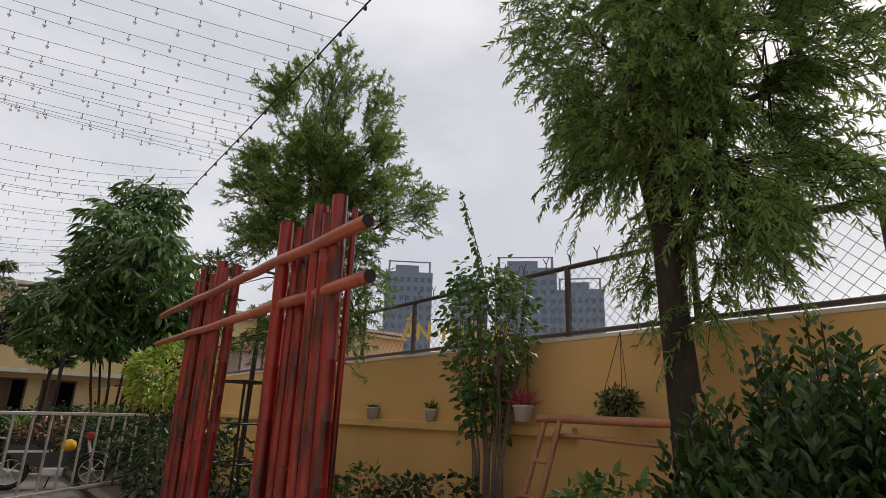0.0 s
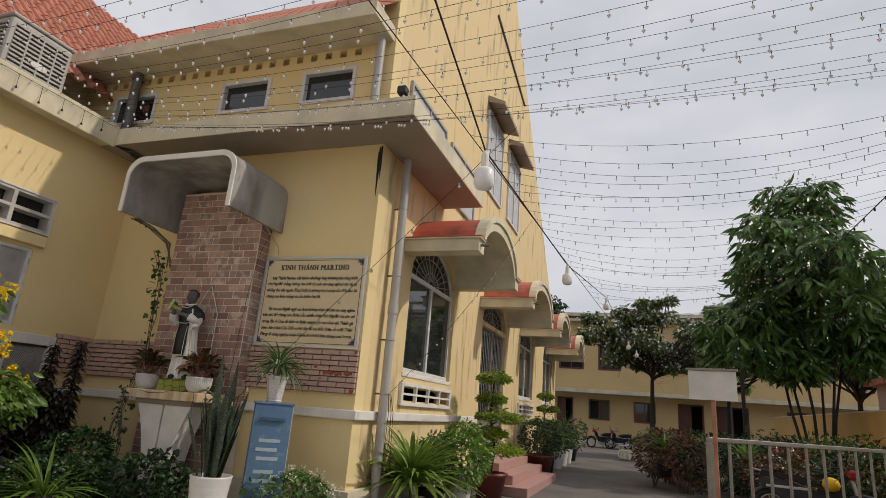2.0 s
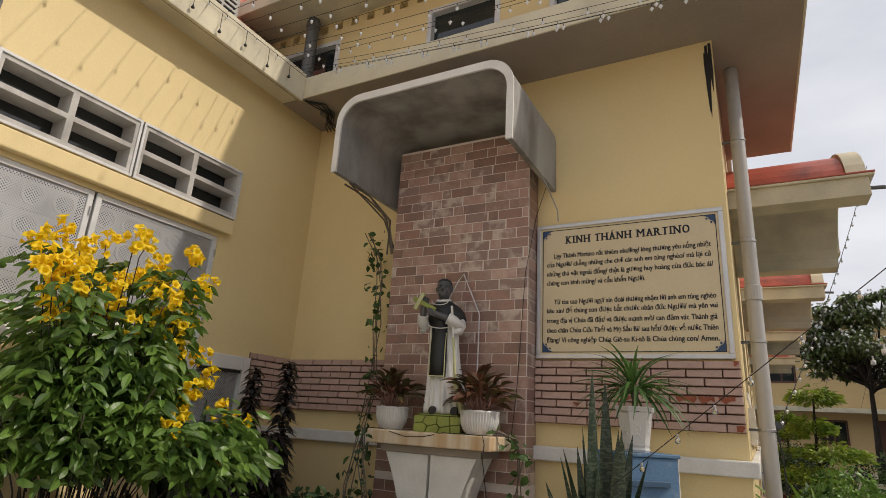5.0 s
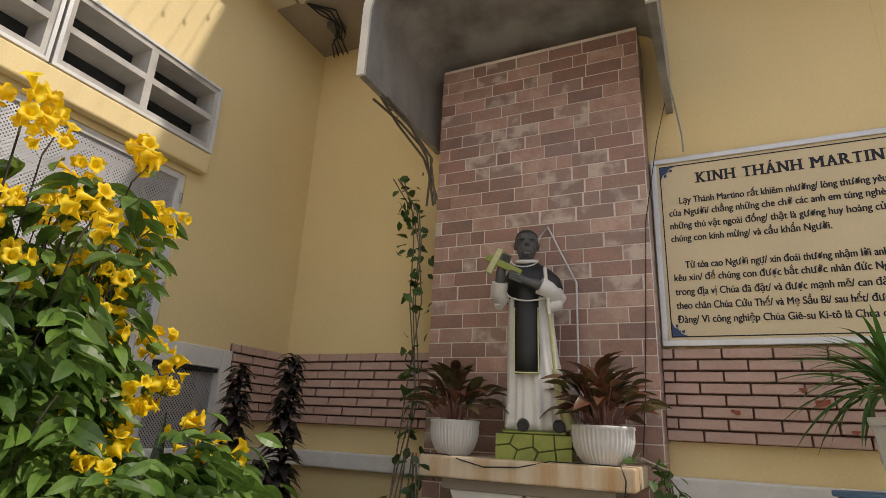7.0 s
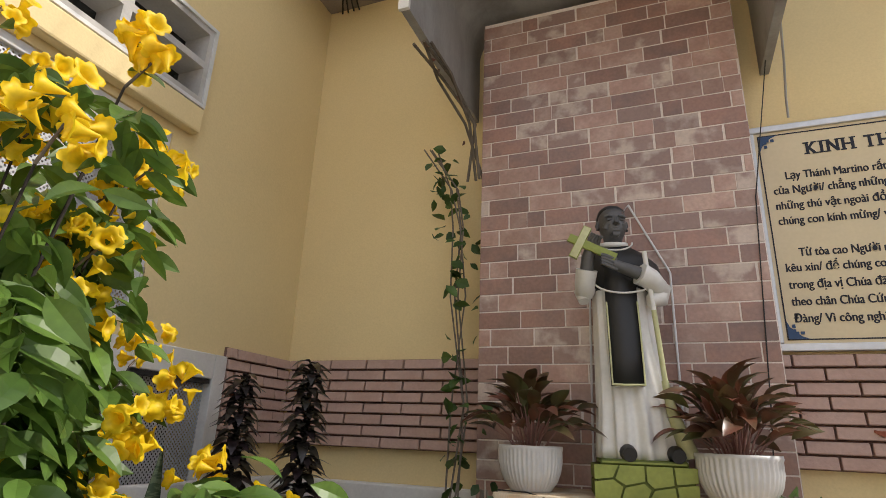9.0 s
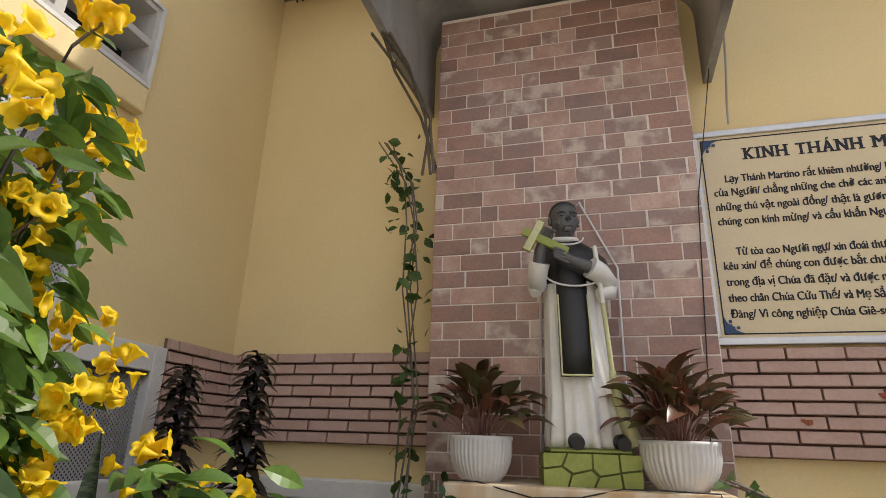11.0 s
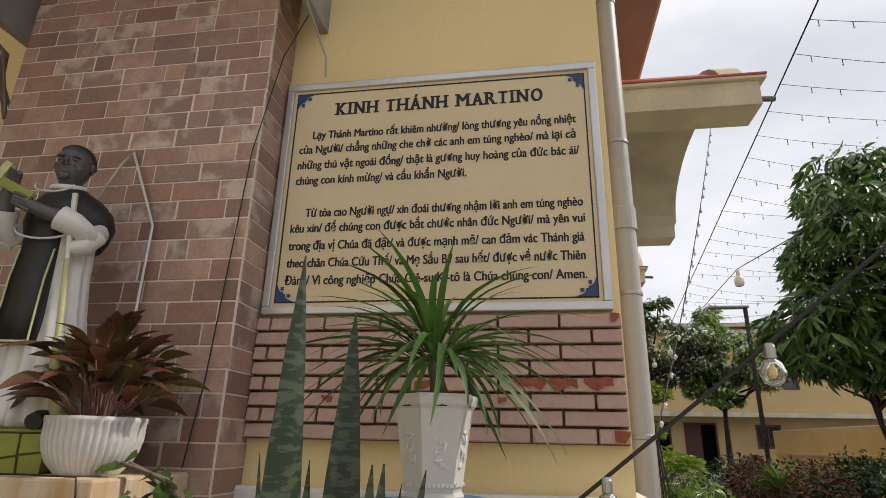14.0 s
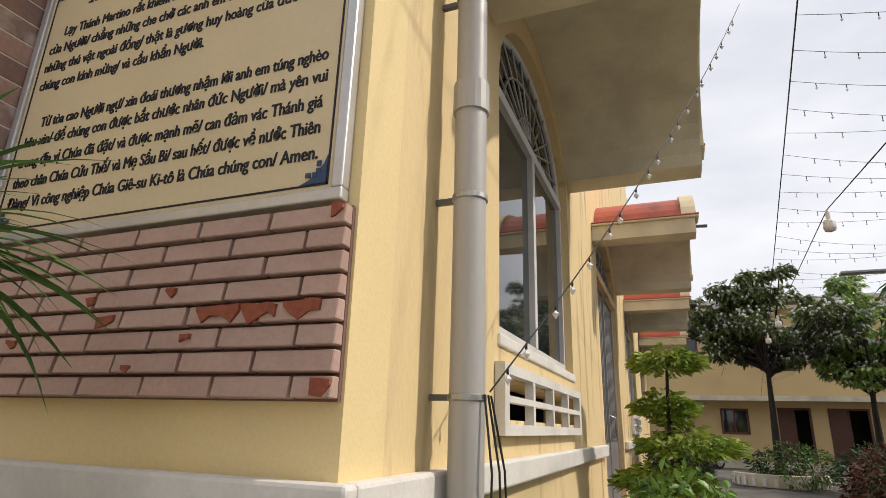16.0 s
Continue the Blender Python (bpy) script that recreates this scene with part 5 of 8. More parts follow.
ADVANCE = {"K": 0.95, "I": 0.5, "N": 1.05, "H": 1.05, "T": 0.9, "A": 1.0, "Á": 1.0, "M": 1.25, "R": 1.0, "O": 1.08, " ": 0.5}


def serif_title(text, u0, u1, zc, size, parent):
    """Bold capitals set one by one, with slab serifs at the ends of their stems."""
    k = (u1 - u0) / sum(ADVANCE[c] for c in text)
    cap, u = size * 0.70, u0
    z0 = zc - size * 0.25
    for c in text:
        w = ADVANCE[c] * k
        if c != " ":
            a, b = u + 0.14 * w, u + 0.86 * w
            if c == "I":
                a, b = u + 0.36 * w, u + 0.60 * w
            lettering(c, a, b, zc, size, NAVY, parent, bold=0.006)
            for f, top in SERIFS[c]:
                x, zz = a + f * (b - a) + 0.003, z0 + (cap - 0.006 if top else 0.0)
                part("serif", boxes((x - 0.013, x + 0.013, QY - 0.0031, QY - 0.0003, zz, zz + 0.006)), NAVY, parent)
        u += w


PW, PH_ = QX1 - QX0, QZ1 - QZ0
serif_title("KINH THÁNH MARTINO", QX0 + 0.168 * PW, QX0 + 0.84 * PW, QZ1 - 0.136 * PH_, 0.096, plaque)
LINES = ((0.101, 0.932, 0.251, "Lạy Thánh Martino rất khiêm nhường/ lòng thương yêu nồng nhiệt"),
         (0.06, 0.928, 0.317, "của Người/ chẳng những che chở các anh em túng nghèo/ mà lại cả"),
         (0.06, 0.936, 0.387, "những thú vật ngoài đồng/ thật là gương huy hoàng của đức bác ái/"),
         (0.06, 0.601, 0.456, "chúng con kính mừng/ và cầu khẩn Người."),
         (0.103, 0.937, 0.598, "Từ tòa cao Người ngự/ xin đoái thương nhậm lời anh em túng nghèo"),
         (0.06, 0.94, 0.662, "kêu xin/ để chúng con được bắt chước nhân đức Người/ mà yên vui"),
         (0.06, 0.935, 0.734, "trong địa vị Chúa đã đặt/ và được mạnh mẽ/ can đảm vác Thánh giá"),
         (0.06, 0.935, 0.804, "theo chân Chúa Cứu Thế/ và Mẹ Sầu Bi/ sau hết/ được về nước Thiên"),
         (0.06, 0.936, 0.873, "Đàng/ Vì công nghiệp Chúa Giê-su Ki-tô là Chúa chúng con/ Amen."))
for a, b, v, text in LINES:
    lettering(text, QX0 + a * PW, QX0 + b * PW, QZ1 - v * PH_, 0.060, NAVY, plaque, bold=0.0026)

# cables about the shelf and pier
cab = thing("shelf_cable", "thin black cable lying along the shelf edge", "cable")
part("cable", tube(bmesh.new(), [(-7.13, 7.36, 1.362), (-7.0, 7.35, 1.361), (-6.9, 7.325, 1.34), (-6.78, 7.322, 1.315), (-6.6, 7.322, 1.325), (-6.45, 7.34, 1.36), (-6.3, 7.335, 1.362), (-6.12, 7.33, 1.36), (-6.10, 7.322, 1.30), (-6.11, 7.322, 1.2), (-6.07, 7.34, 0.9)], 0.003, 6), BLACKWIRE, cab)
cab = thing("pier_cable", "thin dark cable hanging down the pier", "cable")
part("cable", tube(bmesh.new(), [(-5.84, 7.9, 3.5), (-5.90, 7.82, 3.2), (-5.99, 7.815, 2.7), (-6.02, 7.815, 2.2), (-6.05, 7.815, 1.7), (-6.08, 7.80, 1.37)], 0.0028, 6), BLACKWIRE, cab)
cab = thing("hood_cable", "pale cable looped under the hood end", "cable")
part("cable", tube(bmesh.new(), [(-5.81, 7.6, 3.55), (-5.78, 7.8, 3.42), (-5.76, 7.98, 3.3), (-5.76, 8.0, 3.2)], 0.006, 6), PIPE, cab)

# ---- plants: makers ----
def sphere_dir(rg, up=0.0):
    while True:
        v = Vector((rg.uniform(-1, 1), rg.uniform(-1, 1), rg.uniform(-1, 1)))
        if 0.05 < v.length < 1:
            v.normalize()
            if v.z > -1 + up:
                return v


def pot_mesh(kind, r, h):
    bm = bmesh.new()
    if kind == "bowl":
        prof = [(r * 0.62, 0), (r * 0.66, h * 0.05), (r * 0.82, h * 0.2), (r * 0.93, h * 0.4), (r * 0.99, h * 0.62), (r * 0.99, h * 0.88), (r * 1.01, h * 0.93), (r * 1.0, h), (r * 0.9, h), (r * 0.88, h * 0.85)]
        seg = 168
    elif kind == "rings":
        prof = [(r * 0.72, 0)]
        for k in range(7):
            a, b = 0.72 + 0.04 * k, h * (k + 0.15) / 7.4
            prof += [(r * a, b), (r * (a + 0.035), b + h * 0.05), (r * (a + 0.03), b + h * 0.10)]
        prof += [(r * 1.02, h * 0.97), (r * 1.02, h), (r * 0.9, h), (r * 0.88, h * 0.9)]
        seg = 28
    elif kind == "hex":
        prof = [(r * 0.66, 0), (r * 0.72, h * 0.05), (r * 0.66, h * 0.09), (r * 0.92, h * 0.86), (r * 1.0, h * 0.9), (r * 1.04, h * 0.97), (r * 1.02, h), (r * 0.88, h), (r * 0.85, h * 0.9)]
        seg = 6
    else:
        prof = [(r * 0.7, 0), (r * 0.95, h * 0.85), (r * 1.05, h * 0.88), (r * 1.05, h), (r * 0.92, h), (r * 0.9, h * 0.9)]
        seg = 24
    lathe(bm, prof, seg)
    if kind == "bowl":
        for v in bm.verts:
            a = math.atan2(v.co.y, v.co.x)
            f = 1 - (0.055 * (1 - abs(math.sin(21 * a)) ** 0.5) if 0.04 * h < v.co.z < 0.9 * h else 0)
            v.co.x *= f
            v.co.y *= f
    return bm


def pot(kind, r, h, material, parent, soil=True, label=""):
    p = part("pot", pot_mesh(kind, r, h), material, parent, label, smooth=kind not in ("hex",))
    if soil:
        part("soil", lathe(bmesh.new(), [(r * 0.1, h * 0.86), (r * 0.86, h * 0.88), (r * 0.86, h * 0.9), (r * 0.1, h * 0.93)], 20), SOIL, parent)
    return p


def rosette(name, label, m, pot_kind, r, h, pot_mat, leaf_mat, n, length, width, tilt, droop, seed, group="", stem=0.0, fold=0.25, category="potted plant", stalk=0.0):
    """A potted plant with strap leaves or broad leaves rising from one crown."""
    rg = random.Random(seed)
    t = thing(name, label, category, group, m)
    pot(pot_kind, r, h, pot_mat, t)
    if stem:
        part("stem", tube(bmesh.new(), [(0, 0, h * 0.9), (0.01, 0, h + stem)], 0.02, 8), BARK_L, t)
    meshes = [leaf_mesh("leaf", leaf_mat, length * f, width, fold, droop, 7) for f in (0.7, 0.85, 1.0)]
    for k in range(n):
        el = rg.uniform(*tilt)
        az = 137.5 * k + rg.uniform(-15, 15)
        rr = r * rg.uniform(0.0, 0.35)
        q = Matrix.Rotation(radians(az), 4, "Z") @ Matrix.Translation((0, rr, h * 0.9 + stem * rg.uniform(0.75, 1.0))) @ Matrix.Rotation(radians(el), 4, "X") @ Matrix.Translation((0, stalk * rg.uniform(0.3, 1.0), 0)) @ Matrix.Rotation(radians(rg.uniform(-25, 25)), 4, "Y")
        put("leaf", rg.choice(meshes), t, q)
    return t


def shrub(name, label, m, leaf_mat, n, size, length, width, seed, stems=6, stem_mat=None, flowers=None, group="", category="shrub", droop=0.4, base=0.0, shell=0.55):
    """A leafy shrub: forked stems and a crown of single leaves, denser outward."""
    rg = random.Random(seed)
    t = thing(name, label, category, group, m)
    sx, sy, z0, z1 = size
    zc, hz = (z0 + z1) / 2, (z1 - z0) / 2
    for k in range(stems):
        bm = bmesh.new()
        d = sphere_dir(rg, 1.0)
        tip = Vector((d.x * sx * 0.8, d.y * sy * 0.8, zc + abs(d.z) * hz * 0.8))
        b = Vector((rg.uniform(-0.06, 0.06), rg.uniform(-0.06, 0.06), base))
        mid = b.lerp(tip, 0.5) + Vector((rg.uniform(-0.05, 0.05), rg.uniform(-0.05, 0.05), 0.08))
        tube(bm, [b, mid, tip], 0.016, 6, 0.004)
        for j in range(3):
            q = mid.lerp(tip, rg.random()) + sphere_dir(rg) * 0.3 * min(sx, sy)
            tube(bm, [mid.lerp(tip, rg.random() * 0.6), q], 0.006, 5, 0.002)
        part("stem", bm, stem_mat or BARK_L, t)
    lumps = [(sphere_dir(rg), rg.uniform(0.18, 0.4)) for _ in range(14)]
    poses = []
    while len(poses) < n:
        d = sphere_dir(rg)
        f = 0.82 + sum(w * max(0, d.dot(l) - 0.75) * 2.2 for l, w in lumps)
        r = rg.uniform(shell, 1.0) ** 0.6 * f
        p = Vector((d.x * sx * r, d.y * sy * r, zc + d.z * hz * min(r, 1.12)))
        out = Vector((d.x, d.y, d.z * 0.4 - droop * 0.5)) + sphere_dir(rg) * 0.7
        poses.append((p, out, rg.uniform(0.6, 1.15)))
    put("foliage", leaf_cloud("foliage", leaf_mat, poses, length, width, 0.25, droop, 3), t)["kind"] = "stuff"
    if flowers:
        fm, fn, fl, fw, low = flowers
        fp = []
        for k in range(fn):
            d = sphere_dir(rg, low)
            r = rg.uniform(0.9, 1.12)
            c = Vector((d.x * sx * r, d.y * sy * r, zc + d.z * hz * r))
            for j in range(7):
                e = sphere_dir(rg, 0.6)
                fp.append((c + e * fl * 0.5, e, rg.uniform(0.7, 1.1)))
        put("blossom", leaf_cloud("blossom", fm, fp, fl, fw, -0.3, 0.5, 3), t)["kind"] = "stuff"
    return t


def feather_tree(label, m, trunk, crown, seed, twigs=420, leaves=34, leaf_mat=None, limb=8, lift=0.1, fall=0.42):
    """A tree with arching limbs and hanging twigs set with narrow leaves. crown: centre, radii."""
    rg = random.Random(seed)
    t = thing("tree", label, "tree", "trees with feathery leaves", m)
    (cx, cy, cz), (rx, ry, rz) = crown
    bm = bmesh.new()
    r0, lean, top = trunk
    pts = [Vector((0, 0, 0)), Vector((lean[0] * 0.3, lean[1] * 0.3, top * 0.35)), Vector((lean[0] * 0.7, lean[1] * 0.7, top * 0.7)), Vector((lean[0], lean[1], top))]
    tube(bm, pts, lambda u: r0 * (1.15 - 0.45 * u), 14)
    part("trunk", bm, BARK, t)
    nodes = []
    for k in range(limb):
        d = sphere_dir(rg, 0.8)
        e = Vector((cx + d.x * rx * 0.75, cy + d.y * ry * 0.75, cz + d.z * rz * 0.75))
        s = pts[2].lerp(pts[3], rg.uniform(0.2, 1.0))
        mid = s.lerp(e, 0.5) + Vector((0, 0, 0.25 * rz))
        path = [s.lerp(mid, 0.33), s.lerp(mid, 0.66), mid, mid.lerp(e, 0.5), e]
        part("limb", tube(bmesh.new(), [s] + path, lambda u: r0 * (0.5 - 0.42 * u), 8), BARK, t)
        nodes += [s.lerp(mid, 0.66), mid, mid.lerp(e, 0.5), e]
    poses, tw = [], bmesh.new()
    lumps = [sphere_dir(rg) for _ in range(11)]
    tufts = []
    for k in range(max(20, twigs // 16)):
        d = sphere_dir(rg)
        f = 0.72 + 0.42 * max(max(0.0, d.dot(l) - 0.55) for l in lumps) / 0.45
        tufts.append((d, (rg.random() ** 0.4) * f))
    for k in range(twigs):
        d, r = tufts[k % len(tufts)]
        d = (d + sphere_dir(rg) * 0.10).normalized()
        b = Vector((cx + d.x * rx * r, cy + d.y * ry * r, cz + d.z * rz * r)) + sphere_dir(rg) * 0.06
        e = sphere_dir(rg)
        out = (Vector((d.x, d.y, 0.5 * d.z + lift)) + e * 0.65).normalized()
        L = rg.uniform(0.2, 0.5)
        g = [b, b + out * L * 0.45 + Vector((0, 0, 0.03)), b + out * L * 0.75 - Vector((0, 0, 0.08 * L)), b + out * L * 0.95 - Vector((0, 0, fall * L))]
        if k % 6 == 0:
            near = min(nodes, key=lambda q: (q - b).length)
            tube(tw, [near, near.lerp(b, 0.5) + Vector((0, 0, 0.05)), b], 0.008, 4, 0.004, caps=False)
        tube(tw, g, 0.004, 3, 0.0015, caps=False)
        for j in range(leaves):
            u = (j + 0.5) / leaves
            i = min(2, int(u * 3))
            p = g[i].lerp(g[i + 1], u * 3 - i)
            ax = (g[i + 1] - g[i]).normalized()
            poses.append((p, ax * 0.8 + sphere_dir(rg) * 0.75 + Vector((0, 0, -0.1)), rg.uniform(0.7, 1.2)))
    part("twig_work", tw, BARK, t)["kind"] = "stuff"
    put("crown", leaf_cloud("crown", leaf_mat or LEAF_FEATHER, poses, 0.064, 0.015, 0.1, 0.2, 0), t)["kind"] = "stuff"
    return t


def broad_tree(label, m, trunks, crown, seed, n, length, width, leaf_mat, whorl=5, droop=0.6, lights=0, group="", clump_n=26, clump_r=(0.22, 0.42)):
    """A tree with whorls of broad hanging leaves."""
    rg = random.Random(seed)
    t = thing("tree", label, "tree", group, m)
    (cx, cy, cz), (rx, ry, rz) = crown
    bm = bmesh.new()
    for k in range(trunks):
        a = 2 * math.pi * k / trunks
        b = Vector((0.18 * math.cos(a), 0.18 * math.sin(a), 0)) if trunks > 1 else Vector((0, 0, 0))
        f = 0.4 if trunks > 1 else 0.0
        e = Vector((cx + f * rx * math.cos(a), cy + f * ry * math.sin(a), cz + rg.uniform(-0.2, 0.5) * rz * (1 if trunks > 1 else 0)))
        tube(bm, [b, b.lerp(e, 0.35) + Vector((rg.uniform(-0.1, 0.1), rg.uniform(-0.1, 0.1), 0)), b.lerp(e, 0.7), e], (0.045 if trunks > 1 else 0.14), 9, 0.02)
    part("trunk", bm, BARK, t)
    clumps = []
    for k in range(clump_n):
        d = sphere_dir(rg)
        r = rg.uniform(0.35, 0.85)
        taper = 1.0 - 0.35 * max(0.0, d.z)
        clumps.append((Vector((cx + d.x * rx * r * taper, cy + d.y * ry * r * taper, cz + d.z * rz * r)), rg.uniform(*clump_r)))
    if trunks == 1:
        for c, f in clumps:
            b = Vector((cx * 0.8, cy * 0.8, cz - rz * rg.uniform(0.55, 1.0)))
            part("limb", tube(bmesh.new(), [b, b.lerp(c, 0.5) + Vector((0, 0, -0.12 * rz)), c], 0.055, 6, 0.018), BARK, t)
    poses, tw, lit = [], bmesh.new(), []
    for k in range(n):
        c, f = clumps[k % len(clumps)]
        d = sphere_dir(rg)
        r = rg.uniform(0.3, 1.0) ** 0.5 * f
        p = Vector((c.x + d.x * rx * r, c.y + d.y * ry * r, c.z + d.z * rz * r * 0.85))
        out = Vector((d.x, d.y, 0.25)).normalized()
        q = p - out * length * 1.2 - Vector((0, 0, 0.1))
        if k % 2 == 0:
            tube(tw, [q, p], 0.007, 4, 0.004, caps=False)
        for j in range(whorl):
            e = sphere_dir(rg)
            poses.append((p, out * 0.55 + Vector((e.x, e.y, e.z * 0.4 - droop)), rg.uniform(0.65, 1.15)))
        if len(lit) < lights:
            lit.append(Vector((c.x + d.x * rx * f * 1.12, c.y + d.y * ry * f * 1.12, c.z + d.z * rz * f * 1.05)))
    part("twig_work", tw, BARK, t)["kind"] = "stuff"
    put("crown", leaf_cloud("crown", leaf_mat, poses, length, width, 0.2, 0.5, 3), t)["kind"] = "stuff"
    if lit:
        put("fairy_lights", bead_cloud("fairy_lights", lit, 0.026 if trunks > 1 else 0.045, TINYBULB), t, None, "tiny white fairy lights")["kind"] = "stuff"
    return t


def bead_cloud(name, places, r, material):
    """Many tiny octahedral bulbs in one mesh."""
    V, F = [], []
    for p in places:
        k = len(V)
        V += [(p[0] + r, p[1], p[2]), (p[0] - r, p[1], p[2]), (p[0], p[1] + r, p[2]), (p[0], p[1] - r, p[2]), (p[0], p[1], p[2] + r), (p[0], p[1], p[2] - r * 1.6)]
        F += [(k, k + 2, k + 4), (k + 2, k + 1, k + 4), (k + 1, k + 3, k + 4), (k + 3, k, k + 4), (k + 2, k, k + 5), (k + 1, k + 2, k + 5), (k + 3, k + 1, k + 5), (k, k + 3, k + 5)]
    me = bpy.data.meshes.new(name)
    me.from_pydata(V, [], F)
    me.materials.append(material)
    return me


def vine(name, label, path, leaf_mat, n, length, width, seed, spread=0.12, stem_r=0.005, category="climbing plant", material=None):
    rg = random.Random(seed)
    t = thing(name, label, category)
    pts = [Vector(p) for p in path]
    poses = []
    for s in range(4):
        bm = bmesh.new()
        tube(bm, [p + Vector((rg.uniform(-0.05, 0.05), rg.uniform(-0.02, 0.02), 0)) for p in pts], stem_r, 5)
        part("stem", bm, material or BARK_L, t)
    for k in range(n):
        u = rg.random() * (len(pts) - 1)
        i = min(len(pts) - 2, int(u))
        p = pts[i].lerp(pts[i + 1], u - i) + sphere_dir(rg) * spread * rg.random()
        poses.append((p, sphere_dir(rg) + Vector((0, -0.4, -0.4)), rg.uniform(0.6, 1.2)))
    put("leaves", leaf_cloud("leaves", leaf_mat, poses, length, width, 0.2, 0.3, 3), t)["kind"] = "stuff"
    return t


# ---- plants round the statue ----
def bronze_plant(m, r, n, seed):
    """Pointed bronze leaves held upright on thin stalks, the outer ones hanging over the rim."""
    rg = random.Random(seed)
    t = thing("potted_plant", "bronze-leaved plant in a ribbed white bowl on the shelf", "potted plant", "bronze plants on the shelf", m)
    pot("bowl", r, 0.18, POT_WHITE, t)
    meshes = [leaf_mesh("leaf", LEAF_RED if k < 3 else LEAF_OLIVE, 0.135 + 0.02 * (k % 3), 0.058 + 0.006 * (k % 2), 0.45, 0.5 + 0.25 * (k % 3), 7, 0.03, 0.42) for k in range(5)]
    for k in range(n):
        u = (k + 0.5) / n
        az = 137.5 * k + rg.uniform(-20, 20)
        lift = 88 - 50 * u ** 1.4 + rg.uniform(-8, 8)
        reach = rg.uniform(0.10, 0.27) * (1.0 - 0.2 * u)
        q = Matrix.Rotation(radians(az), 4, "Z") @ Matrix.Translation((0, r * 0.45 * u, 0.165)) @ Matrix.Rotation(radians(lift), 4, "X")
        tip = q @ Vector((0, reach, 0.0))
        if k % 2 == 0:
            part("stalk", tube(bmesh.new(), [q @ Vector((0, 0, 0)), q @ Vector((0, reach * 0.5, 0.008)), tip], 0.0035, 5, 0.0025), STALK, t, "pale pinkish leaf stalk")
        put("leaf", meshes[rg.randrange(5)], t, Matrix.Translation(tip) @ Matrix.Rotation(radians(az + rg.uniform(-20, 20)), 4, "Z") @ Matrix.Rotation(radians(lift - rg.uniform(0, 30)), 4, "X") @ Matrix.Rotation(radians(rg.uniform(-40, 40)), 4, "Y"))
    return t


STALK = leafmat("pale_pink_stalk", (0.36, 0.20, 0.17), (0.28, 0.12, 0.10), 0.2)
LEAF_OLIVE = leafmat("olive_bronze_leaf", (0.085, 0.085, 0.03), (0.10, 0.045, 0.025), 0.5, 0.35, 0.15)
bronze_plant(pose(-7.02, 7.50, 1.356), 0.135, 84, 1)
bronze_plant(pose(-6.225, 7.50, 1.356), 0.152, 118, 2)
vine("climbing_vine", "thin green vine climbing beside the stone pier", [(-7.32, 7.36, 0.2), (-7.40, 7.5, 0.9), (-7.46, 7.80, 1.7), (-7.50, 7.84, 2.3), (-7.52, 7.84, 2.7), (-7.56, 7.84, 2.95), (-7.72, 7.86, 3.25)], LEAF, 130, 0.088, 0.058, 4, 0.15)
vine("dry_vine", "dry brown vine hanging from the hood", [(-7.50, 7.2, 3.50), (-7.47, 7.45, 3.46), (-7.42, 7.75, 3.32), (-7.42, 7.86, 3.0)], LEAF_RED, 6, 0.05, 0.03, 5, 0.05, 0.009)
vine("trailing_vine", "green vine trailing over the shelf end", [(-6.08, 7.45, 1.40), (-5.98, 7.5, 1.35), (-5.90, 7.6, 1.25), (-5.95, 7.62, 0.9), (-5.98, 7.62, 0.5)], LEAF, 40, 0.08, 0.06, 6, 0.1)
vine("hanging_roots", "tangled dry vine hanging by the shelf", [(-7.14, 7.34, 1.36), (-7.17, 7.36, 1.1), (-7.12, 7.38, 0.7), (-7.15, 7.4, 0.3)], LEAF_DARK, 50, 0.06, 0.04, 7, 0.09)

# dracaena on the blue box
box_t = thing("blue_metal_box", "worn blue metal donation box with pale side", "metal box", m=pose(-5.06, 7.40, 0.0, 0, 0, 38))
part("body", boxes((-0.20, 0.20, -0.15, 0.15, 0.0, 1.30), bevel=0.008), BLUEBOX, box_t)
part("side_panel", boxes((0.2005, 0.206, -0.148, 0.148, 0.0, 1.298)), WHITE, box_t)
part("lid", boxes((-0.21, 0.215, -0.16, 0.16, 1.301, 1.325), bevel=0.006), BLUEBOX, box_t)
part("slot_flap", boxes((-0.13, 0.13, -0.175, -0.151, 1.13, 1.165), bevel=0.004), mat("dark_blue_paint", (0.05, 0.10, 0.17), 0.5, grain=0.1), box_t)
for k, (w, z) in enumerate(((0.11, 0.93), (0.13, 0.84), (0.11, 0.75), (0.12, 0.62), (0.12, 0.53))):
    part("writing_bar", boxes((-w, w - 0.04 * (k % 2), -0.1535, -0.1512, z - 0.018, z + 0.018)), mat("faint_white_lettering", (0.38, 0.46, 0.52), 0.6, grain=0.2), box_t)
drac = rosette("dracaena", "spiky green dracaena in a white hexagonal pot", pose(-5.055, 7.38, 1.326, 0, 0, 20), "hex", 0.122, 0.28, POT_WHITE, leafmat("strap_leaf", (0.065, 0.14, 0.03), (0.04, 0.09, 0.02), 0.4), 96, 0.46, 0.022, (-12, 84), 1.0, 3, stem=0.15, fold=0.35)
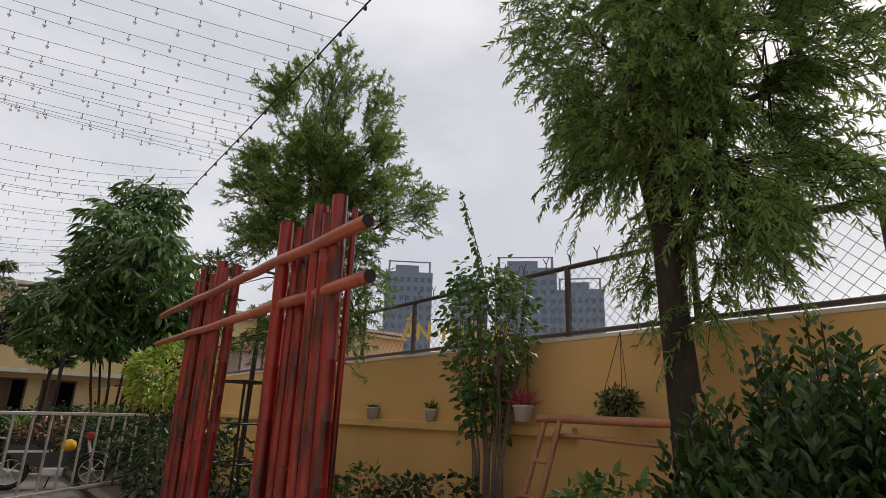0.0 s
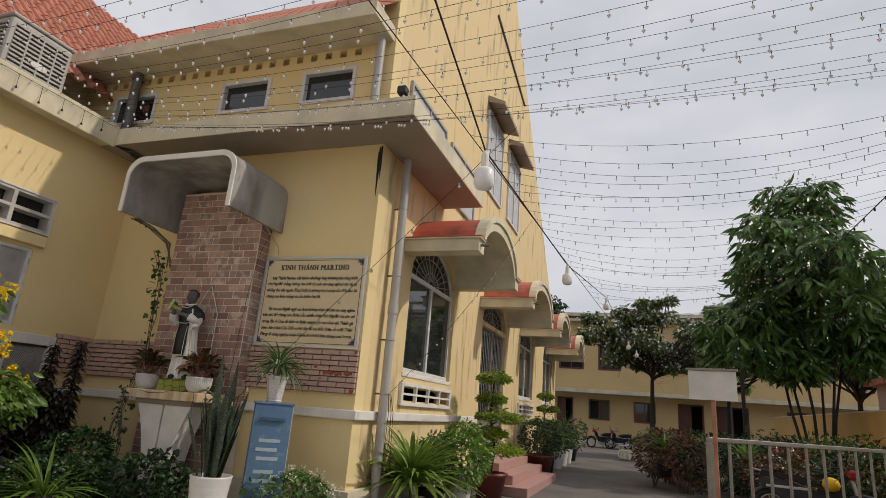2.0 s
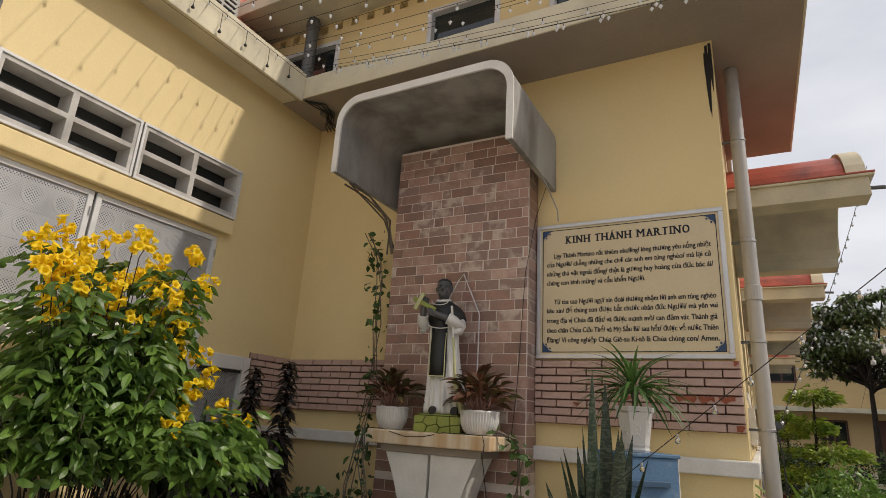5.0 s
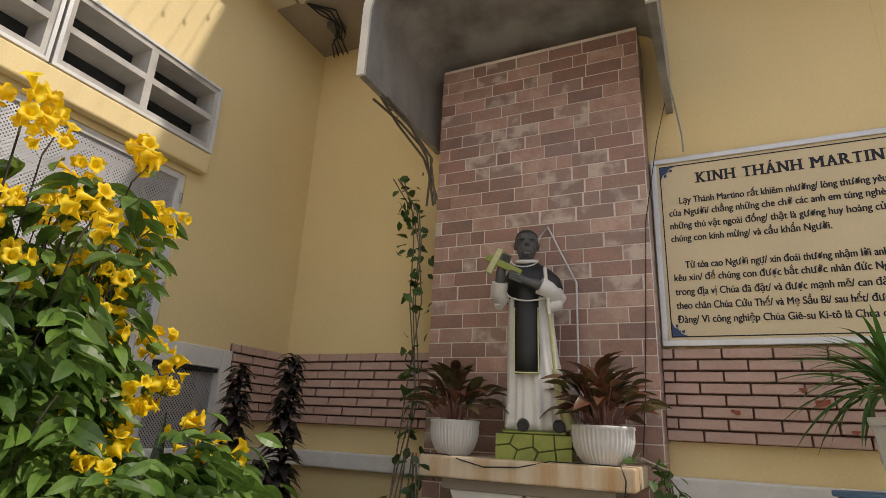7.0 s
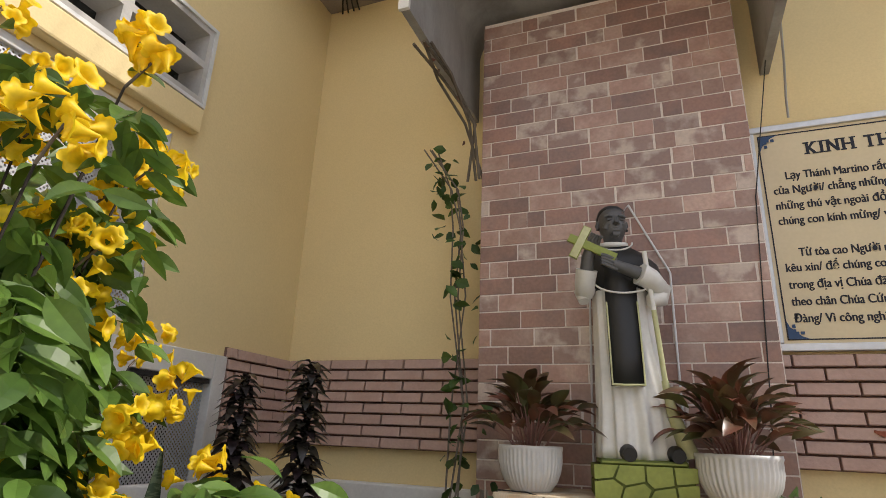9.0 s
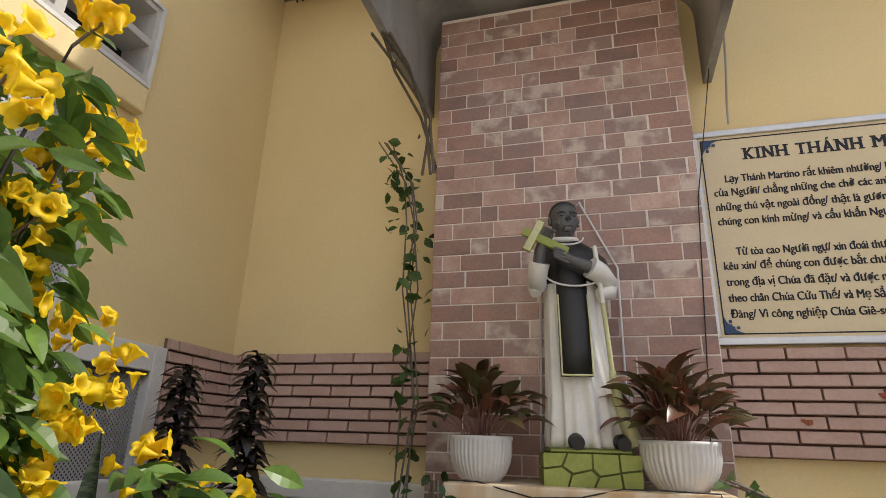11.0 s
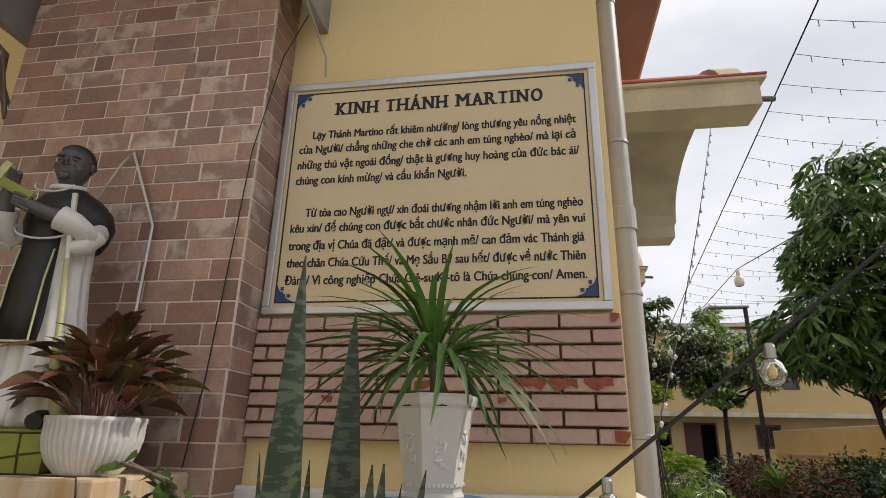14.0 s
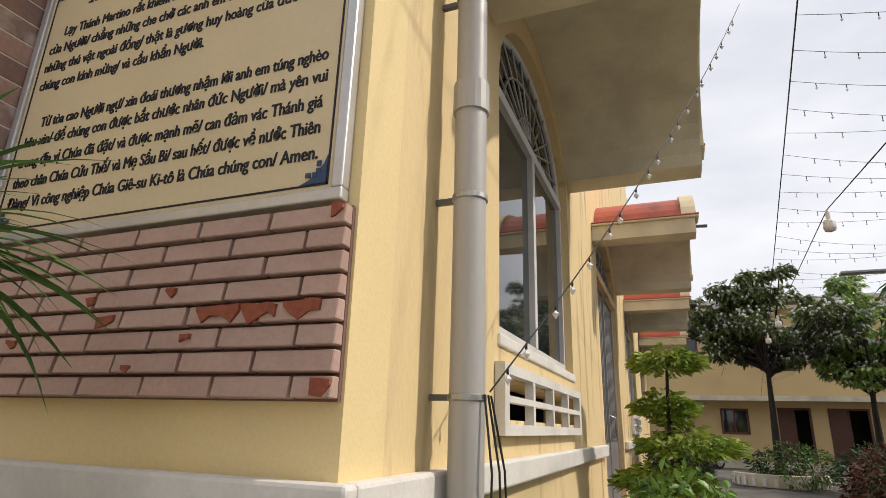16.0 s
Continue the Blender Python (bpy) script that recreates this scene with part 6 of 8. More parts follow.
for k in range(6):
    a = radians(60 * k + 30)
    bm = bmesh.new()
    rg = random.Random(k)
    face = Matrix.Rotation(a, 4, "Z")
    for j in range(9):
        b = 2 * math.pi * j / 8 + rg.uniform(-0.3, 0.3)
        q = rg.uniform(0.5, 1.2)
        u, v = (0.018 * q * math.sin(b), 0.135 + 0.045 * q * math.cos(b)) if j < 8 else (0.0, 0.13)
        lathe(bm, [(0.001, 0.002), (0.008, 0.0015), (0.007 + 0.006 * q, 0.0)], 9, face @ Matrix.Translation((0.068 + 0.131 * v, u, v)) @ Matrix.Rotation(radians(81), 4, "Y") @ Matrix.Rotation(b, 4, "Z") @ Matrix.Diagonal((0.5, 1.35, 1, 1)))
    for v in (0.045,):
        for j in range(-3, 4):
            q = Matrix.Translation((0.0696 + 0.131 * v, j * 0.012, v)) @ Matrix.Rotation(radians(-9), 4, "Y")
            before = set(bm.verts)
            box(bm, -0.001, 0.0015, -0.0045, 0.0045, -0.005, 0.005)
            bmesh.ops.transform(bm, matrix=face @ q, verts=[w for w in bm.verts if w not in before])
    part("relief", bm, POT_WHITE, drac, "raised flower relief")["kind"] = "stuff"

# snake plants
def snake_plant(m, n, seed, hh=0.95, pot_r=0.2, pot_h=0.5):
    rg = random.Random(seed)
    t = thing("snake_plant", "tall mottled snake plant in a ribbed white pot", "potted plant", "snake plants", m)
    pot("rings", pot_r, pot_h, POT_WHITE, t)
    for k in range(n):
        tall = k < 2
        L = hh * (1.0 - 0.04 * k if tall else rg.uniform(0.4, 0.78))
        me = leaf_mesh("leaf", LEAF_SNAKE, L, 0.088 if tall else rg.uniform(0.055, 0.075), 0.5, rg.uniform(-0.05, 0.10), 8, 0.03, 0.4)
        az = 180 * (1 - k) if tall else rg.uniform(0, 360)
        put("leaf", me, t, Matrix.Rotation(radians(az), 4, "Z") @ Matrix.Translation((0, 0.08 if tall else rg.uniform(0.0, pot_r * 0.65), pot_h * 0.88)) @ Matrix.Rotation(radians(88 if tall else rg.uniform(74, 88)), 4, "X") @ Matrix.Rotation(radians(rg.uniform(-60, 60)), 4, "Y"))
    return t


snake_plant(pose(-5.11, 6.64, 0.12), 40, 8, 1.19, 0.19, 0.5)
snake_plant(pose(-7.80, 6.16, 0.0), 46, 9, 0.95, 0.21, 0.66)

# purple cordylines in the corner
def cordyline(m, h, seed):
    rg = random.Random(seed)
    t = thing("cordyline", "dark purple leafy spire in a small white pot", "potted plant", "purple spires", m)
    pot("plain", 0.14, 0.26, POT_WHITE, t)
    part("stem", tube(bmesh.new(), [(0, 0, 0.2), (0.01, 0.0, h)], 0.012, 6), BARK, t)
    me = leaf_mesh("leaf", LEAF_PURPLE, 0.115, 0.056, 0.35, 1.5, 6, 0.05, 0.45)
    n = int((h - 0.35) / 0.0058)
    for k in range(n):
        z = 0.35 + (h - 0.35) * k / n
        f = 1.75 - 0.85 * k / n
        put("leaf", me, t, Matrix.Translation((0, 0, z)) @ Matrix.Rotation(radians(137.5 * k), 4, "Z") @ Matrix.Rotation(radians(rg.uniform(22, 55)), 4, "X") @ Matrix.Scale(f, 4))
    return t


cordyline(pose(-8.36, 7.22, 0.12), 1.68, 3)
cordyline(pose(-8.08, 7.36, 0.12), 1.76, 4)
for x, y, h, k in ((-8.2, 7.05, 1.2, 5), (-8.42, 6.98, 1.05, 6), (-8.0, 7.1, 1.15, 7), (-8.28, 6.85, 0.9, 8)):
    cordyline(pose(x, y, 0.12), h, k)

# flowering shrub
def trumpet_shrub():
    """Long compound leaves and heads of yellow trumpet flowers on arching canes."""
    rg = random.Random(12)
    t = thing("flowering_shrub", "tall shrub with clusters of golden trumpet flowers", "shrub", "", pose(-8.0, 5.55, 0.0))
    leaves, heads = [], []
    for k in range(110):
        a = rg.uniform(0, 2 * math.pi)
        r = rg.uniform(0.1, 0.78)
        top = (rg.uniform(1.1, 1.6) if k % 4 == 0 else rg.uniform(1.35, 2.4)) - 0.2 * r
        b = Vector((0.12 * math.cos(a), 0.12 * math.sin(a), 0))
        e = Vector((0.85 * r * math.cos(a) + 0.05, 0.95 * r * math.sin(a), top))
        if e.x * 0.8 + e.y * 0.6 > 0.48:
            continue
        mid = b.lerp(e, 0.55) + Vector((0, 0, 0.2))
        path = [b, b.lerp(mid, 0.5) + Vector((rg.uniform(-0.05, 0.05), rg.uniform(-0.05, 0.05), 0.1)), mid, e]
        part("cane", tube(bmesh.new(), path if k % 5 == 0 else [b.lerp(mid, 0.9)] + path[2:], 0.012 if k % 5 == 0 else 0.006, 6, 0.003), BARK, t)
        for j in range(9 + int(9 * rg.random())):
            u = rg.uniform(0.55, 1.0)
            p = mid.lerp(e, (u - 0.55) / 0.45) if j > 5 else b.lerp(mid, rg.uniform(0.68, 1.0))
            d = sphere_dir(rg)
            d = Vector((d.x, d.y, 0.2 * d.z - 0.1)).normalized()
            L = rg.uniform(0.14, 0.24)
            side = d.cross(Vector((0, 0, 1))).normalized()
            for i in range(5):
                q = p + d * L * (0.25 + 0.18 * i) - Vector((0, 0, 0.05 * i * i * L))
                for s in (-1, 1):
                    leaves.append((q, side * s + d * 0.8 + Vector((0, 0, -0.35)), rg.uniform(0.75, 1.15)))
            leaves.append((p + d * L, d + Vector((0, 0, -0.5)), 1.1))
        if k % 4:
            heads.append(e + Vector((0.06 * math.cos(a), 0.06 * math.sin(a), 0.08)))
            part("cane", tube(bmesh.new(), [e, heads[-1]], 0.004, 5, 0.003), BARK_L, t)
    def spray(p, d):
        L = rg.uniform(0.16, 0.26)
        side = d.cross(Vector((0, 0, 1))).normalized()
        for i in range(4):
            q = p + d * L * (0.25 + 0.2 * i) - Vector((0, 0, 0.05 * i * i * L))
            for s in (-1, 1):
                leaves.append((q, side * s + d * 0.8 + Vector((0, 0, -0.35)), rg.uniform(0.75, 1.15)))
        leaves.append((p + d * L, d + Vector((0, 0, -0.5)), 1.1))
    # fuller outer side and a low spreading branch
    for k in range(180):
        low = k % 3 < 2
        a = rg.uniform(0.2, 1.0) if low else rg.uniform(-1.2, 1.7)
        r = rg.uniform(0.45, 1.05) if low else rg.uniform(0.25, 0.5)
        p = Vector((r * math.cos(a), r * math.sin(a) * (0.7 if low else 1.0), rg.uniform(1.0, 1.66 - 0.25 * r) if low else rg.uniform(0.9, 2.3)))
        d = sphere_dir(rg)
        spray(p, Vector((d.x + 0.5 * math.cos(a), d.y + 0.5 * math.sin(a), 0.2 * d.z - 0.05)).normalized())
        if k % 15 == 0:
            heads.append(p + Vector((0.13 * math.cos(a), 0.13 * math.sin(a), 0.08)))
    for k in range(6):
        a = rg.uniform(-1.9, 1.2)
        heads.append(Vector((0.72 * math.cos(a) * rg.uniform(0.85, 1.05), 0.9 * math.sin(a), rg.uniform(1.0, 1.9))))
    branch = []
    for k in range(75):
        d = sphere_dir(rg)
        p = Vector((0.50 + 0.26 * d.x * rg.random(), 0.50 + 0.26 * d.y * rg.random(), 1.20 + 0.24 * d.z * rg.random()))
        before = len(leaves)
        spray(p, Vector((d.x + 0.4, d.y + 0.4, 0.2 * d.z)).normalized())
        branch += leaves[before:]
        del leaves[before:]
    part("cane", tube(bmesh.new(), [(0.06, 0.06, 0.0), (0.25, 0.25, 0.7), (0.5, 0.5, 1.15)], 0.012, 6, 0.005), BARK, t)
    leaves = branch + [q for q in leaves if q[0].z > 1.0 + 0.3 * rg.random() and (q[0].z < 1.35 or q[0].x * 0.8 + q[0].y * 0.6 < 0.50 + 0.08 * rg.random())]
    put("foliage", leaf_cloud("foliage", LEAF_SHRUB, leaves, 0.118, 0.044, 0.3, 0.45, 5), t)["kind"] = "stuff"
    # one trumpet flower, repeated in heads
    bm = bmesh.new()
    seg = 20
    rings = []
    for r, z, w in ((0.003, 0, 0), (0.005, 0.012, 0), (0.010, 0.028, 0), (0.015, 0.045, 0.02), (0.020, 0.057, 0.08), (0.031, 0.064, 0.22), (0.036, 0.061, 0.30)):
        ring = []
        for k in range(seg):
            a = 2 * math.pi * k / seg
            q = r * (1 + w * (abs(math.cos(2.5 * a)) ** 0.6 - 0.6))
            ring.append(bm.verts.new((q * math.cos(a), q * math.sin(a), z + 0.25 * w * r * math.sin(5 * a + 1.0))))
        rings.append(ring)
    for r0, r1 in zip(rings, rings[1:]):
        for k in range(seg):
            bm.faces.new((r0[k], r0[(k + 1) % seg], r1[(k + 1) % seg], r1[k])).smooth = True
    me = bpy.data.meshes.new("flower")
    bm.to_mesh(me)
    bm.free()
    me.materials.append(PETAL)
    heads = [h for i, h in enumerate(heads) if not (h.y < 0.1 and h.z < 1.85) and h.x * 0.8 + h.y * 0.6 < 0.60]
    heads += [Vector((0.66, 0.58, 1.34)), Vector((0.42, 0.66, 1.42)), Vector((0.72, 0.40, 1.15)), Vector((0.30, 0.62, 1.62))]
    for h in heads:
        for j in range(rg.randint(9, 16)):
            d = sphere_dir(rg, 0.75)
            o = put("flower", me, t)
            o.matrix_basis = Matrix.Translation(h + sphere_dir(rg) * 0.055) @ d.to_track_quat("Z", "Y").to_matrix().to_4x4() @ Matrix.Scale(rg.uniform(0.62, 0.86), 4)
    return t


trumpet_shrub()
for bx, by, bs in ((-8.15, 5.95, 0.42), (-8.45, 5.2, 0.4), (-7.85, 5.3, 0.34)):
    shrub("low_bush", "low dark green bush under the flowering shrub", pose(bx, by, 0.0), LEAF_DARK, 2000, (bs, bs, 0.02, 0.85), 0.08, 0.04, int(bs * 100), 5, group="low green bushes")
shrub("fern_bush", "fine-leaved dark green bush beside the flowering shrub", pose(-7.62, 5.58, 0.0), LEAF_DARK, 2600, (0.34, 0.34, 0.05, 0.88), 0.12, 0.016, 31, 6, group="low green bushes")
shrub("low_bush", "low dark green ground plants under the shelf", pose(-7.5, 7.1, 0.12), LEAF_DARK, 2600, (0.65, 0.32, 0.0, 0.72), 0.08, 0.04, 32, 6, group="low green bushes")
shrub("low_bush", "low green ground plants beside the shelf", pose(-6.3, 7.0, 0.12), LEAF_DARK, 800, (0.5, 0.24, 0.0, 0.6), 0.10, 0.045, 33, 6, group="low green bushes")
rosette("small_palm", "bright green young palm in the bed", pose(-6.85, 6.35, 0.0), "plain", 0.16, 0.28, POT_BLACK, leafmat("bright_frond", (0.11, 0.20, 0.03), (0.07, 0.14, 0.02), 0.3), 64, 0.75, 0.035, (15, 80), 0.8, 14)
shrub("white_flower_bush", "low bush dotted with small white flowers", pose(-4.75, 7.55, 0.12), LEAF, 1500, (0.50, 0.36, 0.0, 0.55), 0.07, 0.04, 34, 7, flowers=(PETAL_W, 80, 0.026, 0.02, 0.9), group="low green bushes")

for bx, by in ((-6.95, 6.75), (-7.35, 6.55), (-5.75, 7.0)):
    shrub("low_bush", "dark green ground plants in the bed before the shelf", pose(bx, by, 0.05), LEAF_DARK, 1600, (0.36, 0.30, 0.0, 0.55), 0.075, 0.035, 36, 5, group="low green bushes")

# ---- plants along the church side ----
rosette("areca_palm", "green feathery palm in a pot by the church corner", pose(-4.0, 9.05, 0.0), "plain", 0.2, 0.3, POT_WHITE, leafmat("palm_frond", (0.19, 0.29, 0.045), (0.10, 0.17, 0.03), 0.3), 220, 1.05, 0.045, (20, 84), 0.9, 21, stem=0.2)


def potted_bush(label, m, pk, r, h, pm, lm, n, size, ln, wd, seed, flowers=None):
    t = shrub("potted_bush", label, m, lm, n, size, ln, wd, seed, 5, flowers=flowers, group="potted bushes by the church", category="potted plant", base=h * 0.85)
    pot(pk, r, h, pm, t)
    return t


potted_bush("loose green bush in a tall ribbed white pot", pose(-3.68, 10.05, 0.0), "rings", 0.2, 0.55, POT_WHITE, LEAF_SHRUB, 2600, (0.46, 0.5, 0.35, 1.22), 0.09, 0.04, 41)
potted_bush("green bush in a dark pot beside the palm", pose(-3.95, 9.65, 0.0), "plain", 0.2, 0.35, POT_BLACK, LEAF, 700, (0.35, 0.35, 0.35, 1.1), 0.08, 0.035, 42)


def cloud_bonsai(m, tiers, seed, pm=POT_RED):
    """A trained tree with flat leafy pads at several heights."""
    rg = random.Random(seed)
    t = thing("bonsai_tree", "cloud-pruned lime green tree in a dark red pot", "bonsai", "bonsai by the steps", m)
    pot("plain", 0.3, 0.42, pm, t)
    top = tiers[-1][2]
    part("trunk", tube(bmesh.new(), [(0, 0, 0.38), (0.06, 0.02, 0.8), (-0.03, 0.0, 1.3), (0.0, 0.0, top)], 0.03, 8, 0.012), BARK, t)
    for cx, cy, z, r in tiers:
        part("branch", tube(bmesh.new(), [(0, 0, z - 0.12), (cx * 0.6, cy * 0.6, z - 0.06), (cx, cy, z)], 0.012, 6, 0.006), BARK, t)
        poses = []
        for k in range(int(2600 * r)):
            a, q = rg.uniform(0, 6.283), math.sqrt(rg.random()) * r
            poses.append(((cx + q * math.cos(a), cy + q * math.sin(a), z + rg.uniform(-0.10, 0.16) * (1.25 - q / r)), (math.cos(a), math.sin(a), rg.uniform(-0.5, 0.5)), rg.uniform(0.7, 1.2)))
        put("leaf_pad", leaf_cloud("leaf_pad", LEAF_LIME, poses, 0.085, 0.034, 0.2, 0.3, 3), t)["kind"] = "stuff"
    return t


cloud_bonsai(pose(-3.72, 12.0, 0.0), ((0.12, 0.05, 0.78, 0.42), (-0.1, -0.05, 1.05, 0.36), (0.12, 0.0, 1.32, 0.38), (-0.05, 0.05, 1.62, 0.24), (0.0, 0.0, 1.98, 0.28)), 51)
potted_bush("rounded dark green bush in a wide red pot", pose(-3.7, 16.9, 0.0), "plain", 0.38, 0.5, POT_RED, LEAF_DARK, 1300, (0.6, 0.6, 0.4, 1.35), 0.09, 0.04, 43)
cloud_bonsai(pose(-3.8, 18.4, 0.0), ((0.1, 0.0, 0.9, 0.35), (-0.1, 0.0, 1.25, 0.3), (0.08, 0.0, 1.6, 0.28), (0.0, 0.0, 1.95, 0.2)), 52)
for k, (y, pm, s) in enumerate(((17.9, POT_BLACK, 0.45), (19.6, POT_WHITE, 0.5), (20.8, POT_WHITE, 0.5), (22.0, POT_WHITE, 0.55), (23.4, POT_BLACK, 0.7))):
    potted_bush("green bush with pink blooms in a pot by the wall", pose(-3.65, y, 0.0), "rings" if pm is POT_WHITE else "plain", 0.22, 0.45, pm, LEAF if k % 2 else LEAF_DARK, 600, (s, s, 0.4, 0.9 + s), 0.1, 0.045, 60 + k, flowers=(PETAL_P, 5, 0.03, 0.02, 1.0))

# ---- bamboo screen ----
def bamboo_pole(parent, x, y, z1, r, seed, material=BAMBOO):
    rg = random.Random(seed)
    bm = bmesh.new()
    lean = (rg.uniform(-0.03, 0.03), rg.uniform(-0.03, 0.03))
    n = max(4, int(z1 / rg.uniform(0.24, 0.36)))
    pts, rad = [], []
    for k in range(n):
        for du, dr in ((0.0, 1.0), (0.012, 1.03), (0.03, 1.0)):
            u = min(1.0, (k + du) / n)
            pts.append((x + lean[0] * u, y + lean[1] * u, 0.02 + (z1 - 0.02) * u))
            rad.append(r * dr)
    pts.append((x + lean[0], y + lean[1], z1))
    rad.append(r * 0.97)
    tube(bm, pts, lambda u: rad[min(len(rad) - 1, int(round(u * (len(rad) - 1))))], 12)
    return part("bamboo_pole", bm, material, parent)


screen = thing("bamboo_screen", "screen of red varnished bamboo poles tied with two long rails", "bamboo screen")
rg = random.Random(77)
NEAR = [(3.94, 0.05), (3.86, 0.04), (3.79, 0.022), (3.75, 0.02), (3.68, 0.05), (3.57, 0.058), (3.49, 0.02), (3.45, 0.016), (3.38, 0.03), (3.31, 0.045), (3.25, 0.018), (3.21, 0.02), (3.15, 0.05), (3.06, 0.05)]
FAR = [(6.08, 0.05), (5.98, 0.055), (5.88, 0.02), (5.80, 0.016), (5.72, 0.014), (5.64, 0.02), (5.55, 0.05), (5.45, 0.05), (5.35, 0.045), (5.26, 0.03)]
for k, (y, r) in enumerate(NEAR):
    bamboo_pole(screen, 1.56 + 0.05 * ((k % 3) - 1) + (0.06 if r < 0.03 else 0), 3.0 + (y - 3.06) * 0.82, rg.uniform(2.62, 2.74) + 0.1 * math.exp(-((y - 3.6) / 0.2) ** 2), r, 100 + k)
for k, (y, r) in enumerate(FAR):
    bamboo_pole(screen, 1.62 + 0.05 * ((k % 3) - 1), y, rg.uniform(2.66, 2.83), r, 120 + k)
for z, x, y0, y1 in ((2.43, 1.46, 2.53, 7.0), (2.13, 1.50, 2.54, 7.2)):
    bm = bmesh.new()
    n = 14
    pts = [(x + 0.006 * math.sin(k), y0 + (y1 - y0) * k / n, z + 0.005 * math.sin(2.1 * k)) for k in range(n + 1)]
    tube(bm, pts, 0.039, 14, 0.029, caps=False)
    tube(bm, pts, 0.033, 14, 0.023, caps=False)
    part("rail", bm, BAMBOO_L, screen, "orange-red bamboo rail with an open end")
    # near-black disc just inside the rim paints the shade of the bore
    part("hollow", lathe(bmesh.new(), [(0.001, 0), (0.0335, 0.0), (0.0335, 0.002), (0.001, 0.002)], 16, Matrix.Translation((x, y0 + 0.004, z)) @ Matrix.Rotation(radians(90), 4, "X")), NEAR_BLACK, screen)
for y0, y1, z in ((2.94, 3.78, 1.1), (5.22, 6.12, 1.15)):
    part("tie_wire", tube(bmesh.new(), [(1.62, y0, z), (1.50, (y0 + y1) / 2, z + 0.01), (1.62, y1, z)], 0.004, 5), IRON, screen)

# ---- steel gate, sign, motorbikes ----
gate = thing("yard_gate", "grey galvanised steel barrier gate with upright bars", "gate", "", Matrix.Translation((-0.53, 9.19, 0)) @ Matrix.Rotation(math.atan2(3.79, 3.56), 4, "Z"))
GL = 5.15
part("top_rail", boxes((0, GL, -0.025, 0.025, 1.27, 1.32), bevel=0.006), STEEL, gate)
part("bottom_rail", boxes((0, GL, -0.025, 0.025, 0.12, 0.17), bevel=0.006), STEEL, gate)
for x in (0.03, GL - 0.03):
    part("end_post", boxes((x - 0.03, x + 0.03, -0.03, 0.03, 0.0, 1.265), bevel=0.006), STEEL, gate)
for k in range(1, 14):
    x = GL * k / 14
    part("bar", boxes((x - 0.016, x + 0.016, -0.012, 0.012, 0.165, 1.275)), STEEL, gate)

sign = thing("notice_board", "blank white notice board on a thin wooden post", "sign", "", pose(-0.46, 9.12, 0, 0, 0, -12))
part("post", boxes((-0.02, 0.02, 0.01, 0.05, 0.0, 2.08)), WOODPOLE, sign)
part("board", boxes((-0.25, 0.25, -0.012, 0.008, 1.72, 2.05), bevel=0.004), WHITE, sign)
part("cap", boxes((-0.27, 0.27, -0.03, 0.03, 2.051, 2.075), bevel=0.004), SOFFIT, sign)
part("figure_bracket", tube(bmesh.new(), [(0.0, -0.02, 1.25), (0.01, -0.03, 1.4), (0.02, -0.02, 1.55)], 0.03, 8, 0.012), WOODPOLE, sign)


